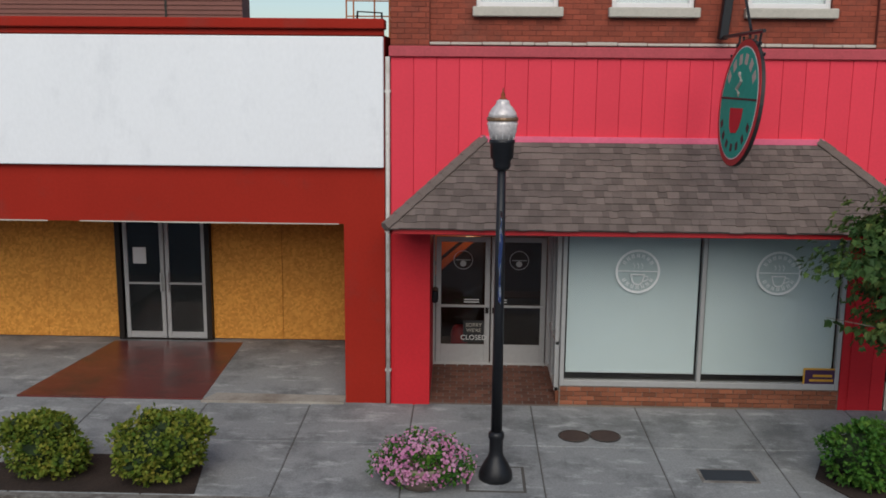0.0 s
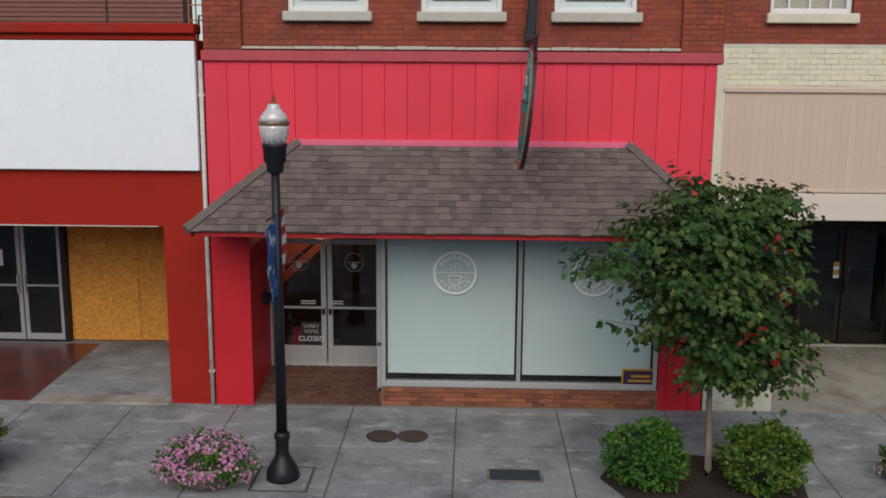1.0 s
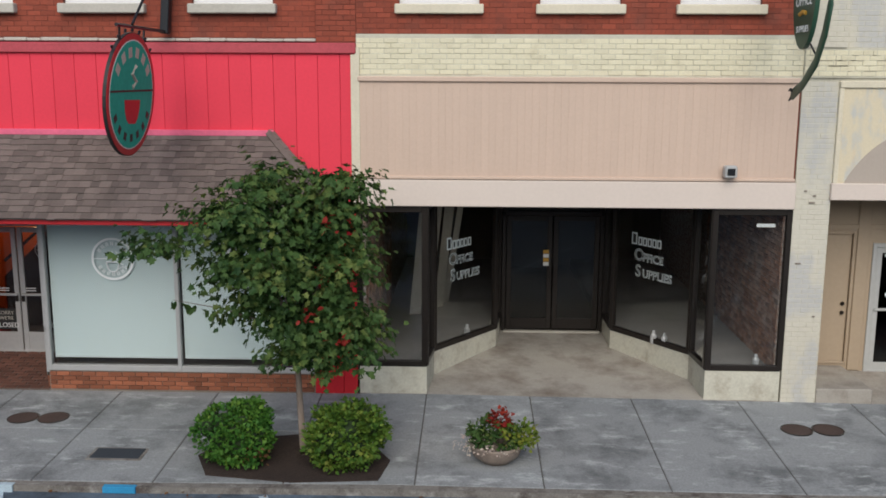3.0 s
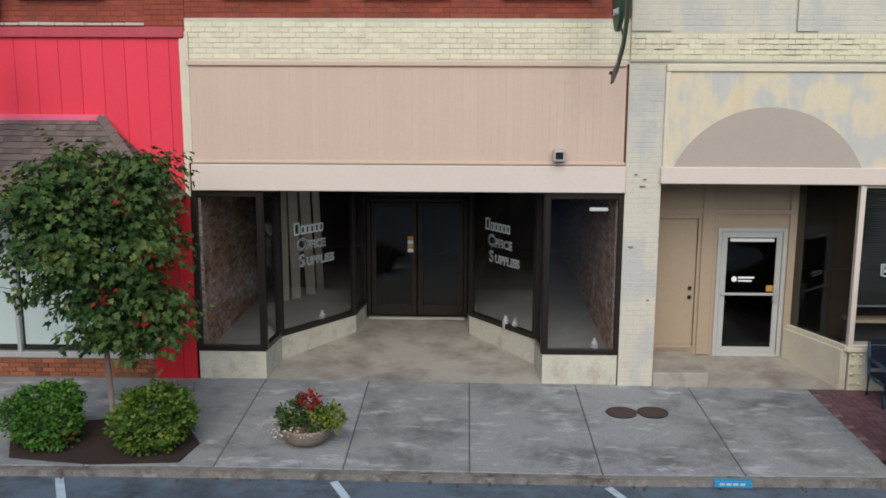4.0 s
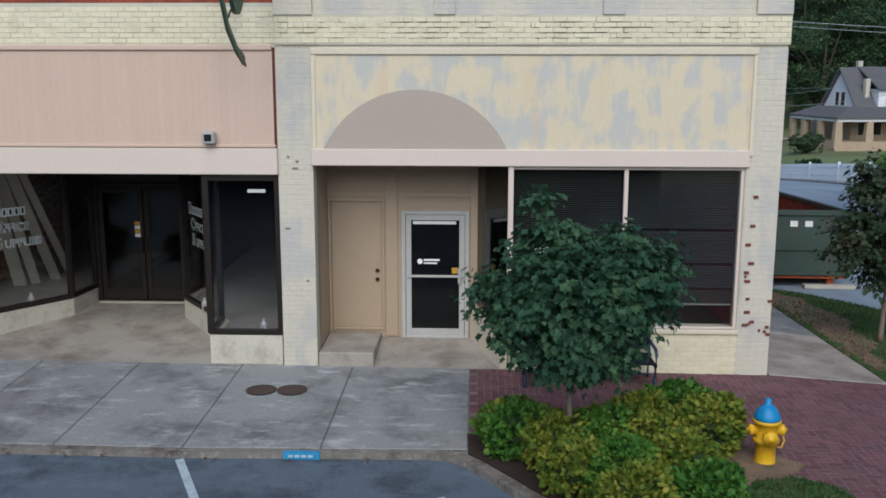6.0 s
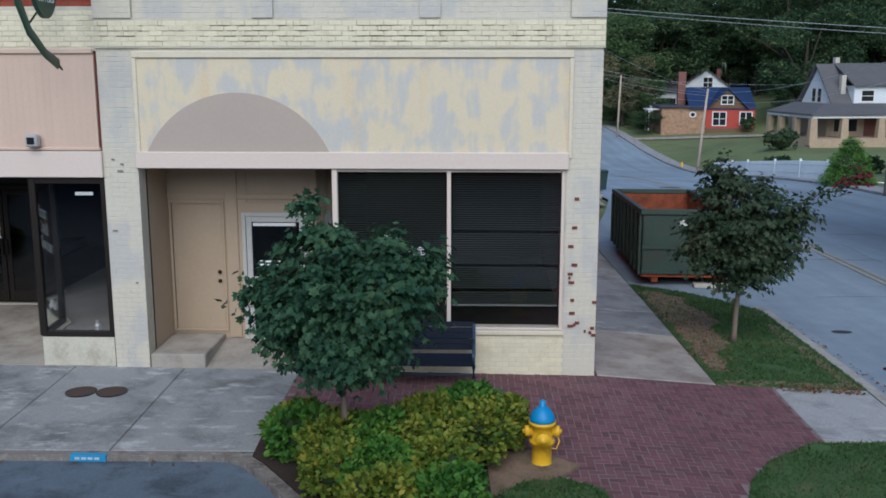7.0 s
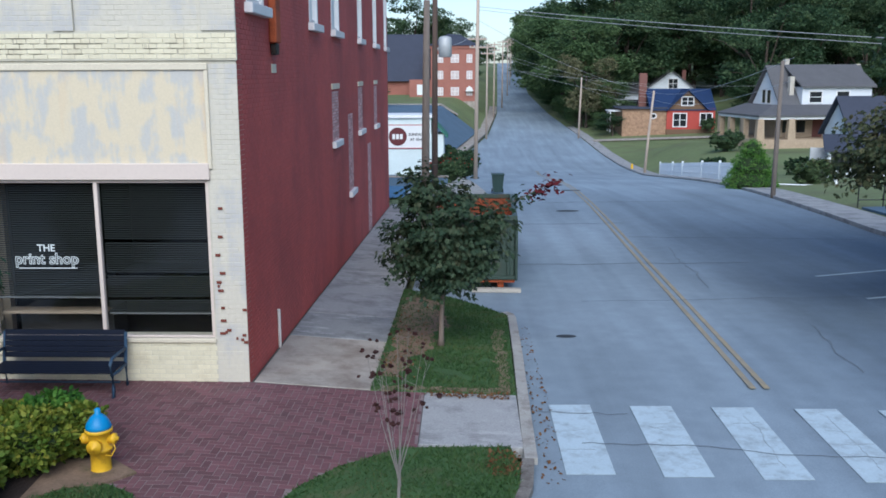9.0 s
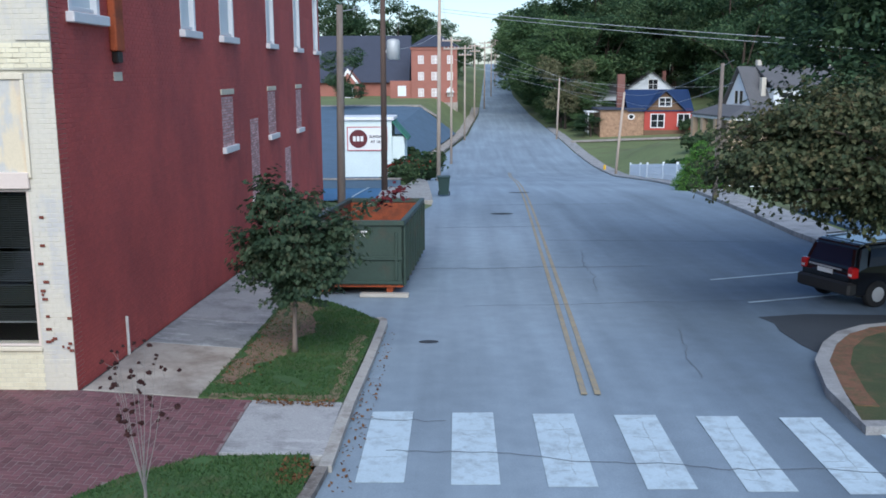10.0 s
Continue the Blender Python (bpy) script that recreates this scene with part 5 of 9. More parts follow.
part("cylinder", MB().lathe([(.13, 0), (.14, .04), (.14, .5), (.1, .6), (.04, .64)], 14), M["sign_red"], ex, smooth=True)
part("valve", cbox_mb(-.04, .06, -.02, .02, .64, .72, c=.006), M["black_metal"], ex)
pl = thing("pendant_lamp", "warm lit pendant lamp inside the coffee shop", "lamp", (4.1, 2.9, 2.55))
part("shade", MB().lathe([(.02, .2), (.05, .16), (.14, .02), (.13, .02), (.04, .14)], 14), M["bronze"], pl, smooth=True)
part("cord", MB().tube([(0, 0, .18), (0, 0, .35)], .006, 5), M["black_metal"], pl)
warm = bpy.data.lights.new("bulb", "POINT")
warm.energy, warm.color, warm.shadow_soft_size = 20, (1, .62, .32), .05
wb_ob = new("bulb", warm)
wb_ob.parent = pl
wb_ob.location = (0, 0, -.02)
# emblems on the blinds
for cx in (6.56, 8.6):
    em = MB()
    n = 40
    for ra, rb in ((.29, .325),):
        em.add([(cx + rr * math.cos(2 * math.pi * k / n), .034, 2.15 + rr * math.sin(2 * math.pi * k / n)) for k in range(n) for rr in (ra, rb)],
               [(2 * k, 2 * k + 1, (2 * k + 3) % (2 * n), (2 * k + 2) % (2 * n)) for k in range(n)])
    em.box(cx - .29, cx + .29, .034, .036, 2.145, 2.16)
    for sgn in (-1, 1):
        for k in range(7):
            t = math.pi / 2 * sgn + (k - 3) * .33
            m = pose(cx + .235 * math.cos(t), .034, 2.15 + .235 * math.sin(t), 0, -math.degrees(t) + 90, 0)
            em.box(-.022, -.008, 0, .002, -.03, .03, m).box(.006, .02, 0, .002, -.03, .03, m).box(-.02, .017, 0, .002, -.004 * (k % 2 * 6 - 3), .006 - .004 * (k % 2 * 6 - 3), m)
    for q0, q1 in (((-.1, 2.1), (.1, 2.1)), ((.1, 2.1), (.07, 1.99)), ((.07, 1.99), (.035, 1.955)), ((.035, 1.955), (-.035, 1.955)), ((-.035, 1.955), (-.07, 1.99)), ((-.07, 1.99), (-.1, 2.1))):
        em.tube([(cx + q0[0], .035, q0[1]), (cx + q1[0], .035, q1[1])], .011, 4)
    for sx in (-.06, 0, .06):
        em.tube([(cx + sx, .035, 2.19), (cx + sx + .015, .035, 2.23), (cx + sx - .01, .035, 2.27)], .006, 4)
    em.tube([(cx + .1, .035, 2.08), (cx + .15, .035, 2.07), (cx + .15, .035, 2.03), (cx + .085, .035, 2.0)], .008, 4)
    part("emblem", em, M["emblem"], shop_b, "round white emblem with a cup on the blind")
sg = part("window_sign", cbox_mb(9.06, 9.55, .018, .03, .46, .73, c=.004), M["sign_yellow"], shop_b, "small purple sign with yellow border")
part("sign_face", box_mb(9.085, 9.525, .014, .017, .485, .705), M["sign_purple"], sg)
for k, (a, b) in enumerate(((9.2, 9.48), (9.15, 9.5))):
    part("unreadable_writing", box_mb(a, b, .011, .0135, .6 - k * .07, .635 - k * .07), M["sign_yellow"], sg)
# downpipe between the shops
pp = thing("downpipe", "pale weathered downpipe between the two shops", "pipe", (2.915, -.03, .09))
part("pipe", MB().tube([(0, 0, 0), (0, 0, 2.5), (0, 0, 5.1)], .033, 10), M["pipe"], pp, smooth=True)
for zz in (.5, 2.6, 4.6):
    part("bracket", cbox_mb(-.045, .045, -.02, .06, zz, zz + .04, c=.004), M["pipe"], pp)

# ---- office supply shop ----
shop_c = thing("shop_building", "empty brick shop with beige siding and angled dark display windows", "building")
WC = [(10.9, 12.04), (12.9, 14.04), (14.87, 16.01)]
uc = MB()
wall_xz(uc, 10.28, 16.64, 3.0, 9.4, .04, .4, [(a, b, 5.89, 8.0) for a, b in WC])
part("wall", uc, M["mortar_red"], shop_c)
part("band_backing", box_mb(10.28, 16.64, .012, .04, 4.84, 5.47), M["mortar_cream"], shop_c)
brick_face(shop_c, 10.28, 16.64, 4.9, 5.47, front(.012), material=M["cream_brick"], seed=21, wobble=.005)
brick_face(shop_c, 10.28, 16.64, 5.47, 7.2, front(.04), material=M["brick_red"], joint=.007, proud=.004, holes=[(a, b, 5.75, 8) for a, b in WC], seed=22)
for a, b in WC:
    part("sill", cbox_mb(a - .06, b + .06, -.06, .16, 5.75, 5.885, c=.012), M["sill_cream"], shop_c, "cream stone window sill")
    w = sash_window(shop_c, a, b, 5.89, 8.0, .06, M["white_metal"], M["tan_arch"], "dim blind behind the glass")
    for k in range(1, 4):
        part("muntin", box_mb(a + (b - a) * k / 4 - .012, a + (b - a) * k / 4 + .012, .14, .158, 5.95, 7.95), M["white_metal"], w)
part("top_trim", cbox_mb(10.3, 16.6, -.05, .02, 4.8, 4.875, c=.012), M["beige_siding"], shop_c)
x = 10.32
while x < 16.58:
    b = min(x + .104, 16.6)
    part("board", cbox_mb(x + .001, b - .001, -.014, .03, 3.44, 4.8, c=.002), M["beige_siding"], shop_c)
    x = b
part("siding_back", box_mb(10.3, 16.6, -.0115, .03, 3.42, 4.8), M["beige_siding"], shop_c)
part("lower_trim", cbox_mb(10.3, 16.62, -.045, .03, 3.4, 3.445, c=.008), M["beige_siding"], shop_c)
part("fascia", cbox_mb(10.3, 16.64, -.05, .1, 3.0, 3.39, c=.01), M["beige_trim"], shop_c, "smooth pale beige fascia board")
part("corner_board", cbox_mb(10.26, 10.33, -.03, .04, 3.4, 5.28, c=.006), M["sill_cream"], shop_c)
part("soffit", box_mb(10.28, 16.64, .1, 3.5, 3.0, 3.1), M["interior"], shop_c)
part("entry_floor", polygon_slab([(10.28, .02), (16.62, .02), (16.62, 3.3), (10.28, 3.3)], lambda x, y: walk_z(x, 0) + .002 + .058 * y, .2), M["concrete_pale"], shop_c, "stained pale concrete entry ramp")
LEFT_PLAN = [(10.28, .03), (11.3, .03), (11.38, .84), (12.41, 2.27), (12.5, 3.15)]
RIGHT_PLAN = [(14.38, 3.15), (14.40, 2.29), (15.44, .84), (15.5, .03), (16.62, .03)]
for plan in (LEFT_PLAN, RIGHT_PLAN):
    for a, b in zip(plan[:-1], plan[1:]):
        part("bulkhead", quad_wall(MB(), a, b, 0, .53, .15), M["worn_bulkhead"], shop_c, "worn cream painted bulkhead")
        d = Vector((b[0] - a[0], b[1] - a[1], 0))
        L = d.length
        m = Matrix.Translation((a[0], a[1], 0)) @ Matrix.Rotation(math.atan2(d.y, d.x), 4, "Z")
        f = MB()
        f.cbox(0, L, -.01, .07, .53, .62, .008, m)
        f.cbox(0, L, -.01, .07, 2.9, 3.0, .008, m)
        f.cbox(-.03, .06, -.015, .075, .55, 2.98, .008, m)
        f.cbox(L - .06, L + .03, -.015, .075, .55, 2.98, .008, m)
        w = part("display_window", f, M["bronze"], shop_c, "dark bronze framed display window")
        g = MB().box(.05, L - .05, .03, .036, .6, 2.92, m)
        part("pane", g, M["glass"], w)
fr = frame_xz(MB(), 12.52, 14.36, .27, 3.0, 3.12, 3.24, .07, .03)
fr.cbox(12.52, 14.36, 3.12, 3.24, 2.42, 2.5, c=.006)
part("door_frame", fr, M["bronze"], shop_c)
part("transom", box_mb(12.59, 14.29, 3.16, 3.18, 2.5, 2.94), M["ink"], shop_c)
part("threshold", cbox_mb(12.56, 14.32, 3.02, 3.12, .262, .292, c=.006), M["stone_sill"], shop_c, "pale worn threshold")
for a, b in ((12.6, 13.43), (13.45, 14.28)):
    d = door_leaf(shop_c, a, b, .31, 2.41, 3.14, M["bronze"], .09, .2, None, M["glass_dark"], "dark bronze glazed door")
    part("pull", cbox_mb(b - .05 if a < 13 else a + .02, b - .02 if a < 13 else a + .05, 3.08, 3.12, 1.2, 1.5, c=.005), M["bronze"], d)
for k, mt in enumerate(("sign_white", "sign_yellow", "sign_white", "sign_yellow")):
    part("door_sticker", box_mb(13.27, 13.37, 3.13, 3.134, 1.5 + k * .075, 1.565 + k * .075), M[mt], shop_c)
for x0, x1, plan in ((10.38, None, LEFT_PLAN), (None, 16.55, RIGHT_PLAN)):
    part("inner_wall", box_mb((x0 or x1 + .1) - .1, x0 or x1 + .1, .1, 9, .3, 3.1), M["peeling"], shop_c, "peeling plaster party wall")
    if x0:
        brick_face(shop_c, .12, 4.5, .5, 3.0, lambda u, w, o: (10.38 + o, u, w), material=M["party_brick"], seed=51, proud=.008, wobble=.006)
    else:
        brick_face(shop_c, .12, 4.5, .5, 3.0, lambda u, w, o: (16.55 - o, u, w), material=M["party_brick"], seed=52, proud=.008, wobble=.006)
    pts2 = [(px, py + .1) for px, py in plan] + ([(12.5, 9), (10.38, 9)] if x0 else [])
    if not x0:
        pts2 = [(14.38, 9)] + pts2[:-1] + [(16.55, .13), (16.55, 9)]
    part("display_floor", MB().prism(pts2, "z", .3, .5), M["display_floor"], shop_c)
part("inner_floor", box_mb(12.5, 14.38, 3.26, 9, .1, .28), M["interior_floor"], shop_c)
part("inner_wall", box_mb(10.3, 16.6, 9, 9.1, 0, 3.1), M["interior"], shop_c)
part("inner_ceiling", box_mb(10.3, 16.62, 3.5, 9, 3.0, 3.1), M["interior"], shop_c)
# pale boards leaning into the display from behind
for ta, tb, ba, bb, yb in ((11.1, 11.3, 10.82, 11.02, 3.3), (11.33, 11.48, 11.06, 11.2, 3.5), (11.52, 11.68, 11.26, 11.42, 3.9), (11.74, 11.84, 11.4, 11.52, 4.3)):
    part("leaning_panel", MB().add([(ba, yb, .505), (bb, yb + .08, .505), (tb, 1.98, 2.85), (ta, 1.9, 2.85), (ba, yb + .04, .505), (bb, yb + .12, .505), (tb, 2.02, 2.85), (ta, 1.94, 2.85)],
         [(0, 1, 2, 3), (4, 7, 6, 5), (0, 4, 5, 1), (1, 5, 6, 2), (2, 6, 7, 3), (3, 7, 4, 0)]), M["cream_board"], shop_c, "cream boards leaning inside the window")
for x, y in ((11.9, 1.75), (15.15, 1.35), (15.0, 1.5), (16.3, .2)):
    part("window_clutter", MB().lathe([(.05, 0), (.055, .14), (.03, .17), (.025, .22)], 8, pose(x, y, .53)), M["aluminium"], shop_c)
part("paper", box_mb(16.15, 16.42, .085, .09, 2.72, 2.77), M["sign_white"], shop_c)


def outlined(parent, word, size, m, offset=.006, align="LEFT"):
    """Pale outlined letters with a dark filling."""
    o = letters("lettering", word, size, .001, M["emblem_soft"], parent, m, offset=offset, align=align)
    letters("letter_fill", word, size, .001, M["ink"], o, m @ Matrix.Translation((0, 0, .003)), offset=-.003, align=align)
    return o


def window_words(plan_a, plan_b, u):
    d = Vector((plan_b[0] - plan_a[0], plan_b[1] - plan_a[1], 0))
    m = Matrix.Translation((plan_a[0], plan_a[1], 0)) @ Matrix.Rotation(math.atan2(d.y, d.x), 4, "Z") @ Matrix.Translation((u, .02, 0)) @ pose(0, 0, 0, 90)
    for a, b, top in [(.0, .12, 2.33)] + [(.15 + k * .105, .24 + k * .105, 2.27) for k in range(5)]:
        nb = part("unreadable_name", MB().box(a, b, 2.13, top, 0, .002, m), M["emblem_soft"], shop_c)
        part("bar_fill", MB().box(a + .025, b - .025, 2.155, top - .025, .002, .004, m), M["ink"], nb)
    for z, first, rest_w, off in ((1.87, "O", "FFICE", .06), (1.6, "S", "UPPLIES", .1)):
        outlined(shop_c, first, .28, m @ Matrix.Translation((off, z, 0)))
        outlined(shop_c, rest_w, .19, m @ Matrix.Translation((off + (.2 if first == "O" else .165), z, 0)))


window_words((11.38, .84), (12.41, 2.27), .35)
window_words((14.40, 2.29), (15.44, .84), .42)
lampc = thing("flood_light", "small square grey flood light on the siding", "lamp", (15.66, -.022, 3.55))
part("housing", cbox_mb(-.09, .09, -.16, -.02, -.09, .09, c=.02), M["aluminium"], lampc)
part("lens", cbox_mb(-.055, .055, -.172, -.158, -.05, .05, c=.005), M["window_dark"], lampc)
part("bracket", cbox_mb(-.04, .04, -.03, .0, -.06, .06, c=.005), M["aluminium"], lampc)

# ---- corner print shop ----
shop_d = thing("shop_building", "cream-painted brick corner shop with maroon brick side wall", "building")
pd_open = [(17.16, 20.08, 0, 3.17), (20.08, 23.48, .7, 3.12)]
wd = MB()
wall_xz(wd, 16.64, 23.975, -.3, 9.4, .01, .35, pd_open + [(17.9, 19.1, 6.0, 8.2), (20, 21.2, 6, 8.2), (22.1, 23.2, 6, 8.2)])
part("wall", wd, M["mortar_cream"], shop_d)
GW = M["grey_white_brick"]
brick_face(shop_d, 16.64, 17.16, -.02, 4.9, front(.01), material=GW, joint=.006, proud=.003, wobble=.002, seed=31)
brick_face(shop_d, 23.5, 23.985, -.02, 4.9, front(.01), material=GW, joint=.006, proud=.003, wobble=.002, seed=32)
brick_face(shop_d, 20.08, 23.5, -.02, .66, front(.01), material=M["cream_brick"], joint=.006, proud=.003, wobble=.002, seed=33)
brick_face(shop_d, 16.64, 24.0, 4.9, 5.3, front(-.02), material=M["cream_brick"], seed=34, wobble=.006)
part("corbel", box_mb(16.64, 24.0, -.02, .01, 4.88, 5.3), M["mortar_cream"], shop_d)
brick_face(shop_d, 16.64, 24.0, 5.3, 7.0, front(.01), material=GW, joint=.006, proud=.003, wobble=.002, holes=[(17.9, 19.1, 6, 8), (20, 21.2, 6, 8), (22.1, 23.2, 6, 8)], seed=35)
for a, b in ((16.64, 17.2), (18.95, 19.25), (21.35, 21.65), (23.5, 24.0)):
    pz = box_mb(a, b, -.045, .01, 5.3, 7.2)
    part("pilaster", pz, M["mortar_cream"], shop_d)
    brick_face(shop_d, a, b, 5.3, 7.1, front(-.045), material=GW, joint=.006, proud=.003, wobble=.002, seed=int(a * 10))
for a, b in ((17.9, 19.1), (20, 21.2), (22.1, 23.2)):
    part("sill", cbox_mb(a - .05, b + .05, -.06, .2, 5.88, 6.0, c=.01), M["sill_cream"], shop_d)
    sash_window(shop_d, a, b, 6.0, 8.2, .05, M["white_metal"], M["window_dark"], "dark upstairs window")
part("plaster_panel", box_mb(17.22, 23.5, -.008, .0, 3.38, 4.74), M["patchy"], shop_d, "cream plaster patched with grey in drips")
fr = cbox_mb(17.16, 23.56, -.04, .01, 4.74, 4.84, c=.01)
fr.cbox(17.16, 17.225, -.03, .01, 3.38, 4.74, c=.008)
fr.cbox(23.5, 23.56, -.03, .01, 3.3, 4.74, c=.008)
part("panel_frame", fr, M["sill_cream"], shop_d)
arch = [(17.32 + 2.7 * k / 30, 3.385 - .6296 + math.sqrt(1.4896 ** 2 - (1.35 * (k - 15) / 15) ** 2)) for k in range(31)]
part("painted_arch", MB().prism(arch, "y", -.016, -.009), M["tan_arch"], shop_d, "taupe painted half arch above the entry")
part("fascia", cbox_mb(17.14, 23.52, -.05, .06, 3.14, 3.385, c=.01), M["beige_trim"], shop_d, "pale beige fascia board")
# windows
w = frame_xz(MB(), 20.05, 23.48, .68, 3.14, .03, .12, .05, .05)
w.cbox(21.74, 21.8, .025, .12, .7, 3.1, c=.006)
pw = part("shop_window", w, M["beige_trim"], shop_d, "wide window with dark horizontal blinds")
for a, b in ((20.1, 21.74), (21.8, 23.43)):
    part("pane", box_mb(a, b, .07, .077, .73, 3.09), M["glass"], pw)
    sl = MB()
    z = 1.33 if a < 21 else 1.08
    part("bottom_rail", cbox_mb(a + .02, b - .02, .125, .15, z - .035, z - .01, c=.003), M["rail_grey"], pw)
    while z < 3.08:
        tilt = .004 * math.sin(z * 9 + a)
        sl.add([(a + .02, .13, z - tilt), (b - .02, .13, z + tilt), (b - .02, .152, z + .012 + tilt), (a + .02, .152, z + .012 - tilt)], [(0, 1, 2, 3)])
        z += .075 if a > 21 and any(abs(z - g) < .018 for g in (1.24, 1.63, 2.16)) else .034
    s = part("blind", sl, M["slat"], pw, "dark horizontal slat blind")
    s["kind"] = "stuff"
part("sill", cbox_mb(20.02, 23.5, -.03, .1, .63, .7, c=.01), M["sill_cream"], shop_d)
letters("lettering", "THE", .15, .002, M["emblem_soft"], shop_d, pose(20.94, .062, 2.045, 90), align="CENTER", offset=.003)
outlined(shop_d, "print shop", .235, pose(20.94, .062, 1.85, 90), .009, "CENTER")
part("underline", box_mb(20.5, 21.4, .06, .064, 1.775, 1.79), M["emblem_soft"], shop_d)
# recessed entry
EY = 1.25
part("entry_floor", polygon_slab([(17.16, .0), (20.05, .0), (20.05, 1.4), (17.16, 1.4)], lambda x, y: .045 + .11 * y, .3), M["concrete_pale"], shop_d, "pinkish concrete entry floor")
bk = MB()
wall_xz(bk, 17.1, 19.72, 0, 3.2, EY, EY + .15, [(17.2, 18.05, .3, 2.45), (18.36, 19.46, .17, 2.3), (18.45, 19.5, 2.46, 2.95)])
part("back_wall", bk, M["tan_wood"], shop_d, "tan painted timber entry wall")
part("side_wall", box_mb(17.1, 17.16, .3, EY, 0, 3.2), M["tan_wood"], shop_d)
part("ceiling_board", box_mb(17.1, 20.1, .35, 1.4, 3.16, 3.25), M["tan_wood"], shop_d)
part("door", cbox_mb(17.21, 18.04, EY + .03, EY + .08, .3, 2.44, c=.004), M["tan_wood"], shop_d, "plain tan painted door")
dt = frame_xz(MB(), 17.17, 18.08, .3, 2.48, EY - .025, EY + .01, .04)
dt.cbox(18.1, 18.3, EY - .03, EY + .01, .2, 3.1, c=.008)
dt.cbox(19.48, 19.6, EY - .03, EY + .01, .2, 3.1, c=.008)
dt.cbox(17.16, 19.6, EY - .025, EY + .01, 2.52, 2.6, c=.006)
part("trim", dt, M["tan_wood"], shop_d)
part("upper_panel", box_mb(18.42, 19.5, EY + .02, EY + .04, 2.44, 2.97), M["tan_wood"], shop_d)
for zz in (1.15, 1.3):
    part("knob", MB().lathe([(.03, 0), (.035, .02), (.02, .05)], 10, pose(17.96, EY + .03, zz, 90)), M["bronze"], shop_d)
fr = frame_xz(MB(), 18.36, 19.46, .16, 2.3, EY - .03, EY + .06, .065, .05)
pdm = part("door_frame", fr, M["door_white"], shop_d)
d = door_leaf(shop_d, 18.43, 19.39, .19, 2.23, EY - .01, M["door_white"], .09, .14, 1.22, M["glass_dark"], "white aluminium glazed door")
part("door_closer", cbox_mb(18.55, 19.25, EY - .05, EY - .01, 2.08, 2.13, c=.006), M["white_metal"], d)
part("handle", cbox_mb(19.28, 19.33, EY - .07, EY - .01, 1.1, 1.35, c=.006), M["aluminium"], d)
part("sticker", box_mb(19.18, 19.29, EY - .004, EY, 1.26, 1.36), M["sign_yellow"], d)
part("unreadable_writing", box_mb(18.72, 18.98, EY - .004, EY, 1.47, 1.5), M["emblem"], d)
part("unreadable_writing", box_mb(18.72, 18.94, EY - .004, EY, 1.42, 1.445), M["emblem"], d)
part("emblem", MB().lathe([(.045, 0), (.045, .003)], 12, pose(18.66, EY, 1.46, 90)), M["emblem"], d)
part("step", cbox_mb(17.17, 18.02, .02, 1.25, .0, .27, c=.015), M["concrete_pale"], shop_d, "worn pale concrete step")
a, b = (19.6, EY), (20.06, .04)
part("bulkhead", quad_wall(MB(), (20.06, .04), (19.6, EY), 0, .66, .12), M["sill_cream"], shop_d)
part("pane", quad_wall(MB(), (20.06, .08), (19.6, EY), .7, 3.1, .01), M["glass_dark"], shop_d)
sf = quad_wall(MB(), (20.07, .02), (19.59, EY), .64, .72, .08)
part("sill", sf, M["sill_cream"], shop_d)
part("post", cbox_mb(20.04, 20.12, -.01, .09, .66, 3.14, c=.008), M["beige_trim"], shop_d)
for k in range(4):
    for c in range(2):
        part("bolt", MB().lathe([(.025, 0), (.03, .02), (.01, .03)], 8, pose(20.13 + c * .12, .005, .14 + k * .15, 90)), M["sill_cream"], shop_d)
part("shelf_board", box_mb(20.12, 21.72, .2, .5, 1.03, 1.07), M["tan_wood"], shop_d, "tan shelf behind the blind")
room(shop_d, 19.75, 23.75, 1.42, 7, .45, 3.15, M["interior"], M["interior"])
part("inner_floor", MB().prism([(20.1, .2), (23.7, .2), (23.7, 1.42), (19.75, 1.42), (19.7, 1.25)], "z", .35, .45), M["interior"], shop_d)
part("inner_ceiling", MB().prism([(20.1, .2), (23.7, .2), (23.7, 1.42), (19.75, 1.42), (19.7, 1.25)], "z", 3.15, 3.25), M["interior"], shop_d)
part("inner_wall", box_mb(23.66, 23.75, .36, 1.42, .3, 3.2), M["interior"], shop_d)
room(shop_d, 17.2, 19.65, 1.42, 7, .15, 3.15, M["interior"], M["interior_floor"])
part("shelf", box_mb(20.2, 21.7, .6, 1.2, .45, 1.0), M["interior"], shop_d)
# chipped spots on the painted pilaster
rc = random.Random(5)
chips = [(23.65, 2.71), (23.63, 2.28), (23.58, 2.0), (23.64, 1.72), (23.58, 1.58), (23.6, 1.45), (23.57, 1.52), (23.62, 1.18), (23.62, .98), (23.7, .83), (23.6, .78), (23.66, .8), (23.93, .75), (23.9, .68), (23.95, 1.15), (23.95, .64), (23.82, .7)]
for x, z in chips:
    w = rc.uniform(.03, .09)
    part("chip", cbox_mb(x - w / 2, x + w / 2, -.0125, .0, z - .022, z + .02, c=.002), M["mortar_red"], shop_d)
for x, z in ((16.77, 3.27), (16.9, 3.2), (16.85, 3.1), (16.72, 2.2), (17.02, 1.4)):
    w = rc.uniform(.03, .09)
    part("chip", cbox_mb(x, x + w, -.0125 - (.03 if z > 4.9 else 0), .0, z - .012, z + .01, c=.002), M["mortar_grey"], shop_d)

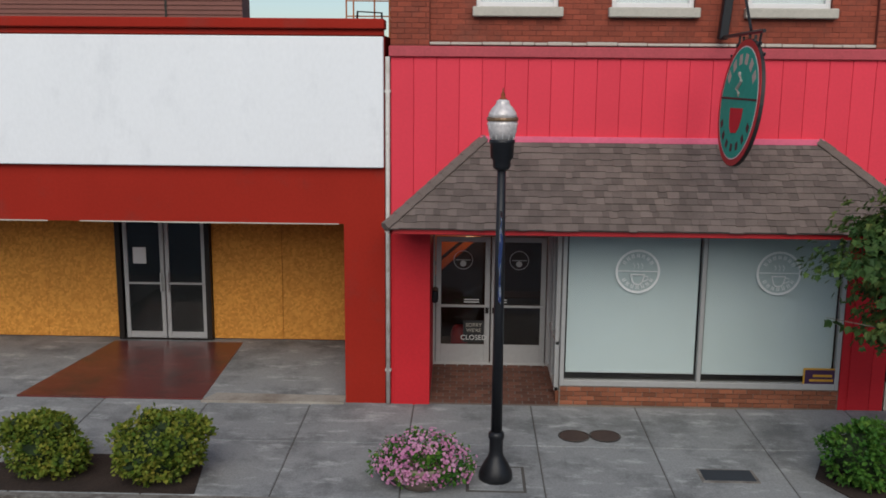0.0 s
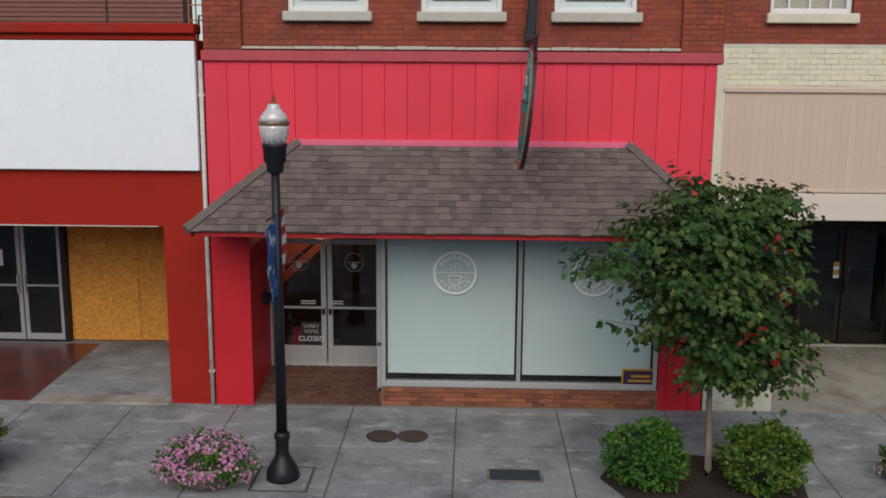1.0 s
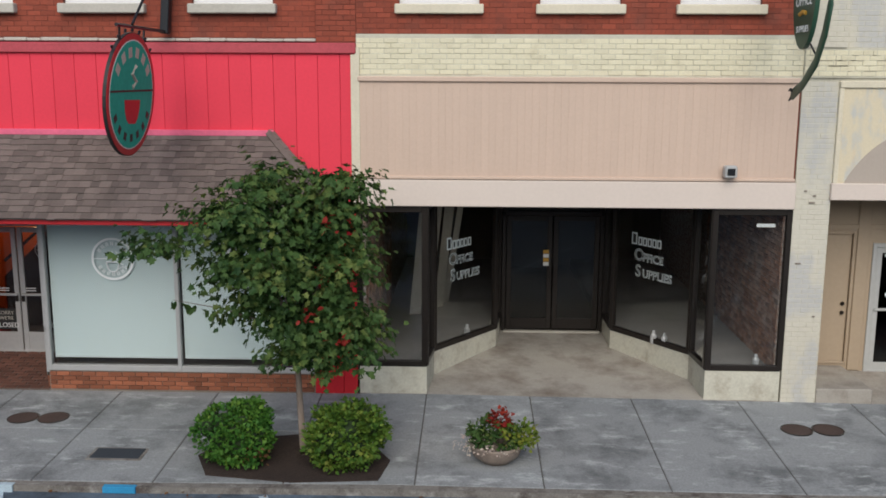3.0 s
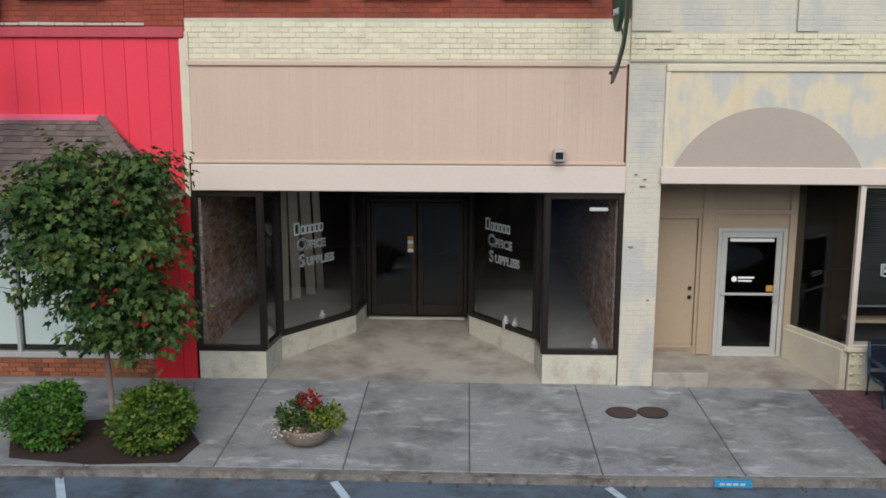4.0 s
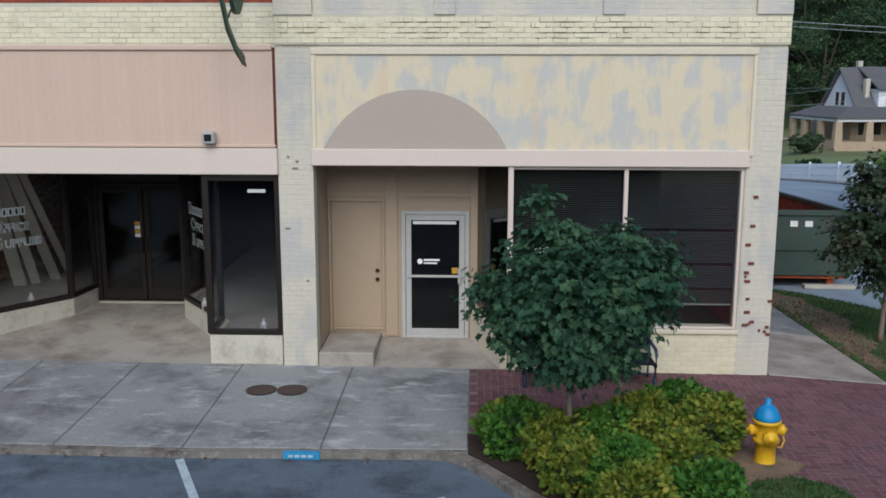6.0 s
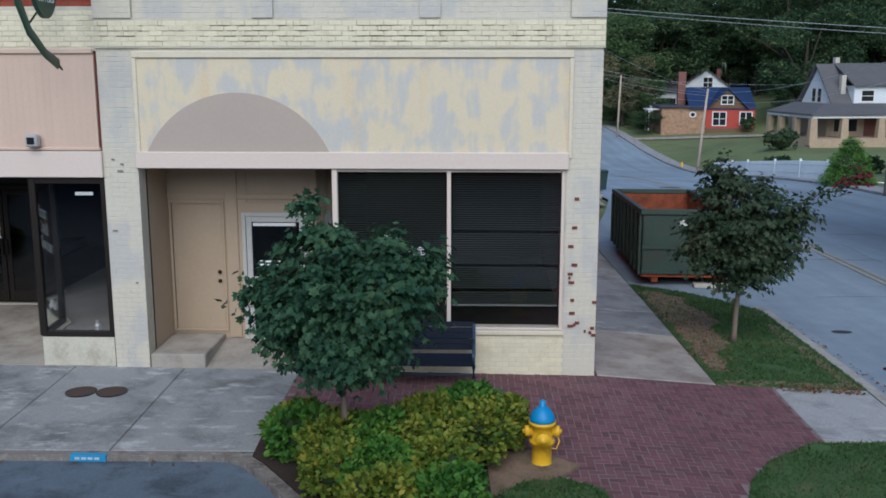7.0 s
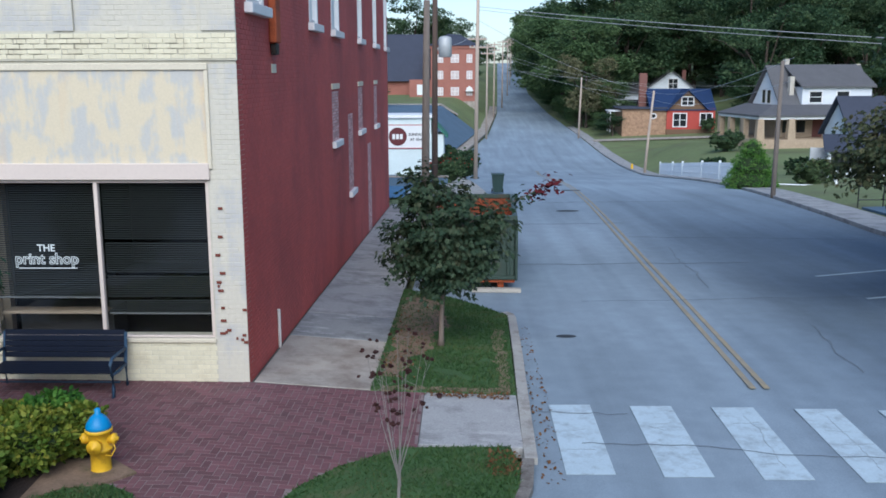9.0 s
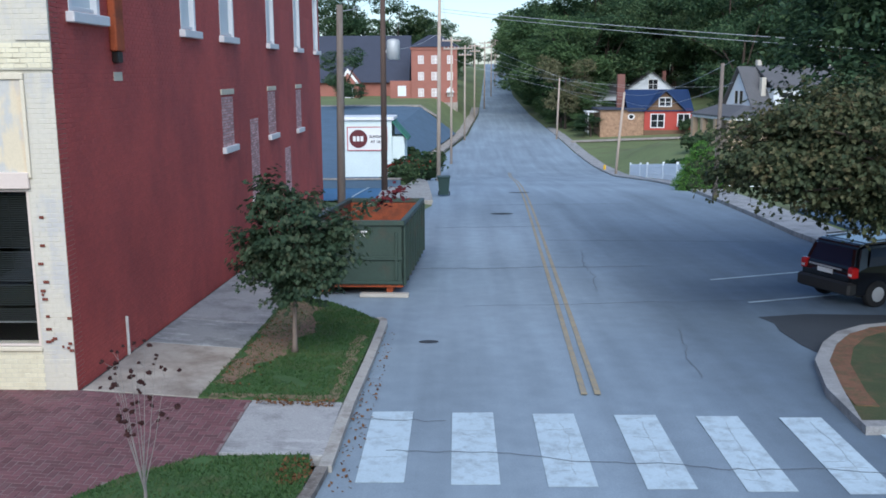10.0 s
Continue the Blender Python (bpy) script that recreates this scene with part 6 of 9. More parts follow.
worn = MB()
for k in range(170):
    c = rc.choice([17.0, 18.6, 19.2, 20.7, 21.2, 21.6, 22.8])
    x, z = min(max(rc.gauss(c, .35), 16.7), 23.7), 4.9 + .0735 * rc.choice([1, 2, 2, 3, 3, 4])
    w = rc.uniform(.04, .2)
    worn.box(x, x + w, -.0285, -.02, z - .004, z + .003)
    if rc.random() < .2:
        worn.box(x, x + .007, -.0285, -.02, z, z + .066)
wj = part("worn_joint", worn, M["worn_paint_edge"], shop_d, "dark joints where the paint has worn off")
wj["kind"] = "stuff"

# the long maroon side wall
SIDE_END = 26.8
SW_OPEN = [(6.6, 7.75, 5.75, 7.9), (9.95, 11.4, 5.75, 7.9), (15.7, 16.9, 5.75, 7.9), (20.6, 21.9, 5.75, 7.9), (25.2, 26.4, 5.75, 7.9), (.75, 2.0, 5.75, 7.9)]
mw = cell_wall(MB(), sorted({.35, SIDE_END, *[v for o in SW_OPEN for v in o[:2]]}), [-1.6, 5.75, 7.9, 9.4],
               lambda u, w: not any(o[0] < u < o[1] and o[2] < w < o[3] for o in SW_OPEN), lambda u, w, s: (23.65 if s else 23.985, u, w))
part("side_wall", mw, M["mortar_maroon"], shop_d, "maroon painted brick side wall")
FILL = [(9.75, 10.95, 3.0, 4.3), (15.5, 16.7, 2.95, 4.3), (20.6, 21.7, 2.85, 4.3), (12.9, 14.0, 1.35, 3.62), (18.1, 19.2, -.75, 2.35)]
brick_face(shop_d, .02, SIDE_END, -1.5, 7.0, lambda u, w, o: (23.985 + o, u, w), material=M["maroon_brick"], holes=[o for o in SW_OPEN] + FILL, seed=41, joint=.006, proud=.004, wobble=.0015)
for a, b, c, d in FILL:
    f = brick_face(shop_d, a, b, c, d, lambda u, w, o: (23.985 + o, u, w), material=M["grey_fill_brick"], seed=int(a * 7), proud=.004)
    if c > 1:
        part("sill", cbox_mb(23.98, 24.1, a - .1, b + .1, c - .16, c, c=.012), M["white_metal"], shop_d)
    if d > 4:
        part("lintel", cbox_mb(23.985, 24.02, a - .08, b + .08, d, d + .14, c=.008), M["sill_cream"], shop_d)
for a, b, c, d in SW_OPEN:
    part("sill", cbox_mb(23.95, 24.12, a - .12, b + .12, c - .16, c, c=.012), M["white_metal"], shop_d)
    f = MB()
    for u in (a, b - .12):
        f.cbox(23.86, 24.0, u, u + .12, c, d, c=.006)
    f.cbox(23.87, 23.95, a, b, c, c + .1, c=.006)
    w = part("window", f, M["white_metal"], shop_d, "tall white framed side window")
    part("pane", box_mb(23.88, 23.89, a + .1, b - .1, c, d), M["shade_white"], w, "pale covered pane")
part("patch", box_mb(23.99, 24.0, 2.45, 2.85, 4.7, 4.85), M["sill_cream"], shop_d)
part("conduit", MB().tube([(24.02, 2.2, -.1), (24.02, 2.2, .6)], .028, 8), M["pipe"], shop_d)
part("drain_chute", cbox_mb(23.99, 24.12, 2.35, 2.75, 5.2, 9.2, c=.02), M["rust"], shop_d, "rusty orange boxed downspout")
part("chute_elbow", cbox_mb(23.99, 24.1, 2.42, 2.68, 5.0, 5.2, c=.02), M["bronze"], shop_d)
part("back_wall", box_mb(16.64, 23.65, SIDE_END - .3, SIDE_END, -1.6, 9.4), M["mortar_maroon"], shop_d)
part("roof", box_mb(2.95, 23.65, .45, SIDE_END - .3, 8.7, 8.85), M["roof_grey"], shop_d)

# ---- plants ----
def leaf_mesh(points, sizes, rnd, droop=.35, outward=None, aspect=.7, facing=1.0, full=True):
    """One small folded leaf at each point."""
    mb = MB()
    for i, p in enumerate(points):
        s = sizes[i]
        d = Vector((rnd.gauss(0, 1), rnd.gauss(0, 1), rnd.gauss(-droop, .6)))
        if outward is not None:
            d += 1.2 * outward[i]
        d.normalize()
        n = Vector((rnd.gauss(0, .6), rnd.gauss(0, .6), 1.0))
        if outward is not None:
            n += facing * outward[i]
        w = d.cross(n)
        if w.length < 1e-3:
            continue
        w.normalize()
        n = w.cross(d)
        a = p
        b = p + d * s * .45 + w * s * .5 * aspect + n * s * .08
        c = p + d * s
        e = p + d * s * .45 - w * s * .5 * aspect + n * s * .08
        if full:
            k = s * .5 * aspect
            mb.add([p, p + d * s * .2 + w * k * .8 + n * s * .06, p + d * s * .62 + w * k * .85 + n * s * .05, c, p + d * s * .62 - w * k * .85 + n * s * .05, p + d * s * .2 - w * k * .8 + n * s * .06],
                   [(0, 1, 2, 3), (0, 3, 4, 5)])
        else:
            mb.add([a, b, c, e], [(0, 1, 2, 3)])
    return mb


def crown_points(blobs, count, rnd, clump=.2, per=30, shell=.55, flat=.7):
    """Leaf places gathered in clumps on ellipsoid lobes (centre, radii)."""
    pts, outs, ends = [], [], []
    vol = [(b[1][0] * b[1][1] * b[1][2]) ** .62 for b in blobs]
    while len(pts) < count:
        c, r = rnd.choices(blobs, vol)[0]
        v = Vector((rnd.gauss(0, 1), rnd.gauss(0, 1), rnd.gauss(0, 1))).normalized()
        k = (shell + (1 - shell) * rnd.random()) * rnd.uniform(.9, 1.08)
        q = Vector((c[0] + v.x * r[0] * k, c[1] + v.y * r[1] * k, c[2] + v.z * r[2] * k))
        ends.append(q)
        for _ in range(per):
            g = Vector([max(-1.5 * clump, min(1.5 * clump, rnd.gauss(0, clump))) for _k in range(3)])
            g.z *= flat
            pts.append(q + g)
            outs.append((v + g.normalized() * .6).normalized())
    return pts, outs, ends


LOBED = [(.0, .0), (.1, .46), (.36, .25), (.6, .45), (.72, .16), (1.0, .0)]


def lobed_leaves(points, outs, size, rnd, up=.8, out=.6, jitter=.35, droop=.35):
    """Lobed leaves lying outward and upward like shingles, folded along the midrib."""
    mb = MB()
    for p, o in zip(points, outs):
        n = Vector((rnd.gauss(0, jitter), rnd.gauss(0, jitter), up + rnd.gauss(0, jitter))) + out * o
        d = o + Vector((rnd.gauss(0, .7), rnd.gauss(0, .7), rnd.gauss(-droop, .3)))
        n.normalize()
        d -= n * d.dot(n)
        if d.length < 1e-3:
            continue
        d.normalize()
        w = n.cross(d)
        s = size * rnd.uniform(.65, 1.3)
        v = [p + d * (s * a) + w * (s * c * sg) + n * (s * (.25 * c - .18 * a * a)) for sg in (1, -1) for a, c in LOBED]
        mb.add(v[:6] + v[7:11], [(0, 1, 2, 3, 4, 5), (0, 5, 9, 8, 7, 6)])
    return mb


def spray_points(blobs, count, rnd, long=.2, wide=.11, thick=.035, per=26, shell=.5):
    """Leaf places in flat sprays that reach outward from ellipsoid lobes (centre, radii)."""
    pts, outs, ends = [], [], []
    vol = [(b[1][0] * b[1][1] * b[1][2]) ** .62 for b in blobs]
    while len(pts) < count:
        c, r = rnd.choices(blobs, vol)[0]
        v = Vector((rnd.gauss(0, 1), rnd.gauss(0, 1), rnd.gauss(0, 1))).normalized()
        k = (shell + (1 - shell) * rnd.random() ** .7) * rnd.uniform(.88, 1.06)
        q = Vector((c[0] + v.x * r[0] * k, c[1] + v.y * r[1] * k, c[2] + v.z * r[2] * k))
        reach = Vector((v.x + rnd.gauss(0, .35), v.y + rnd.gauss(0, .35), .3 * v.z + rnd.gauss(-.05, .15))).normalized()
        side = reach.cross(Vector((0, 0, 1))).normalized()
        lift = side.cross(reach)
        ends.append(q)
        for _ in range(per):
            s = max(-1.7, min(1.7, rnd.gauss(0, 1)))
            u = max(-1.6, min(1.6, rnd.gauss(0, 1)))
            pts.append(q + reach * long * s + side * wide * u * (1.15 - .3 * abs(s)) + lift * thick * rnd.gauss(0, 1) - Vector((0, 0, .05 * long * s * s)))
            outs.append((reach * .7 + side * .35 * u + v * .35).normalized())
    return pts, outs, ends


def young_tree(label, at, blobs, trunk_top, leaves, leaf_size, material, seed, trunk_r=.045, bark="bark", extra=None, clump=.17):
    rnd = random.Random(seed)
    t = thing("tree", label, "tree", at, group="street trees")
    pts, outs, ends = spray_points(blobs, leaves, rnd, clump, clump * .6, .04, 26, .45)
    tr = MB()
    top = Vector(trunk_top)
    tr.tube([(0, 0, -.05), (.01, 0, .1), (top.x * .4, top.y * .4, top.z * .5), top], [trunk_r * 1.5, trunk_r, trunk_r * .9, trunk_r * .7], 8)
    part("trunk", tr, M[bark], t, smooth=True)
    for q in rnd.sample(ends, min(26, len(ends))):
        s = top.lerp(Vector((0, 0, top.z)), .2) * rnd.uniform(.8, 1.0)
        mid = s.lerp(q, .5) + Vector((0, 0, .12))
        part("limb", MB().tube([s, mid, q], [trunk_r * .4, trunk_r * .22, .004], 5), M[bark], t)
    part("crown", lobed_leaves(pts, outs, leaf_size, rnd), M[material], t)
    if extra:
        extra(t, rnd)
    return t


def bush(label, at, blobs, leaves, leaf_size, material, seed, group="bushes"):
    rnd = random.Random(seed)
    t = thing("bush", label, "bush", at, group=group)
    st = MB()
    lobes = []
    for c, r in blobs:
        for _ in range(8):
            a, e, g, f = rnd.uniform(0, 6.28), rnd.uniform(.05, 1.1), rnd.uniform(.7, .9), rnd.uniform(.22, .38)
            lobes.append(((c[0] + r[0] * g * math.cos(a) * math.cos(e), c[1] + r[1] * g * math.sin(a) * math.cos(e), c[2] + r[2] * g * math.sin(e)), (r[0] * f, r[1] * f, r[2] * f)))
    blobs = blobs + lobes
    pts, outs, ends = crown_points(blobs, int(leaves * 1.35), rnd, .04, 12, .84)
    for q in ends[:24]:
        st.tube([(q.x * .15, q.y * .15, -.03), q * .5, q * .92], [.012, .008, .003], 4)
    part("stem", st, M["bark_dark"], t)
    part("foliage", leaf_mesh(pts, [leaf_size * rnd.uniform(.6, 1.3) for _ in pts], rnd, -.2, outs, .75), M[material], t)
    # dark solid core standing in for the shade between the leaves
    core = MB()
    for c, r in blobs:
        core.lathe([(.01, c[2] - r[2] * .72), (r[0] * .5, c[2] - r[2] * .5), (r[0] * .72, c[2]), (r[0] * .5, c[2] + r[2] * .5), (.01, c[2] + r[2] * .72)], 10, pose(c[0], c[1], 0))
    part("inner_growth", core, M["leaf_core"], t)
    return t


def red_leaves(places):
    def add(t, rnd):
        pts, sz = [], []
        for c in places:
            for _ in range(14):
                pts.append(Vector(c) + Vector((rnd.gauss(0, .06), rnd.gauss(0, .06), rnd.gauss(0, .05))))
                sz.append(rnd.uniform(.06, .1))
        part("red_foliage", leaf_mesh(pts, sz, rnd), M["leaf_red"], t, "a few leaves turned red")
    return add


def side_spray(t, rnd):
    """A lone leafy branch to one side, and a few red leaves."""
    red_leaves([(.75, -.3, 2.5), (.2, -.6, 2.0), (.5, -.6, 3.1), (.6, -.4, 1.7)])(t, rnd)
    a, b = Vector((-.2, -.2, 1.75)), Vector((-1.5, -.35, 2.12))
    part("limb", MB().tube([a, a.lerp(b, .5) + Vector((0, 0, .05)), b], [.012, .008, .003], 5), M["bark"], t)
    pts = [a.lerp(b, .35 + .65 * k / 27) + Vector((0, rnd.gauss(0, .03), -.02)) for k in range(28)]
    part("foliage", leaf_mesh(pts, [.12] * 28, rnd, 1.6), M["leaf_tree"], t)


# mulch bed, tree and bushes by the coffee shop
structure("planting_bed", polygon_slab([(8.7, -2.85), (8.45, -2.3), (8.7, -1.8), (9.7, -1.6), (10.6, -1.8), (10.95, -2.4), (10.85, -2.95), (9.8, -3.03)], walk_z, .1, .02), M["mulch"], "dark mulch bed round the street tree", "soil")
structure("planting_bed", polygon_slab([(-1.9, -3.03), (-1.85, -2.3), (-1.2, -2.0), (.1, -2.0), (.75, -2.3), (.85, -3.03)], walk_z, .1, .02), M["mulch"], "dark mulch bed with round bushes", "soil")
young_tree("young leafy maple with yellowing and a few red leaves", (9.8, -2.25, .05),
           [((-.6, -.3, 3.12), (.76, .65, .36)), ((.3, 0, 3.08), (.6, .6, .42)), ((-.4, -.25, 2.6), (.74, .7, .38)), ((.45, 0, 2.5), (.58, .55, .42)), ((-.2, 0, 2.0), (.66, .6, .36)), ((.5, 0, 1.85), (.52, .5, .36)),
            ((.05, 0, 1.5), (.42, .4, .26)), ((.72, -.1, 1.5), (.28, .28, .18)), ((-1.4, -.9, 2.9), (.33, .28, .13)), ((-.35, 0, 3.55), (.55, .42, .2)), ((.55, 0, 3.5), (.34, .3, .26)), ((.4, -.1, 1.2), (.18, .16, .08))],
           (-.05, 0, 1.6), 11500, .09, "leaf_tree", 101, clump=.2,
           extra=side_spray)
bd = bush("round deep green bush with a dead brown patch", (9.02, -2.4, .03), [((-.08, 0, .36), (.48, .45, .38)), ((.08, -.1, .28), (.35, .36, .3)), ((.12, .1, .48), (.25, .26, .22))], 4600, .055, "leaf_bush_deep", 102)
rnd = random.Random(140)
pts = [Vector((.3 + rnd.gauss(0, .07), -.3 + rnd.gauss(0, .05), .22 + rnd.gauss(0, .06))) for _ in range(60)]
part("dead_leaves", leaf_mesh(pts, [.05] * 60, rnd), M["dead_leaf"], bd, "dry brown leaves")
bush("round bright green bush with yellowing tips", (10.4, -2.5, .03), [((0, 0, .34), (.5, .48, .36)), ((.05, 0, .52), (.35, .35, .24))], 5200, .055, "leaf_bush_green", 103)
bush("round green bush with yellowing tips", (-1.2, -2.5, .02), [((0, 0, .34), (.5, .45, .36)), ((.28, -.1, .24), (.32, .3, .24)), ((-.15, 0, .46), (.32, .3, .24))], 5200, .055, "leaf_bush", 104)
bush("rounded yellow-green bush in mulch", (.36, -2.6, .02), [((0, 0, .4), (.5, .45, .42)), ((.2, 0, .5), (.38, .35, .3)), ((-.1, -.1, .25), (.42, .4, .28))], 5600, .055, "leaf_bush", 105)
young_tree("young dense blue-green linden tree in a hedge bed", (20.65, -3.45, -.05),
           [((0, 0, 2.05), (.9, .8, .72)), ((.5, 0, 2.25), (.68, .62, .58)), ((-.35, 0, 2.0), (.6, .55, .5)), ((0, 0, 1.58), (.7, .6, .36)), ((-.95, 0, 2.2), (.25, .2, .13)), ((-.2, 0, 2.75), (.32, .32, .22)), ((-.36, 0, 3.12), (.07, .07, .2)), ((.75, 0, 2.35), (.4, .35, .32)), ((.15, 0, 1.5), (.66, .58, .28))],
           (0, 0, 1.2), 15000, .09, "leaf_tree_dark", 106, .045)


def long_branch(t, rnd):
    a, b = Vector((.4, -.1, 2.2)), Vector((2.1, -.2, 3.05))
    part("limb", MB().tube([(0, 0, 1.4), a, b], [.02, .014, .004], 5), M["bark"], t)
    pts, outs, red = [], [], []
    for _ in range(240):
        k = rnd.random() ** .8
        q = a.lerp(b, k) + Vector((rnd.gauss(0, .1), rnd.gauss(0, .1), rnd.gauss(-.03, .07)))
        (red if k > .72 else pts).append(q)
    part("foliage", leaf_mesh(pts, [.1] * len(pts), rnd), M["leaf_mid"], t)
    part("red_foliage", leaf_mesh(red, [.1] * len(red), rnd), M["leaf_maroon"], t, "reddened leaves at the branch tip")


young_tree("young dark-leaved tree with one long reddening branch", (26.86, 2.84, -.2),
           [((.05, 0, 2.1), (.85, .8, .95)), ((.45, 0, 1.75), (.7, .6, .65)), ((-.45, 0, 1.85), (.6, .55, .6)), ((-.3, 0, 2.85), (.4, .4, .4)), ((.85, 0, 2.3), (.35, .35, .28)), ((.1, 0, 1.3), (.68, .6, .36))],
           (.05, 0, 1.1), 9500, .092, "leaf_mid", 107, .05, extra=long_branch)
# planted hedge bed
rnd = random.Random(108)
for k, (x, y, s) in enumerate([(19.98, -2.95, .85), (20.4, -3.0, .72), (20.95, -3.05, .75), (21.0, -3.5, 1.0), (21.5, -2.95, 1.0), (21.55, -3.6, 1.0), (22.05, -2.7, 1.1), (22.15, -3.35, 1.1), (21.75, -4.2, .95), (21.1, -4.3, .9), (20.5, -3.6, .9), (22.4, -2.85, .95), (20.1, -3.2, .9), (20.65, -4.2, .85), (21.2, -4.85, .85), (21.9, -4.85, .85), (20.0, -2.9, .8)]):
    bush("low yellow-green hedge shrub in a mulch bed", (x, y, walk_z(x, y)), [((0, 0, .3 * s), (.42 * s, .4 * s, .32 * s)), ((.1, .05, .45 * s), (.28 * s, .28 * s, .2 * s))], 2400, .072, "leaf_bush" if k % 3 else "leaf_bush_deep", 200 + k, "hedge shrubs")


# bare myrtle with seed heads
sp = thing("sapling", "slim bare-stemmed myrtle with dry brown seed heads", "tree", (26.62, -4.7, walk_z(26.62, -4.7)))
rnd = random.Random(109)
heads = []
part("trunk", MB().tube([(0, 0, -.05), (-.01, 0, .35), (.01, 0, .78)], [.022, .018, .014], 7), M["bark_pale"], sp)
for k in range(9):
    fork = Vector((rnd.gauss(0, .01), rnd.gauss(0, .01), rnd.uniform(.62, .8)))
    tip = Vector((-.34 + .085 * k + rnd.gauss(0, .03), rnd.uniform(-.45, .1), rnd.uniform(1.75, 2.2) + .35 * math.exp(-((k - 4.5) / 2) ** 2)))
    mid = fork.lerp(tip, .4) + Vector((tip.x * .1, tip.y * .1, .03))
    part("stem", MB().tube([fork, mid, tip], [.008, .004, .0015], 5), M["bark_pale"], sp)
    for j in range(5):
        s0 = mid.lerp(tip, .1 + .2 * j)
        q = s0 + Vector((rnd.gauss(0, .1), rnd.gauss(0, .08), rnd.uniform(.0, .12)))
        part("twig", MB().tube([s0, q], [.0022, .0012], 4), M["bark_pale"], sp)
        heads.append(q)
    heads.append(tip)
for q in heads:
    w = rnd.uniform(.4, .95)
    hd = MB().lathe([(.006, -.026), (.03, -.016), (.042, -.002), (.034, .012), (.018, .022), (.004, .03)], 8, pose(q.x, q.y, q.z, rnd.uniform(-40, 40), rnd.uniform(-40, 40), 0))
    hd.v = [q + (Vector(p) - q) * w * rnd.uniform(.55, 1.3) for p in hd.v]
    part("seed_head", hd, M["seed"], sp, "dry red-brown seed head")


# grass tufts and fallen leaves
def inside(poly, x, y):
    hit = False
    n = len(poly)
    for i in range(n):
        (x1, y1), (x2, y2) = poly[i], poly[(i + 1) % n]
        if (y1 > y) != (y2 > y) and x < (x2 - x1) * (y - y1) / (y2 - y1) + x1:
            hit = not hit
    return hit


def tufts(poly, count, seed, h=.05):
    rnd = random.Random(seed)
    xs_, ys_ = [p[0] for p in poly], [p[1] for p in poly]
    mb = MB()
    n = 0
    while n < count:
        x, y = rnd.uniform(min(xs_), max(xs_)), rnd.uniform(min(ys_), max(ys_))
        n += 1
        if not inside(poly, x, y) or (inside(SOIL, x, y) and rnd.random() < .75) or noise.noise(Vector((x * 1.3, y * 1.3, 3))) < -.5:
            continue
        z = walk_z(x, y) + .01
        a = rnd.uniform(0, 6.28)
        w = rnd.uniform(.006, .014)
        tx, ty = rnd.gauss(0, .03), rnd.gauss(0, .03)
        mb.add([(x - w * math.cos(a), y - w * math.sin(a), z), (x + w * math.cos(a), y + w * math.sin(a), z), (x + tx, y + ty, z + rnd.uniform(.5, 1.2) * h)], [(0, 1, 2)])
    return mb


for poly, cnt, sd in ((GRASS_A, 18000, 1), (GRASS_B, 16000, 2), (GRASS_C, 5000, 3)):
    tagged(part("grass", tufts(poly, cnt, sd), M["grass_blade"]), "short green grass blades on the corner strip", "grass", "", "stuff")
rnd = random.Random(77)
pts = []
for _ in range(700):
    x, y = rnd.choice([(rnd.uniform(28.25, 28.6), rnd.uniform(-3, 5)), (rnd.uniform(25.9, 26.6), rnd.uniform(.5, 6)), (rnd.uniform(26.7, 28), rnd.uniform(-.25, .0)), (rnd.uniform(27.6, 28.0), rnd.uniform(-3, -2.2))])
    z = (on_road(x, y) + .015 if x > 28.2 else walk_z(x, y) + .03)
    pts.append(Vector((x, y, z)))
for _ in range(60):
    pts.append(Vector((rnd.uniform(4, 19), -3.27 + rnd.gauss(0, .04), 0)))
    pts[-1].z = road_z(pts[-1].x, -3.3) + .02
tagged(part("fallen_leaves", leaf_mesh(pts, [rnd.uniform(.03, .07) for _ in pts], rnd, 0), M["dead_leaf"]), "dry brown leaves lying along the kerbs", "leaves", "", "stuff")

# ---- street furniture ----
lamp = thing("street_lamp", "black cast iron street lamp with acorn globe", "street lamp", (4.46, -2.45, .0))
part("base", MB().lathe([(.21, 0), (.21, .06), (.2, .12), (.15, .22), (.1, .3), (.085, .36), (.085, .52), (.1, .55), (.1, .6), (.075, .63)], 16), M["black_metal"], lamp, smooth=True)
part("pole", MB().lathe([(.07, .6), (.062, 2.2), (.052, 3.95)], 14), M["black_metal"], lamp, smooth=True)
part("fitter", MB().lathe([(.055, 3.84), (.095, 3.87), (.105, 3.9), (.105, 3.96), (.135, 4.0), (.14, 4.15), (.152, 4.17), (.152, 4.2)], 16), M["black_metal"], lamp, smooth=True)
part("globe", MB().lathe([(.13, 4.2), (.165, 4.3), (.175, 4.38), (.17, 4.42)], 18), M["prism_glass"], lamp, "ribbed frosted glass globe", True)
part("band", MB().lathe([(.18, 4.42), (.185, 4.44), (.18, 4.46)], 18), M["brass_band"], lamp, "dull brass band")
part("cap", MB().lathe([(.172, 4.46), (.16, 4.51), (.13, 4.56), (.092, 4.6), (.078, 4.625), (.074, 4.65), (.045, 4.665)], 18), M["prism_glass"], lamp, "ribbed glass cap", True)
part("finial", MB().lathe([(.045, 4.665), (.03, 4.685), (.02, 4.7), (.028, 4.715), (.01, 4.75), (.004, 4.8)], 10), M["rust"], lamp, "small brown finial", True)
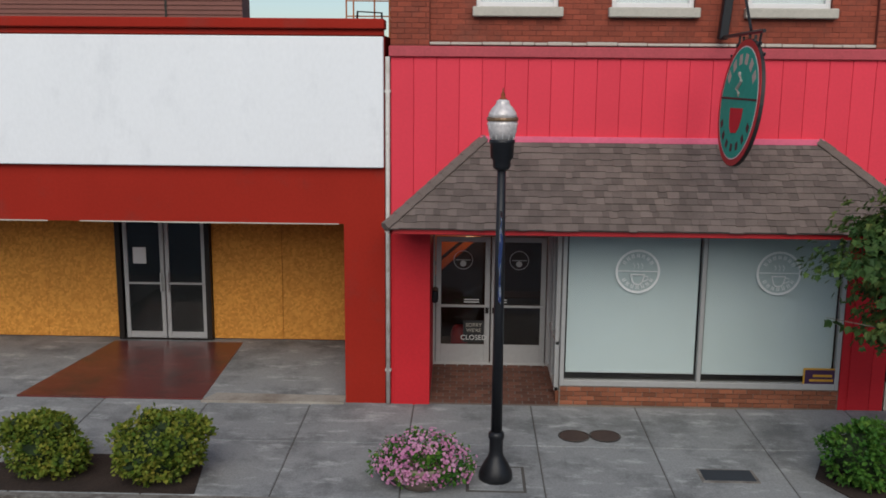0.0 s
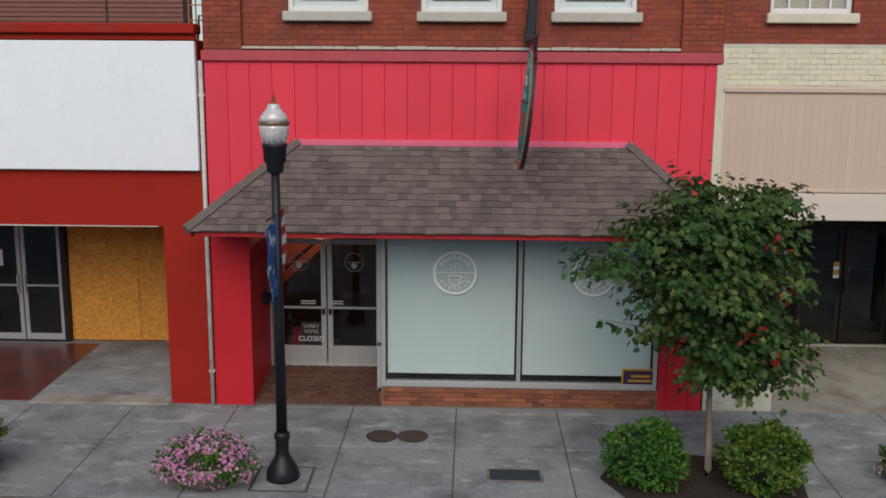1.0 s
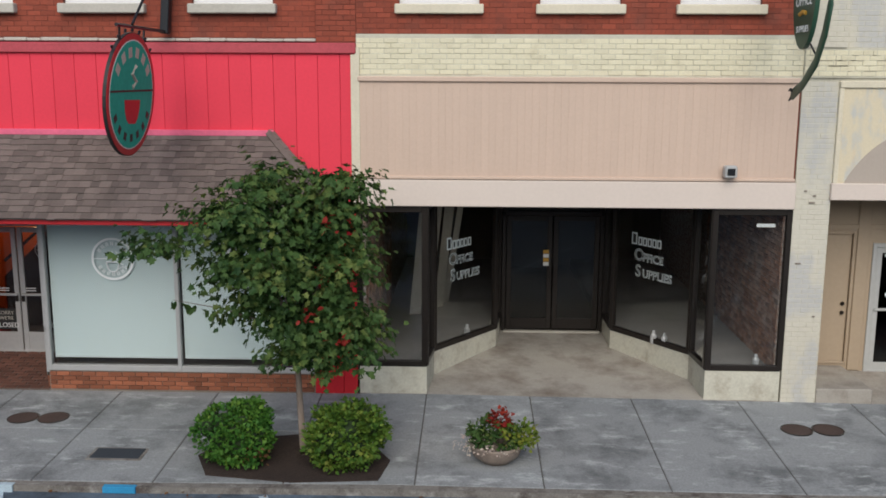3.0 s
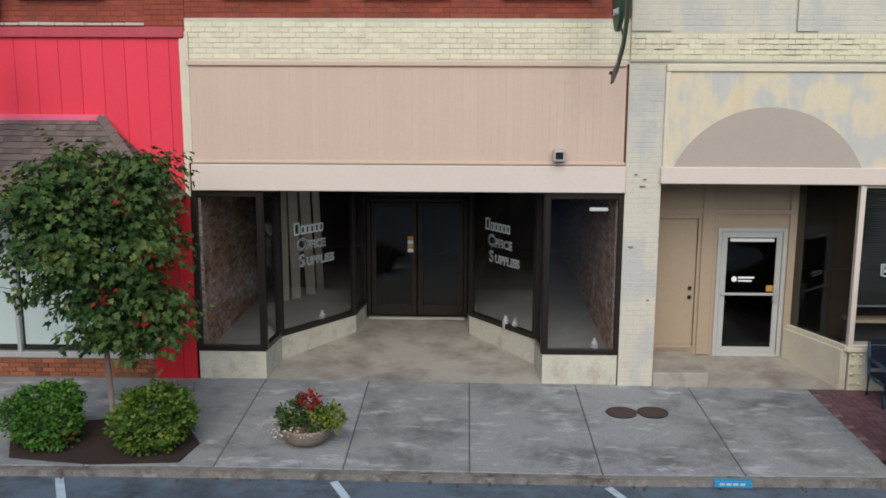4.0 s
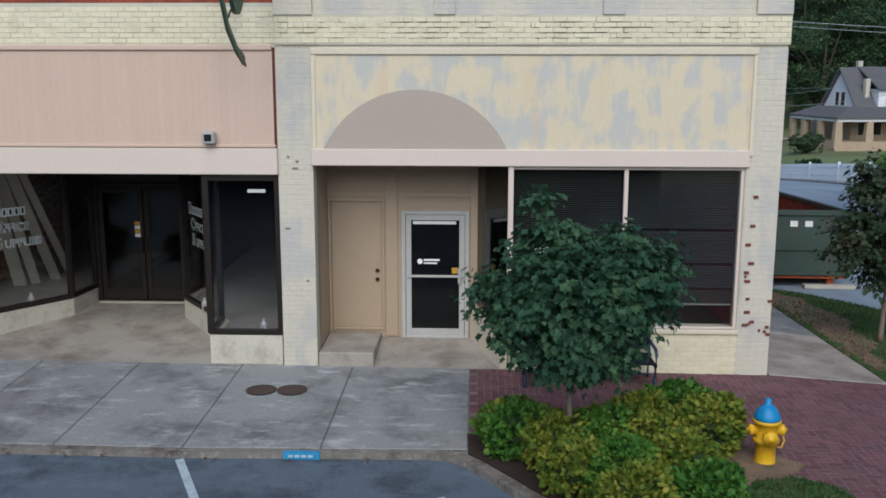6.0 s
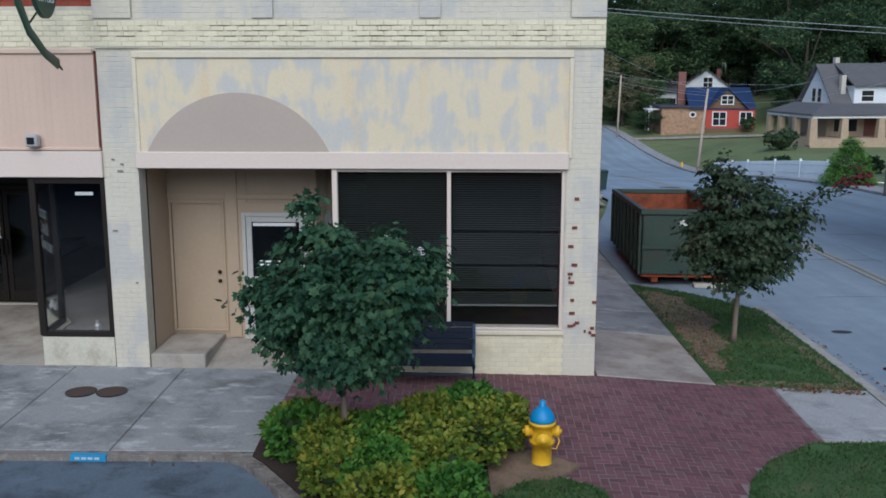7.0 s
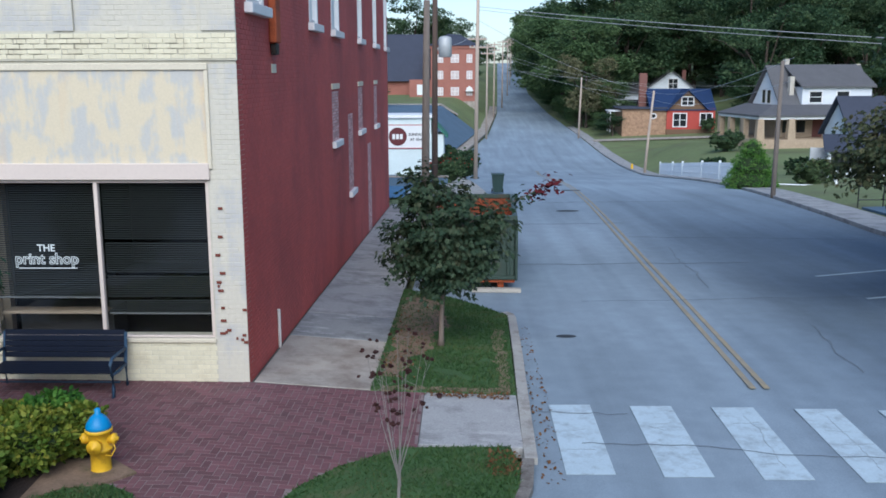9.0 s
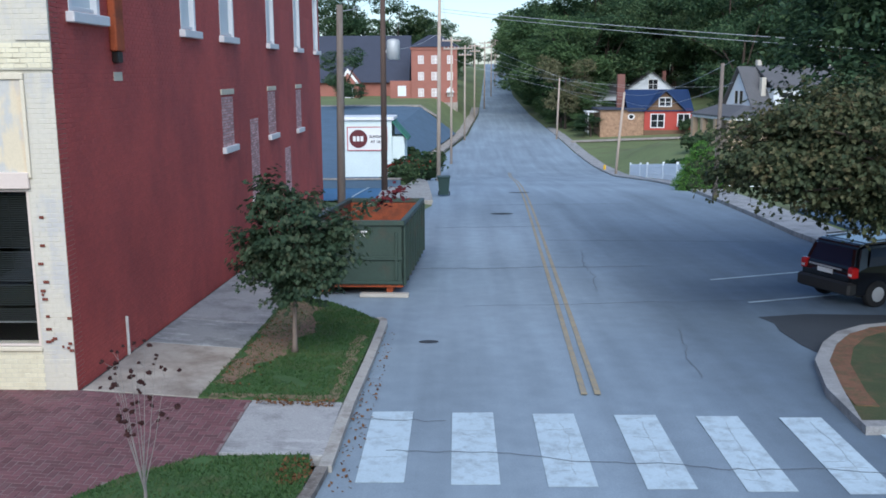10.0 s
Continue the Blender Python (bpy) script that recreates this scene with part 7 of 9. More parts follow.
for k in range(12):
    a = k * math.pi / 6
    part("rib", MB().tube([(.14 * math.cos(a), .14 * math.sin(a), 4.21), (.178 * math.cos(a), .178 * math.sin(a), 4.4)], .003, 4), M["sign_white"], lamp)
for zz in (3.36, 2.36):
    part("banner_arm", MB().tube([(0, -.55, zz), (0, .42, zz)] if zz > 3 else [(0, -.2, zz), (0, .2, zz)], .012, 6), M["black_metal"], lamp)
bl = MB()
for i in range(9):
    for j in range(5):
        k = i / 8
        bl.v.append((-.005 + .016 * math.sin(i * 1.1 + j * 1.6), -.06 - (.56 - .26 * k) * j / 4, 3.34 - i * .128 - .03 * j * (1 - k)))
bl.f = [(5 * i + j, 5 * i + j + 1, 5 * i + j + 6, 5 * i + j + 5) for i in range(8) for j in range(4)]
part("banner", bl, M["flag_blue"], lamp, "blue flag cloth with white stars hanging from the post", True)
for i in range(7):
    st = MB()
    for k in (i, i + 1):
        for j in range(4):
            st.v.append((.02 + .015 * math.sin(k * .8 + j * 1.5), .06 + (.38 - .012 * k) * j / 3, 3.36 + .015 * j - .112 * k))
    st.f = [(j, j + 1, j + 5, j + 4) for j in range(3)]
    part("banner_stripe", st, M["flag_white" if i % 2 else "flag_red"], lamp)
structure("lamp_plate", slab(4.09, 4.83, -2.83, -2.11, lambda x, y: walk_z(x, y) + .006, c=.004, g=.002), M["joint"], "dark joint round the lamp footing", "pavement")
structure("lamp_plate", slab(4.12, 4.8, -2.8, -2.14, lambda x, y: walk_z(x, y) + .012, c=.01, g=.01), M["concrete"], "square concrete footing of the lamp", "pavement")

fp = thing("flower_planter", "planter overflowing with pink petunias", "planter", (3.55, -2.65, .02))
part("pot", MB().lathe([(.26, 0), (.34, .18), (.38, .3), (.36, .3), (.3, .22)], 16), M["terracotta"], fp, smooth=True)
rnd = random.Random(31)
blobs = [((0, 0, .34), (.46, .44, .26)), ((-.22, 0, .26), (.36, .36, .22)), ((.26, -.05, .28), (.34, .33, .2))]
pts, outs, _e = crown_points(blobs, 2200, rnd, .06, 12, .75)
part("foliage", leaf_mesh(pts, [.05 * rnd.uniform(.7, 1.3) for _ in pts], rnd, 0, outs), M["leaf_bush_deep"], fp)
pts, outs, _e = crown_points(blobs, 1250, rnd, .045, 5, .96)
fl = MB()
for p, o in zip(pts, outs):
    o = (o + Vector((0, -.5, .3))).normalized()
    u = o.orthogonal().normalized()
    w = o.cross(u)
    r = rnd.uniform(.015, .027)
    q = p + o * .02
    fl.add([q] + [q + (u * math.cos(k * 1.2566) + w * math.sin(k * 1.2566)) * r + o * .01 for k in range(5)], [(0, k + 1, (k + 1) % 5 + 1) for k in range(5)])
part("blossoms", fl, M["petal_pink"], fp, "many pink petunia blossoms")

bp = thing("bowl_planter", "low stone bowl planter with red and yellow flowers", "planter", (12.3, -2.3, .03))
part("bowl", MB().lathe([(.18, 0), (.3, .1), (.345, .22), (.35, .25), (.32, .25), (.28, .2)], 18), M["terracotta"], bp, smooth=True)
rnd = random.Random(32)


def tuft_of(name, blobs, n, size, mat, label=""):
    p, o, _ = crown_points(blobs, n, rnd, .04, 8, .7)
    part(name, leaf_mesh(p, [size * rnd.uniform(.7, 1.3) for _ in p], rnd, -.1, o), M[mat], bp, label)["kind"] = "stuff"


tuft_of("foliage", [((0, 0, .32), (.36, .3, .14)), ((-.15, 0, .42), (.2, .2, .14))], 900, .06, "leaf_tree")
tuft_of("yellow_foliage", [((.3, -.08, .36), (.2, .18, .16))], 320, .055, "leaf_bush", "lime yellow foliage")
tuft_of("red_blossom", [((.06, 0, .55), (.12, .1, .1))], 130, .06, "leaf_red", "red plume flowers")
tuft_of("pale_blossom", [((-.32, -.12, .28), (.22, .16, .1)), ((.05, -.3, .27), (.25, .08, .06))], 170, .032, "petal_mix", "trailing pale pink flowers")

hy = thing("fire_hydrant", "yellow fire hydrant with blue bonnet", "fire hydrant", (22.95, -3.32, -.05))
part("barrel", MB().lathe([(.18, 0), (.18, .04), (.13, .06), (.118, .1), (.118, .32), (.15, .33), (.15, .37), (.118, .38), (.125, .55), (.16, .56), (.16, .6)], 18), M["hydrant_yellow"], hy, smooth=True)
part("bonnet", MB().lathe([(.15, .6), (.15, .63), (.13, .68), (.1, .73), (.055, .77), (.035, .78), (.035, .84), (.02, .85)], 18), M["hydrant_blue"], hy, "blue painted bonnet", True)
for nm, m in (("nozzle", pose(-.11, 0, .47, 0, -90)), ("nozzle", pose(.11, 0, .47, 0, 90)), ("pumper_nozzle", pose(0, -.1, .42, 90))):
    s = 1.35 if nm == "pumper_nozzle" else 1
    part(nm, MB().lathe([(.055 * s, 0), (.055 * s, .04), (.065 * s, .045), (.065 * s, .09), (.03, .095), (.025, .12)], 12, m), M["hydrant_yellow"], hy, smooth=True)
part("chain", MB().tube([(.17, -.02, .44), (.2, -.04, .36), (.16, -.07, .28), (.1, -.1, .3)], .008, 5), M["hydrant_yellow"], hy)
for k in range(8):
    a = k * math.pi / 4
    part("bolt", MB().lathe([(.014, .05), (.014, .075)], 6, pose(.15 * math.cos(a), .15 * math.sin(a), 0)), M["hydrant_yellow"], hy)

bn = thing("park_bench", "dark blue slatted street bench with cast iron ends", "bench", (21.22, -.5, -.04))
for sx in (-1, 1):
    e = part("bench_end", MB().tube([(sx * .93, .3, 0), (sx * .93, .27, .42), (sx * .93, .36, .88)], [.03, .028, .024], 8), M["bench_end"], bn, "blue-grey cast iron bench end", True)
    part("leg", MB().tube([(sx * .93, -.3, 0), (sx * .93, -.26, .2), (sx * .93, -.28, .42)], .028, 8), M["bench_end"], e, "", True)
    part("armrest", MB().tube([(sx * .93, -.3, .4), (sx * .93, -.33, .58), (sx * .93, -.25, .64), (sx * .93, .28, .64)], .025, 8), M["bench_end"], e, "", True)
    part("brace", MB().tube([(sx * .93, -.28, .4), (sx * .93, 0, .38), (sx * .93, .28, .4)], .025, 8), M["bench_end"], e, "", True)
for i in range(6):
    part("seat_slat", cbox_mb(-.93, .93, -.29 + i * .095, -.205 + i * .095, .415, .445, c=.006), M["bench_blue"], bn)
for i in range(5):
    m = pose(0, .275 + i * .018, .5 + i * .083, -12)
    part("back_slat", MB().cbox(-.93, .93, -.012, .012, 0, .081, .004, m), M["bench_blue"], bn)
part("stretcher", MB().tube([(-.93, 0, .2), (.93, 0, .2)], .015, 6), M["bench_end"], bn)

for x, y, g in ((5.58, -1.1, "a"), (6.01, -1.08, "a"), (16.53, -1.08, "b"), (16.97, -1.06, "b")):
    c = thing("utility_cover", "round brown iron utility cover in the pavement", "manhole cover", (x, y, walk_z(x, y)), group="utility covers")
    part("lid", MB().lathe([(.2, -.01), (.2, .006), (.19, .012), (.0, .012)], 24), M["cover_iron"], c)
    part("rim", MB().lathe([(.215, -.01), (.22, .008), (.205, .009), (.203, -.01)], 24), M["bronze"], c)
gr = thing("pavement_hatch", "dark rectangular metal hatch in the pavement", "hatch", (7.38, -2.25, walk_z(7.4, -2.25)))
part("lid", cbox_mb(-.32, .32, -.16, .16, -.01, .012, c=.004), M["asphalt_dark"], gr)
part("rim", cbox_mb(-.36, .36, -.2, .2, -.02, .006, c=.004), M["kerb"], gr)
for x0, x1, mt, lb in ((17.28, 17.72, "blue_paint", "blue painted kerb marking"), (7.55, 7.95, "blue_paint", "blue painted kerb marking")):
    structure("kerb_marking", cbox_mb(x0, x1, -3.222, -3.14, walk_z(x0, -3.1) - .07, walk_z(x0, -3.1) + .012, c=.003), M[mt], lb, "road marking")
for k in range(4):
    structure("kerb_marking", cbox_mb(17.34 + k * .08, 17.4 + k * .08, -3.226, -3.2, walk_z(17.5, -3.1) - .045, walk_z(17.5, -3.1) - .015, c=.002), M["white_line"], "small pale unreadable writing on the blue mark", "road marking")
structure("kerb_marking", cbox_mb(5.45, 6.45, -3.224, -3.13, walk_z(6, -3.1) - .08, walk_z(6, -3.1) + .012, c=.003), M["white_line"], "white painted length of kerb", "road marking")

# hanging oval sign of the coffee shop
ov = thing("hanging_sign", "teal oval hanging sign with red rim and cup", "sign", (7.48, -1.38, 4.62))
ov.matrix_basis = pose(7.48, -1.38, 4.62, 0, 5, 0)


def oval(rx, rz, n=36):
    return [(rx * math.cos(2 * math.pi * k / n), rz * math.sin(2 * math.pi * k / n)) for k in range(n)]


part("board", MB().prism(oval(.88, .8), "x", -.022, .022), M["ink"], ov)
for s in (-1, 1):
    a = s * .022
    part("rim", MB().prism(oval(.87, .79), "x", a, a + s * .006), M["sign_red"], ov, "dark red rim")
    part("inner_line", MB().prism(oval(.79, .71), "x", a + s * .006, a + s * .008), M["sign_white"], ov)
    part("face", MB().prism(oval(.77, .695), "x", a + s * .008, a + s * .011), M["sign_green"], ov, "teal sign face")
    x = a + s * .012
    part("cup", MB().prism([(-.28, -.06), (.28, -.07), (.26, -.2), (.2, -.32), (.12, -.38), (-.12, -.37), (-.2, -.31), (-.26, -.2)], "x", x, x + s * .003), M["sign_red"], ov, "red cup shape")
    part("line", MB().prism([(-.78, .04), (.78, .04), (.78, .065), (-.78, .065)], "x", x, x + s * .002), M["ink"], ov)
    for k in range(6):
        t = math.pi * (.2 + .12 * k)
        m = Matrix.Translation((x, .66 * math.cos(t), .55 * math.sin(t))) @ Matrix.Rotation(t - math.pi / 2, 4, "X")
        part("unreadable_writing", MB().box(-.002, .002, -.06, .06, -.065, .065, m), M["stone_sill"], ov)
    for k in range(7):
        t = math.pi * (1.17 + .11 * k)
        m = Matrix.Translation((x, .67 * math.cos(t), .56 * math.sin(t))) @ Matrix.Rotation(t + math.pi / 2, 4, "X")
        part("unreadable_writing", MB().box(-.002, .002, -.045, .045, -.05, .05, m), M["ink"], ov)
    part("steam", MB().tube([(x, -.02, .1), (x, .1, .17), (x, -.06, .27), (x, .08, .37)], .03, 5), M["stone_sill"], ov)
part("post", cbox_mb(-.06, .06, 1.25, 1.39, .84, 2.3, c=.01), M["black_metal"], ov)
part("arm", MB().tube([(0, 1.3, .87), (0, -.55, .87)], .025, 6), M["black_metal"], ov)
part("stay", MB().tube([(0, 1.3, 2.1), (0, 0, .9)], .02, 6), M["black_metal"], ov)
for yy2 in (-.45, .45):
    part("hanger", MB().tube([(0, yy2, .87), (0, yy2 * .95, .68)], .015, 6), M["black_metal"], ov)
for k in range(7):
    t = math.pi * (.25 + .083 * k)
    part("scroll", MB().tube([(0, .95 * math.cos(t), .81 * math.sin(t)), (0, 1.0 * math.cos(t) + .02, .86 * math.sin(t))], .018, 5), M["black_metal"], ov)

# green sign on a curved horn bracket, above the office shop
gs = thing("hanging_sign", "dark green oval sign on a curved horn-shaped bracket", "sign", (16.32, -.85, 5.97))
part("board", MB().prism(oval(.42, .72), "x", -.03, .03), M["sign_dkgreen"], gs)
for s in (-1, 1):
    x = s * .034
    m = Matrix.Translation((x, 0, 0)) @ Matrix.Rotation(radians(-90 if s < 0 else 90), 4, "Z") @ pose(0, 0, 0, 90)
    letters("lettering", "OFFICE", .19, .002, M["emblem"], gs, m @ Matrix.Translation((0, -.16, 0)), align="CENTER")
    letters("lettering", "SUPPLIES", .12, .002, M["emblem"], gs, m @ Matrix.Translation((0, -.5, 0)), align="CENTER")
    part("ornament", MB().tube([(x, -.12, -.26), (x, 0, -.24), (x, .12, -.27)], .03, 6), M["sign_yellow"], gs)
horn = MB()
hp = [(0, .8, .6), (0, .88, .2), (0, .86, -.2), (0, .74, -.55), (0, .5, -.9), (0, .08, -1.18), (0, -.3, -1.32)]
horn.tube([(0, -q[1], q[2]) for q in hp], [.06, .07, .08, .085, .08, .07, .08], 12)
horn.v = [(x * .32, y, z) for x, y, z in horn.v]
part("horn_bracket", horn, M["sign_dkgreen"], gs, "curved green horn bracket", True)
part("horn_tip", MB().tube([(0, .25, -1.3), (0, .42, -1.4)], [.028, .012], 8), M["black_metal"], gs)
part("horn_leaf", MB().tube([(0, .22, -1.28), (-.03, .3, -1.25), (-.045, .34, -1.27)], [.02, .025, .006], 6), M["black_metal"], gs)
part("link", MB().tube([(0, -.25, -.66), (0, -.55, -.85)], .014, 5), M["black_metal"], gs)
part("wall_arm", MB().tube([(0, .85, .75), (0, -.4, .75)], .025, 6), M["black_metal"], gs)

# dumpster
dp = thing("roll_off_dumpster", "open dark green roll-off dumpster with rusty inside", "dumpster", (27.38, 8.75, -.52), -2.2)
L, W, H = 6.4, 2.3, 1.72
dp.matrix_basis = pose(27.38, 8.75, -.5, -2.6, 0, -2.2)
def skin(x0, x1, y0, y1):
    return cbox_mb(x0, x1, y0, y1, .14, H, c=.01)
part("side_panel", skin(-W / 2, -W / 2 + .05, 0, L), M["dark_green_metal"], dp)
part("side_panel", skin(W / 2 - .05, W / 2, 0, L), M["dark_green_metal"], dp)
part("front_panel", skin(-W / 2, W / 2, 0, .05), M["dark_green_metal"], dp)
part("back_panel", skin(-W / 2, W / 2, L - .05, L), M["dark_green_metal"], dp)
part("floor", cbox_mb(-W / 2, W / 2, 0, L, .12, .2, c=.01), M["rust"], dp)
lin = MB()
lin.box(-W / 2 + .055, -W / 2 + .06, .06, L - .06, .2, H - .08).box(W / 2 - .06, W / 2 - .055, .06, L - .06, .2, H - .08).box(-W / 2 + .06, W / 2 - .06, .055, .06, .2, H - .08).box(-W / 2 + .06, W / 2 - .06, L - .06, L - .055, .2, H - .08)
part("inner_lining", lin, M["rust_deep"], dp, "rusty orange inner faces")
for a in ((-W / 2 - .05, W / 2 + .05, -.06, .08), (-W / 2 - .05, W / 2 + .05, L - .08, L + .06), (-W / 2 - .05, -W / 2 + .08, 0, L), (W / 2 - .08, W / 2 + .05, 0, L)):
    part("top_rail", cbox_mb(*a, H - .07, H + .06, c=.015), M["dark_green_metal"], dp)
for i in range(9):
    y = .1 + i * (L - .2) / 8
    for s in (-1, 1):
        part("rib", cbox_mb(s * W / 2 - (.0 if s > 0 else .07), s * W / 2 + (.07 if s > 0 else 0), y - .05, y + .05, .16, H - .06, c=.012), M["dark_green_metal"], dp)
for zz in (.2, .8):
    part("front_rail", cbox_mb(-W / 2, W / 2, -.05, .0, zz, zz + .09, c=.01), M["dark_green_metal"], dp)
part("hinge", cbox_mb(.95, 1.02, -.06, .0, .3, 1.5, c=.01), M["dark_green_metal"], dp)
for x in (-.25, .1):
    part("label_plate", box_mb(x, x + .18, -.004, -.001, 1.38, 1.52), M["sign_white"], dp, "small pale sticker")
for x in (-.8, .8):
    part("skid", cbox_mb(x - .08, x + .08, .1, L - .1, -.02, .14, c=.01), M["rust"], dp)
part("timber", cbox_mb(.1, 1.3, -.25, .0, -.09, .0, c=.01), M["stone_sill"], dp, "pale timber under the end")

bn2 = thing("wheelie_bin", "dark green wheeled rubbish bin at the kerb", "bin", (29.1, 37.5, road_z(28.5, 37.5) + .02))
part("body", MB().add([(-.25, -.28, .08), (.25, -.28, .08), (.25, .28, .08), (-.25, .28, .08), (-.33, -.36, 1.02), (.33, -.36, 1.02), (.33, .36, 1.02), (-.33, .36, 1.02)], [(0, 3, 2, 1), (4, 5, 6, 7), (0, 1, 5, 4), (1, 2, 6, 5), (2, 3, 7, 6), (3, 0, 4, 7)]), M["bin_green"], bn2)
part("lid", cbox_mb(-.36, .36, -.4, .4, 1.02, 1.1, c=.02), M["bin_green"], bn2)
part("handle", MB().tube([(-.3, .42, 1.05), (.3, .42, 1.05)], .02, 6), M["bin_green"], bn2)
for s in (-1, 1):
    part("wheel", MB().lathe([(.12, -.03), (.12, .03)], 12, pose(s * .3, .3, .12, 0, 90)), M["tyre"], bn2)

# parked car
car = thing("parked_car", "black sport utility car parked nose to the kerb", "car", (38.45, 7.75, on_road(38.5, 7.75) + .0), 23.5)
car.scale = (.94, .9, .88)
prof = [(0, .45), (0, .95), (.12, 1.05), (.3, 1.62), (.55, 1.7), (2.2, 1.72), (2.9, 1.55), (3.5, 1.1), (4.5, .98), (4.68, .8), (4.7, .4), (4.3, .3), (.2, .3)]
def tumble(mb):
    """Draws the sides in above the belt line and rounds the plan at both ends."""
    def at(x, y, z):
        k = min(max((z - .95) / .75, 0), 1)
        e = max(0, .5 - x) + max(0, x - 4.1)
        return (x, y * (1 - .17 * k * k - .12 * e), z)
    mb.v = [at(*v) for v in mb.v]
    return mb


bm = tumble(MB().prism(prof, "y", -.92, .92))
body = part("body", bm, M["car_paint"], car)
bo = bmesh.new()
bo.from_mesh(body.data)
bmesh.ops.bevel(bo, geom=list(bo.edges), offset=.09, segments=3, affect="EDGES", clamp_overlap=True)
bo.to_mesh(body.data)
bo.free()
part("rear_window", MB().add([(.125, -.7, 1.1), (.125, .7, 1.1), (.27, .58, 1.56), (.27, -.58, 1.56), (.16, -.7, 1.1), (.16, .7, 1.1), (.31, .58, 1.56), (.31, -.58, 1.56)], [(0, 1, 2, 3), (0, 4, 5, 1), (3, 2, 6, 7), (0, 3, 7, 4), (1, 5, 6, 2)]), M["car_glass"], car)
for s in (-1, 1):
    part("side_window", tumble(MB().prism([(.5, 1.12), (.56, 1.35), (.62, 1.56), (2.15, 1.58), (2.75, 1.44), (2.95, 1.28), (3.15, 1.12)], "y", s * .916, s * .93)), M["car_glass"], car)
    lp = part("tail_lamp", cbox_mb(.0, .2, s * .8 - .12, s * .8 + .08, .84, 1.12, c=.03), M["tail_red"], car, "red tail lamp")
    part("reflector", cbox_mb(-.01, .01, s * .8 - .08, s * .8 + .03, .9, .96, c=.006), M["sign_white"], lp, "clear reversing lens")
    for x in (.85, 3.65):
        w = part("wheel", MB().lathe([(.24, -.1), (.34, -.1), (.36, -.06), (.36, .06), (.34, .1), (.24, .1)], 20, pose(x, s * .83, .36, 90)), M["tyre"], car, "", True)
        part("rim", MB().lathe([(.23, -.02), (.2, .03), (.05, .05)], 14, pose(x, s * .9, .36, -90 * s)), M["aluminium"], w)
    part("mirror", cbox_mb(2.75, 2.95, s * .95 - .08, s * .95 + .08, 1.1, 1.25, c=.03), M["car_paint"], car)
part("bumper", cbox_mb(-.09, .2, -.9, .9, .38, .72, c=.05), M["ink"], car)
part("number_plate", box_mb(-.012, -.004, -.26, .26, .86, .98), M["sign_white"], car, "blank pale number plate")
part("chrome_strip", cbox_mb(-.02, .0, -.55, .55, 1.0, 1.045, c=.004), M["aluminium"], car)
part("roof_rail", cbox_mb(.6, 2.3, .68, .72, 1.73, 1.77, c=.01), M["aluminium"], car)
part("roof_rail", cbox_mb(.6, 2.3, -.72, -.68, 1.73, 1.77, c=.01), M["aluminium"], car)

# rail on the low roof beside the brick shop
rr = thing("roof_rail", "orange steel rail and ladder frame on a roof", "railing", (2.0, 2.6, 5.35))
for x in (.08, .2, .55, .8, .88):
    part("post", MB().tube([(x - .08, 0, 0), (x - .08, 0, 1.5)], .014, 6), M["orange_rail"], rr)
for zz in (.55, .8, 1.05):
    part("bar", MB().tube([(0, 0, zz), (.85, 0, zz)], .012, 6), M["orange_rail"], rr)
part("ladder_frame", MB().tube([(.15, -.1, 0), (.2, -.1, .62), (.6, -.1, .6), (.62, -.1, 0)], .02, 6), M["black_metal"], rr)

# brick paved corner in herringbone
bedp = MB()
area = [(19.5, .01), (24.02, .01), (26.68, .01), (26.68, -2.1), (27.7, -4.2), (27.0, -5.1), (26, -5.6), (24.5, -5.8), (22.5, -5.65), (21.45, -5.3), (20.77, -4.8), (20.28, -4.22), (19.93, -3.74), (19.68, -3.38), (19.5, -3.2)]


def clipped(poly, x, keep_right):
    """The part of an outline to one side of a line of constant x."""
    out = []
    for (xa, ya), (xb, yb) in zip(poly, poly[1:] + poly[:1]):
        ina, inb = (xa >= x) == keep_right, (xb >= x) == keep_right
        if ina:
            out.append((xa, ya))
        if ina != inb:
            k = (x - xa) / (xb - xa)
            out.append((x, ya + (yb - ya) * k))
    return out


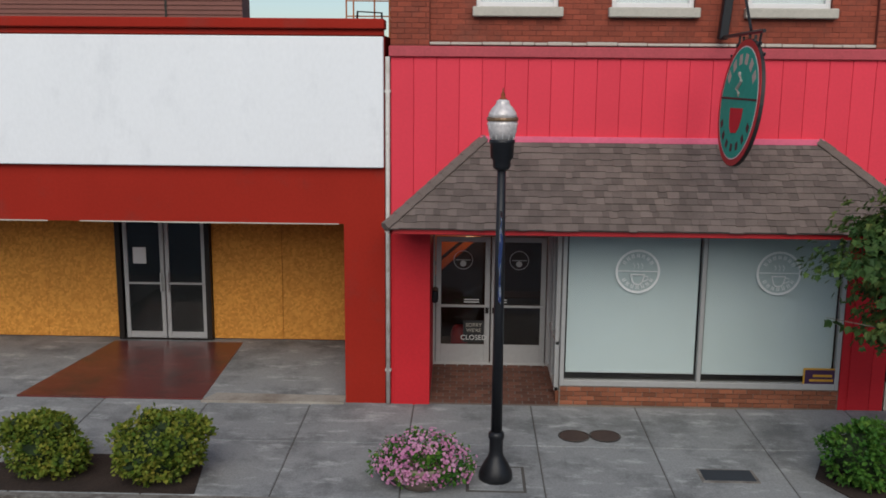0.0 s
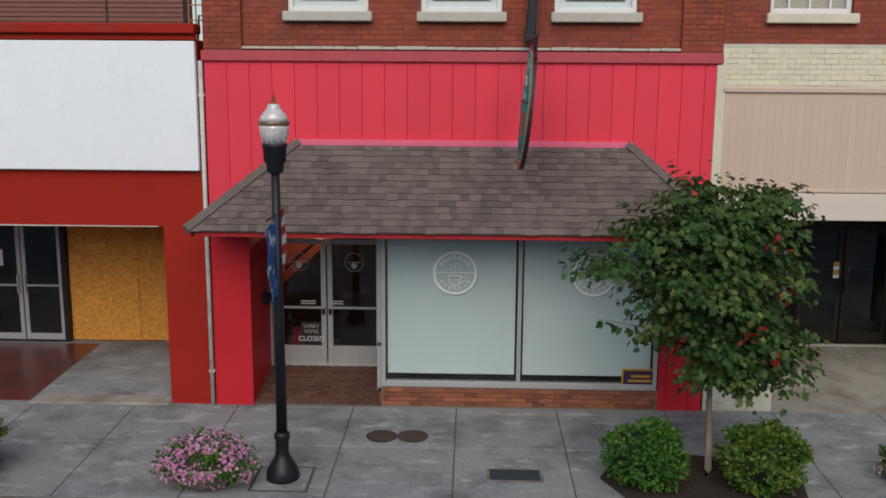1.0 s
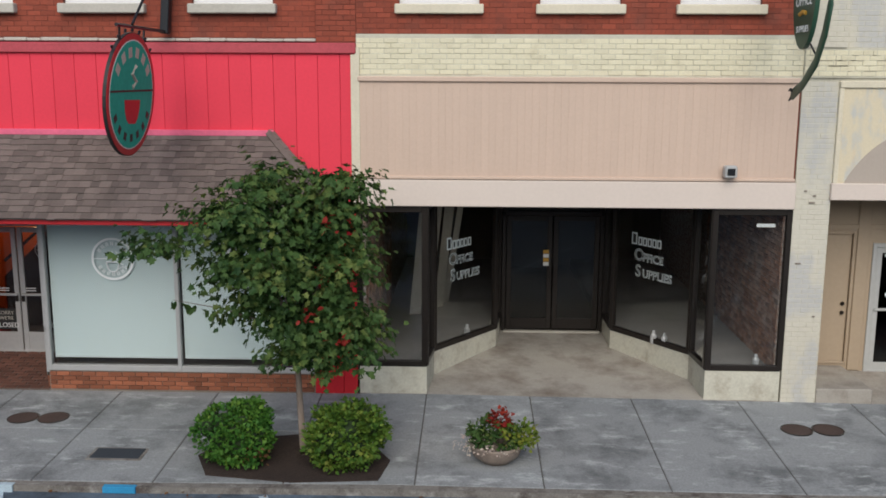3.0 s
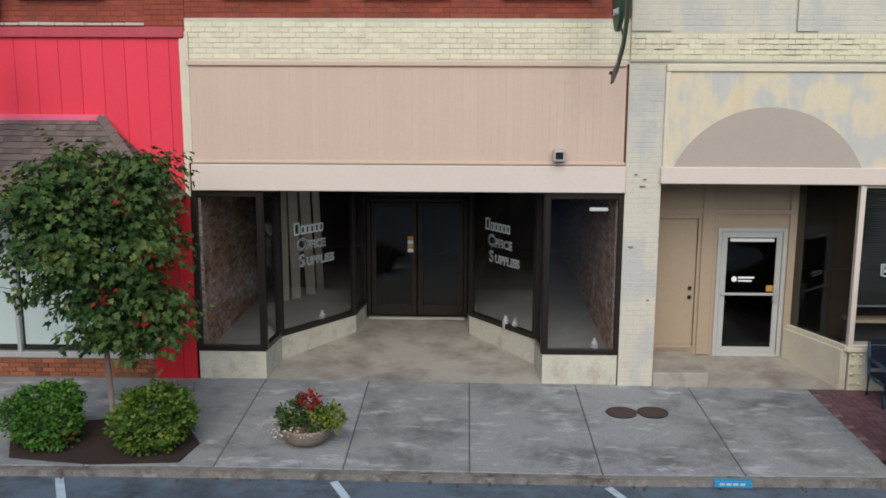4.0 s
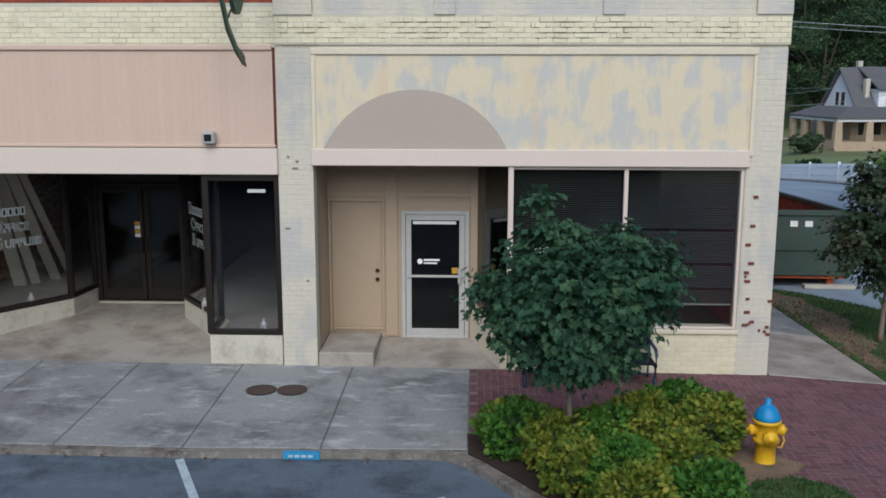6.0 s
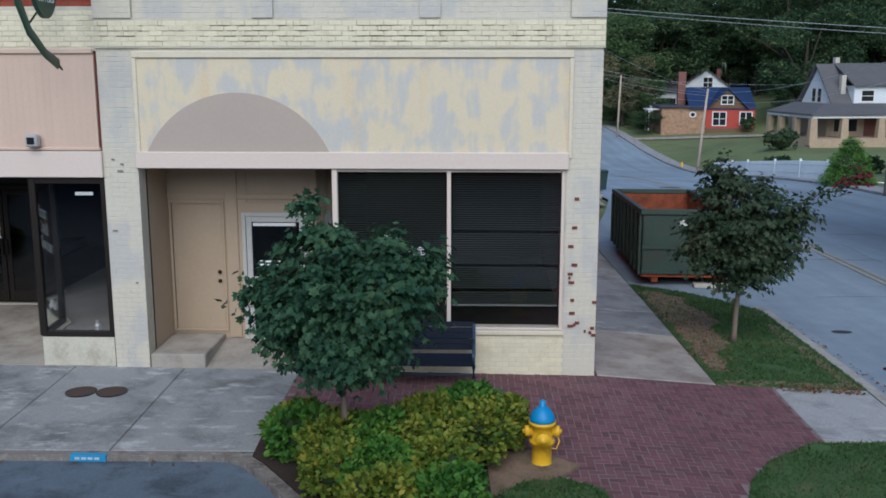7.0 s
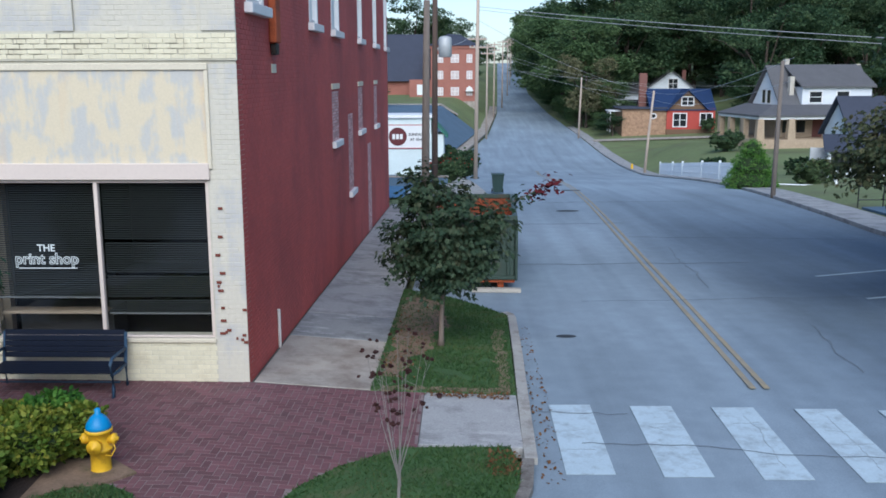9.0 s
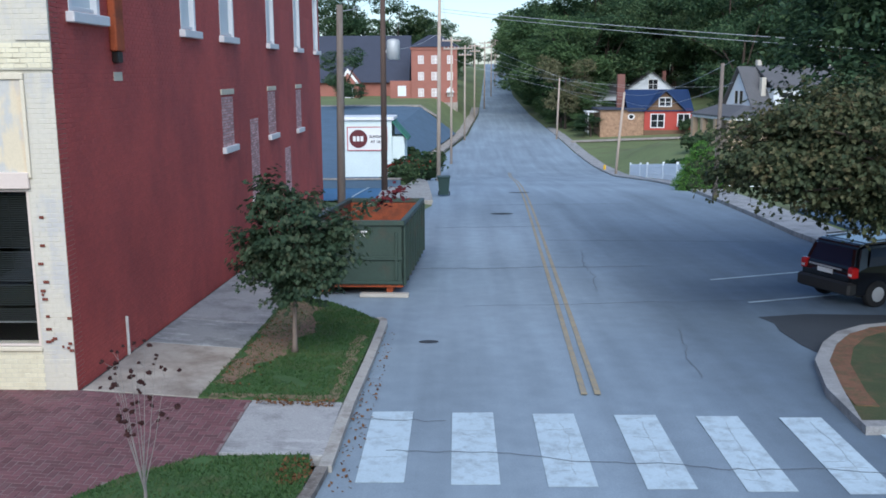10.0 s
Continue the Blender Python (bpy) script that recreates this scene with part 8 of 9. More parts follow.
rest_area = area
for cut in (20.0, 21.0, 22.0, 24.0, 25.8):
    piece = polygon_slab(clipped(rest_area, cut, False), walk_z, .3, -.005)
    bedp.add(piece.v, piece.f)
    rest_area = clipped(rest_area, cut, True)
piece = polygon_slab(rest_area, walk_z, .3, -.005)
bedp.add(piece.v, piece.f)
plaza = structure("brick_pavement", bedp, M["paver_bed"], "dark red herringbone brick paving at the corner", "pavement")
s = .102
near_m = {}
rest = MB()
count = 0
rnd = random.Random(88)
for j in range(-58, 1):
    for i in range(0, 76):
        for kind in (0, 1):
            if (i + j) % 4 != (0 if kind == 0 else 2):
                continue
            x0, y0 = 19.5 + i * s, j * s
            x1, y1 = (x0 + 2 * s, y0 + s) if kind == 0 else (x0 + s, y0 + 2 * s)
            x1, y1 = min(x1, 26.68), min(y1, 0.015)
            cx, cy2 = (x0 + x1) / 2, (y0 + y1) / 2
            if x1 - x0 < .05 or y1 - y0 < .05 or y0 < -5.7 or not inside(area, cx, cy2) or any(inside(pl, cx, cy2) for pl in (BED, GRASS_B, GRASS_C)):
                continue
            dz = rnd.uniform(-.003, .003)
            b = slab(x0, x1, y0, y1, lambda x, y: walk_z(x, y) + dz, c=.005, g=.006, thick=.02)
            if 23.0 < cx < 25.9 and -3.3 < cy2 < -1.0 and count < 300:
                part("brick", b, M["paver"], plaza)
                count += 1
            else:
                rest.add(b.v, b.f)
ob = part("bricks", rest, M["paver_stuff"], plaza)
ob["kind"] = "stuff"

# ---- far side: poles, cables, houses, woods ----
def utility_pole(label, x, y, z0, z1, lean=(0, 0), r=.14, mat="pole_wood", arms=(), group="utility poles"):
    t = thing("utility_pole", label, "utility pole", (x, y, z0), group=group)
    h = z1 - z0
    part("pole", MB().tube([(0, 0, -1), (lean[0] * .5, lean[1] * .5, h / 2), (lean[0], lean[1], h)], [r * 1.15, r, r * .78], 10), M[mat], t, smooth=True)
    for zz, w in arms:
        a = part("crossarm", cbox_mb(lean[0] - w / 2, lean[0] + w / 2, lean[1] - .09, lean[1] + .09, zz - z0 - .1, zz - z0 + .1, c=.01), M[mat], t)
        for s in (-.45, -.2, .2, .45):
            part("insulator", MB().lathe([(.06, 0), (.1, .08), (.05, .22)], 8, pose(lean[0] + s * w, lean[1], zz - z0 + .06)), M["insulator"], a)
    return t


utility_pole("tall brown wooden utility pole beside the pavement", 25.95, 17.3, -.75, 7.0, (.12, 0), .13)
tp = utility_pole("wooden utility pole carrying a grey transformer", 25.5, 41.5, -2.1, 12.5, (.1, 0), .17, "pole_dark", arms=((10.6, 2.2),))
part("transformer", MB().lathe([(.3, 0), (.38, .05), (.38, 1.05), (.3, 1.15), (.1, 1.2)], 14, pose(.65, -.1, 7.7)), M["insulator"], tp, "grey can transformer", True)
part("bracket", cbox_mb(.05, .4, -.06, .06, 8.1, 8.25, c=.01), M["insulator"], tp)
utility_pole("pale wooden utility pole with street light arm", 28.2, 66, -3.2, 13.5, (.2, 0), .16, "pole_pale", ((12.2, 2.4),))
for k, (x, y, b, t_) in enumerate([(28.9, 118, -6.8, 9.8), (31, 150, -5.9, 9.6), (33.3, 185, -4.4, 11.0), (36.2, 215, -3.0, 12.5), (39.2, 255, -1.1, 14), (42, 300, 1.2, 16), (44.8, 350, 3.6, 18)]):
    utility_pole("distant pale wooden utility pole along the hill street", x, y, b, t_, (.1, 0), .16, "pole_pale", ((t_ - .5, 2.6), (t_ - 1.6, 2.2)))
utility_pole("pale leaning wooden utility pole at the junction", 48.6, 98, -7.4, 2.6, (.85, 0), .15, "pole_pale")
utility_pole("thin pale wooden pole beside the lawn", 47.1, 151, -6.2, 4.0, (.35, 0), .16, "pole_pale")
utility_pole("grey wooden utility pole by the pavement", 43.05, 34.2, -2.2, 5.25, (.1, 0), .115, "pole_wood")


def cable(a, b, sag, r=.013, label="thin weathered overhead cable"):
    A, B = Vector(a), Vector(b)
    pts = []
    for k in range(15):
        u = k / 14
        p = A.lerp(B, u)
        p.z -= 4 * sag * u * (1 - u)
        pts.append(p)
    return tagged(part("overhead_cable", MB().tube(pts, r, 5), M["cable"]), label, "cable", "overhead cables")


cable((28.4, 66, 10.1), (52, 26, 5.6), .2, .02, "thick pale overhead cable pair")
cable((28.4, 66, 9.85), (52, 26, 5.35), .25, .017, "thick pale overhead cable pair")
cable((28.4, 66, 9.0), (49.4, 98, 2.4), .8)
cable((49.4, 98, 2.4), (43.7, 34.2, 5.4), .8)
cable((49.4, 98, 1.6), (43.7, 34.2, 4.3), .9)
cable((49.4, 98, 2.2), (47.4, 151, 3.8), .5)
cable((49.4, 98, 1.2), (47.4, 151, 2.4), .6)
cable((28.9, 118, 8.8), (47.4, 151, 3.7), .8)
cable((28.9, 118, 7.0), (49.4, 98, 1.8), .8)
cable((31, 150, 8.8), (62, 150, 2.0), 1)
cable((31, 150, 6.0), (75, 120, 3.0), 1.4)
cable((25.6, 41.5, 10.5), (28.4, 66, 12.2), .3)
cable((24.6, 41.5, 10.5), (27.6, 66, 12.2), .3)
cable((25.6, 41.5, 6.2), (28.3, 66, 8.2), .4)
cable((26.0, 17.3, 6.8), (25.6, 41.5, 9.6), .3)
cable((25.6, 41.5, 10.6), (5, 44, 11), .5)
cable((25.6, 41.5, 10.2), (5, 44, 10.4), .5)
cable((28.3, 66, 12.4), (29, 118, 9.2), .4)
cable((29, 118, 9.2), (33.3, 185, 10.4), .6)
cable((33.3, 185, 10.4), (39.2, 255, 13.4), .6)
cable((39.2, 255, 13.4), (44.8, 350, 17.4), .8)


def gable_roof(mb, x0, x1, y0, y1, z0, z1, along="x", t=.18, over=.4):
    """A gable roof; the ridge runs along x or y."""
    if along == "x":
        m = (y0 + y1) / 2
        for s, e in ((y0 - over, -1), (y1 + over, 1)):
            zz = z0 - over * (z1 - z0) / (m - y0)
            mb.add([(x0 - over, s, zz), (x1 + over, s, zz), (x1 + over, m, z1), (x0 - over, m, z1), (x0 - over, s, zz + t), (x1 + over, s, zz + t), (x1 + over, m, z1 + t), (x0 - over, m, z1 + t)],
                   [(0, 1, 2, 3), (4, 7, 6, 5), (0, 4, 5, 1), (1, 5, 6, 2), (3, 2, 6, 7), (0, 3, 7, 4)])
    else:
        m = (x0 + x1) / 2
        for s in (x0 - over, x1 + over):
            zz = z0 - over * (z1 - z0) / (m - x0)
            mb.add([(s, y0 - over, zz), (s, y1 + over, zz), (m, y1 + over, z1), (m, y0 - over, z1), (s, y0 - over, zz + t), (s, y1 + over, zz + t), (m, y1 + over, z1 + t), (m, y0 - over, z1 + t)],
                   [(0, 1, 2, 3), (4, 7, 6, 5), (0, 4, 5, 1), (1, 5, 6, 2), (3, 2, 6, 7), (0, 3, 7, 4)])
    return mb


def far_window(parent, x0, x1, z0, z1, y, trim=.14, mullions=1, fill="window_dark"):
    w = part("window", frame_xz(MB(), x0 - trim, x1 + trim, z0 - trim, z1 + trim, y - .08, y + .02, trim), M["white_metal"], parent)
    part("pane", box_mb(x0, x1, y - .03, y - .01, z0, z1), M[fill], w)
    for k in range(mullions):
        u = x0 + (x1 - x0) * (k + 1) / (mullions + 1)
        part("mullion", box_mb(u - .05, u + .05, y - .06, y - .02, z0, z1), M["white_metal"], w)
    part("meeting_rail", box_mb(x0, x1, y - .055, y - .02, (z0 + z1) / 2 - .04, (z0 + z1) / 2 + .04), M["white_metal"], w)
    return w


# red house with blue roof
rh = thing("house", "red cottage with blue metal roof and stone wing", "house", (54.65, 151, -5.6))
rh.scale = (1.19, 1, 1)
part("stone_wing", box_mb(0, 6.4, 0, 8, -1, 4.1), M["house_stone"], rh, "tan fieldstone wing")
part("wall", box_mb(6.4, 13.4, -.3, 8, -1, 4.2), M["house_red"], rh, "bright red painted wall")
part("foundation", box_mb(6.38, 13.45, -.36, 0, -1, .6), M["house_brown"], rh)
part("roof", gable_roof(MB(), 4.4, 13.0, 0, 8.5, 4.2, 7.3, "x", .2, .5), M["roof_blue"], rh)
part("flat_roof", cbox_mb(-.4, 6.6, -.5, 8, 4.1, 4.4, c=.03), M["roof_dark"], rh)
gd = MB().prism([(6.6, 4.0), (12.0, 4.0), (9.3, 7.2)], "y", -.5, 4)
part("dormer", gd, M["house_brown"], rh, "brown shingled front gable")
part("dormer_roof", gable_roof(MB(), 6.4, 12.2, -.9, 4, 4.0, 7.3, "y", .2, .2), M["roof_blue"], rh)
far_window(rh, 8.5, 10.1, 4.75, 6.1, -.52)
far_window(rh, 7.4, 9.2, 1.1, 3.3, -.32)
far_window(rh, 11.3, 12.9, 1.3, 3.3, -.32)
part("round_window", MB().lathe([(.5, -.05), (.5, .08), (.36, .08)], 16, pose(4.5, 0, 2.9, 90)), M["white_metal"], rh)
part("round_pane", MB().lathe([(.34, .0), (.34, .1)], 14, pose(4.5, 0, 2.9, 90)), M["window_dark"], rh)
part("porch_frame", box_mb(-1.6, -1.4, 2, 2.2, 0, 3.6).box(-1.6, -1.4, 5, 5.2, 0, 3.6).box(-1.8, 0, 1.8, 6, 3.6, 3.8), M["white_metal"], rh)
ch = part("chimney", box_mb(2.9, 4.0, 3.6, 4.6, 4, 10.2), M["old_brick"], rh)
bush("small dark shrub before the red house", (69, 149.5, -5.2), [((0, 0, .9), (1.3, 1, 1)), ((.6, 0, 1.4), (.8, .7, .7))], 500, .3, "leaf_wood", 301, "far shrubs")

wh = thing("house", "white gabled house behind the red cottage", "house", (64.1, 183, -3.4))
wh.scale = (.83, 1, 1)
part("wall", MB().prism([(0, -1), (13.5, -1), (13.5, 4.2), (6.9, 8.3), (0, 4.2)], "y", 0, 9), M["house_white"], wh)
part("roof", gable_roof(MB(), 0, 13.5, 0, 9, 4.2, 8.4, "y", .25, .5), M["roof_grey"], wh)
far_window(wh, 6.2, 8.4, 4.9, 6.8, 0)
part("wing", box_mb(-6.6, 0, 1, 8, -1, 4.0), M["house_white"], wh)
part("wing_roof", gable_roof(MB(), -6.9, .3, .6, 8.4, 4.0, 6.0, "x", .2, .4), M["roof_grey"], wh)
part("porch", box_mb(-5.2, -.4, .3, .98, 0, 2.6), M["window_dark"], wh)
part("chimney", box_mb(10.6, 11.5, 4, 5, 5, 8.6), M["old_brick"], wh)

# large house with a porch
bh = thing("house", "large old house with steep grey roof and stone-columned porch", "house", (66.4, 106, -4.2), 9)
bh.scale = (1, 1, .87)
part("wall", box_mb(0, 13.5, 0, 10, -1, 5.0), M["house_tan"], bh, "tan ground floor wall")
part("gable_wall", MB().prism([(.2, 4.4), (9.8, 4.4), (5.0, 11.0)], "x", 1.2, 1.6), M["house_white"], bh, "pale blue-white gable end")
part("far_gable_wall", MB().prism([(.2, 4.4), (9.8, 4.4), (5.0, 11.0)], "x", 13.1, 13.5), M["house_white"], bh)
part("roof", gable_roof(MB(), 1.2, 13.5, 0, 10, 4.6, 11.0, "x", .25, .5), M["roof_grey"], bh)
part("dormer", box_mb(3.6, 13.0, .4, 5, 5.2, 8.1), M["house_white"], bh, "white clapboard dormer wall")
part("dormer_roof", MB().add([(3.2, -.1, 8.0), (13.4, -.1, 8.0), (13.4, 5, 11.1), (3.2, 5, 11.1), (3.2, -.1, 8.25), (13.4, -.1, 8.25), (13.4, 5, 11.35), (3.2, 5, 11.35)], [(0, 3, 2, 1), (4, 5, 6, 7), (0, 1, 5, 4), (1, 2, 6, 5), (2, 3, 7, 6), (3, 0, 4, 7)]), M["roof_grey"], bh)
far_window(bh, 4.6, 6.2, 5.9, 7.4, .4, .16, 0)
far_window(bh, 8.3, 9.9, 5.9, 7.4, .4, .16, 0)
for u in (3.9, 5.3):
    w = part("gable_window", box_mb(1.14, 1.2, u, u + .9, 5.7, 7.6), M["window_dark"], bh)
    for v in (u - .15, u + .92):
        part("trim", box_mb(1.1, 1.139, v, v + .13, 5.6, 7.7), M["white_metal"], w)
pr = MB().add([(-4.2, -4, 4.3), (14.5, -4, 4.3), (14.5, .2, 5.6), (-.2, .2, 5.6), (-4.2, 8, 4.3), (-.2, 8, 5.6), (-4.2, -4, 4.05), (14.5, -4, 4.05), (-4.2, 8, 4.05)], [(0, 1, 2, 3), (0, 3, 5, 4), (0, 6, 7, 1), (0, 4, 8, 6)])
part("porch_roof", pr, M["roof_grey"], bh)
part("porch_beam", box_mb(-4.0, 14.3, -3.8, -3.5, 3.7, 4.1).box(-4.0, -3.7, -3.5, 8, 3.7, 4.1), M["white_metal"], bh)
for x in (-3.8, .2, 5.0, 9.0, 13.6):
    part("porch_column", MB().add([(x - .55, -4.0, 0), (x + .55, -4.0, 0), (x + .55, -3.2, 0), (x - .55, -3.2, 0), (x - .38, -3.9, 3.75), (x + .38, -3.9, 3.75), (x + .38, -3.3, 3.75), (x - .38, -3.3, 3.75)], [(4, 5, 6, 7), (0, 1, 5, 4), (1, 2, 6, 5), (2, 3, 7, 6), (3, 0, 4, 7)]), M["house_tan"], bh)
for y in (.5, 4.5, 7.6):
    part("porch_column", box_mb(-4.1, -3.4, y - .35, y + .35, 0, 3.75), M["house_tan"], bh)
part("porch_deck", box_mb(-4.2, 14.5, -4, 8, -4, .9), M["house_tan"], bh)
part("front_door", box_mb(5.0, 7.2, -.06, 0, .9, 3.4), M["brown_siding"], bh)
for x in (1.0, 2.9, 9.6):
    part("porch_window", box_mb(x, x + 1.1, -.06, 0, 1.6, 3.3), M["window_dark"], bh)
for x, y, z in ((2.5, 1.6, 8.0), (13.4, 5.0, 9.8), (4.2, 6.5, 10.6)):
    part("chimney", box_mb(x, x + .6, y, y + .6, z - 2, z + 1.6), M["stone_sill"], bh)

h4 = thing("house", "white gabled house with navy roof and glazed porch", "house", (57.5, 60, -4.0))
part("wall", MB().prism([(0, -1), (6, -1), (6, 3.9), (3, 6.6), (0, 3.9)], "x", 0, 10), M["house_white"], h4)
part("roof", gable_roof(MB(), 0, 10, 0, 6, 3.9, 6.6, "x", .2, .4), M["roof_dark"], h4)
part("porch_roof", MB().add([(-3.7, -4, 2.85), (9, -4, 2.85), (9, -.02, 3.75), (-2.4, -.02, 3.75), (-3.7, -4, 3.05), (9, -4, 3.05), (9, -.02, 3.95), (-2.4, -.02, 3.95)], [(0, 3, 2, 1), (4, 5, 6, 7), (0, 1, 5, 4), (1, 2, 6, 5), (2, 3, 7, 6), (3, 0, 4, 7)]), M["roof_dark"], h4)
part("porch_wall", box_mb(-3.3, 8.8, -3.7, -3.55, -1, 1.3).box(-3.3, -3.15, -3.55, 0, -1, 1.3).box(-3.3, 0, -.14, -.02, -1, 2.9), M["house_white"], h4)
part("porch_glass", box_mb(-3.2, 8.7, -3.63, -3.6, 1.3, 2.75), M["window_dark"], h4)
for x in (-3.3, -1.6, .1, 1.8, 3.5, 5.2):
    part("porch_post", box_mb(x, x + .22, -3.74, -3.5, 1.3, 2.86), M["house_white"], h4)
part("brace", MB().tube([(-1.2, -3.85, 2.6), (.6, -3.85, .2)], .06, 4), M["house_white"], h4)

# church-like brick building
bb = thing("brick_building", "three-storey orange brick hall with dark roof", "building", (20.1, 186, -1.2))
part("wall", box_mb(0, 9.6, 0, 14, -1, 11.2), M["hall_brick"], bb)
part("parapet", box_mb(-.2, 9.8, -.2, .3, 11.0, 11.6), M["hall_brick"], bb)
for r, z in enumerate((1.4, 4.8, 8.2)):
    for c, (x, w) in enumerate(((1.5, 1.0), (4.3, 1.5), (7.6, 1.0))):
        far_window(bb, x, x + w, z, z + 1.5, 0, .1, 1, "pale_pane")
part("wing", box_mb(-4.6, 0, 1, 8, -1, 4.6), M["hall_brick"], bb)
far_window(bb, -2.8, -1.4, 1.6, 3.4, 1.0, .18, 0, "shade_white")
part("plinth", box_mb(-4.7, 9.7, -.1, 14, -3, .1), M["concrete_pale"], bb, "pale concrete plinth")
part("main_roof", MB().add([(-26, 10, 4.2), (-1, 10, 4.2), (-1, 22, 14.8), (-26, 22, 14.8), (-26, 34, 4), (-1, 34, 4)], [(0, 1, 2, 3), (3, 2, 5, 4), (0, 3, 4), (1, 5, 2)]), M["roof_dark"], bb, "broad dark slate roof")
part("hall_wall", box_mb(-25.6, -1.2, 11, 33, -1, 5), M["hall_brick"], bb)
part("hip_roof", MB().add([(-.5, -.5, 11.6), (10.1, -.5, 11.6), (10.1, 14.5, 11.6), (-.5, 14.5, 11.6), (3.5, 5, 14.2), (6.1, 9, 14.2)], [(0, 1, 4), (1, 2, 5, 4), (2, 3, 5), (3, 0, 4, 5), (0, 3, 2, 1)]), M["roof_dark"], bb)
part("door_hood", MB().prism([(7.2, 2.2), (9.0, 2.2), (8.1, 3.4)], "y", -1.2, 0), M["white_metal"], bb)
part("side_gable", MB().prism([(-16, -1), (-11.5, -1), (-11.5, 4), (-13.75, 6.8), (-16, 4)], "y", 3, 11), M["hall_brick"], bb)
part("gable_trim", MB().prism([(-16.3, 3.9), (-15.7, 3.9), (-13.75, 6.4), (-11.8, 3.9), (-11.2, 3.9), (-13.75, 7.2)], "y", 2.8, 3), M["white_metal"], bb)
far_window(bb, -14.6, -12.9, 1.2, 3.6, 3.0, .3, 1)

# small white shed with a round sign
sh = thing("shed", "small white roadside shed with green roof and sign", "shed", (20.6, 61, -2.3))
part("wall", box_mb(0, 4.0, 0, 4, -1, 3.55), M["shed_white"], sh)
part("roof_edge", cbox_mb(-.15, 4.2, -.2, 4.2, 3.5, 3.75, c=.03), M["white_metal"], sh)
part("lean_to_roof", MB().add([(4.0, -.1, 3.4), (5.3, -.1, 1.9), (5.3, 4, 1.9), (4.0, 4, 3.4), (4.0, -.1, 3.55), (5.3, -.1, 2.05), (5.3, 4, 2.05), (4.0, 4, 3.55)], [(0, 1, 2, 3), (4, 7, 6, 5), (0, 4, 5, 1), (1, 5, 6, 2), (2, 6, 7, 3), (3, 7, 4, 0)]), M["green_roof"], sh, "green metal lean-to roof")
part("lean_to_wall", box_mb(4.0, 5.0, .2, 3.8, -1, 2.2), M["shed_white"], sh)
sp2 = part("sign_panel", cbox_mb(.5, 3.6, -.08, -.01, 1.15, 2.95, c=.01), M["sign_white"], sh, "white sign panel")
part("sign_disc", MB().lathe([(.72, 0), (.72, .02)], 28, pose(1.35, -.085, 2.05, 90)), M["sign_maroon"], sp2, "dark maroon disc")
for k in range(3):
    part("emblem_bar", box_mb(.92 + k * .3, 1.14 + k * .3, -.12, -.108, 1.85, 2.25), M["sign_white"], sp2)
for k, line in enumerate(("SUNDAYS", "AT 10:45")):
    letters("lettering", line, .29, .004, M["ink"], sp2, pose(2.86, -.088, 2.12 - k * .4, 90), "dark sign lettering", "CENTER", 0, .008)
part("sign_border", frame_xz(MB(), .45, 3.65, 1.1, 3.0, -.1, -.075, .06), M["sign_red"], sp2)
for x, y, s, mt in ((26.2, 57, 1.5, "leaf_wood"), (24.5, 68, 2.2, "leaf_tree_dark"), (27.0, 70, 1.9, "leaf_wood"), (26.2, 49, 1.0, "leaf_wood"), (26.3, 98, 2.3, "leaf_wood"), (25.6, 58, 1.2, "leaf_red")):
    bs = bush("dark roadside shrub by the lot" if s != 1.5 else "dark roadside shrub with red blossom by the lot", (x, y, land_z(x, y) + .1), [((0, 0, .6 * s), (s, s, .7 * s)), ((.4 * s, 0, .9 * s), (.6 * s, .6 * s, .5 * s))], 700, .22, mt, int(x * 10), "far shrubs")
    if s == 1.5:
        rnd = random.Random(88)
        pts = [Vector((rnd.gauss(-.2, .7), -.9 + rnd.gauss(0, .35), 1.25 + rnd.gauss(0, .3))) for _ in range(110)]
        part("blossom", leaf_mesh(pts, [.16] * 110, rnd), M["leaf_red"], bs, "scattered red blossom")["kind"] = "stuff"
wl2 = thing("low_wall", "low blue-grey retaining wall with pale coping by the lot", "wall", (22, 45.5, land_z(22, 45) + .1))
part("wall", cbox_mb(-4, 4.2, 0, .4, -.6, .5, c=.03), M["asphalt_lot"], wl2)
part("coping", cbox_mb(-4.05, 4.25, -.04, .44, .5, .58, c=.02), M["concrete_pale"], wl2)

# right side: fence, evergreen, shrubs
pf = thing("picket_fence", "white picket fence along the pavement", "fence", (0, 0, 0))
fpath = [(49.7, 94), (48.9, 84), (47.6, 74), (46.9, 64), (46.2, 56), (45.6, 49), (45.2, 45)]
pk = MB()
for (xa, ya), (xb, yb) in zip(fpath[:-1], fpath[1:]):
    n = int(math.hypot(xb - xa, yb - ya) / .16)
    for k in range(n):
        u = k / n
        x, y = xa + (xb - xa) * u, ya + (yb - ya) * u
        z = road_z(44, y) + .35
        pk.box(x - .02, x + .02, y - .05, y + .05, z - .3, z + 1.05)
    z0, z1 = road_z(44, ya) + .35, road_z(44, yb) + .35
    for dz in (.2, .8):
        part("rail", MB().tube([(xa, ya, z0 + dz), (xb, yb, z1 + dz)], .05, 4), M["fence_white"], pf)
    part("post", box_mb(xa - .08, xa + .08, ya - .08, ya + .08, z0 - .6, z0 + 1.2), M["fence_white"], pf)
for k in range(24):
    x = 48.9 + k * .2
    z = land_z(x, 78) + .1
    pk.box(x - .06, x + .06, 77.98, 78.02, z - .3, z + 1.1)
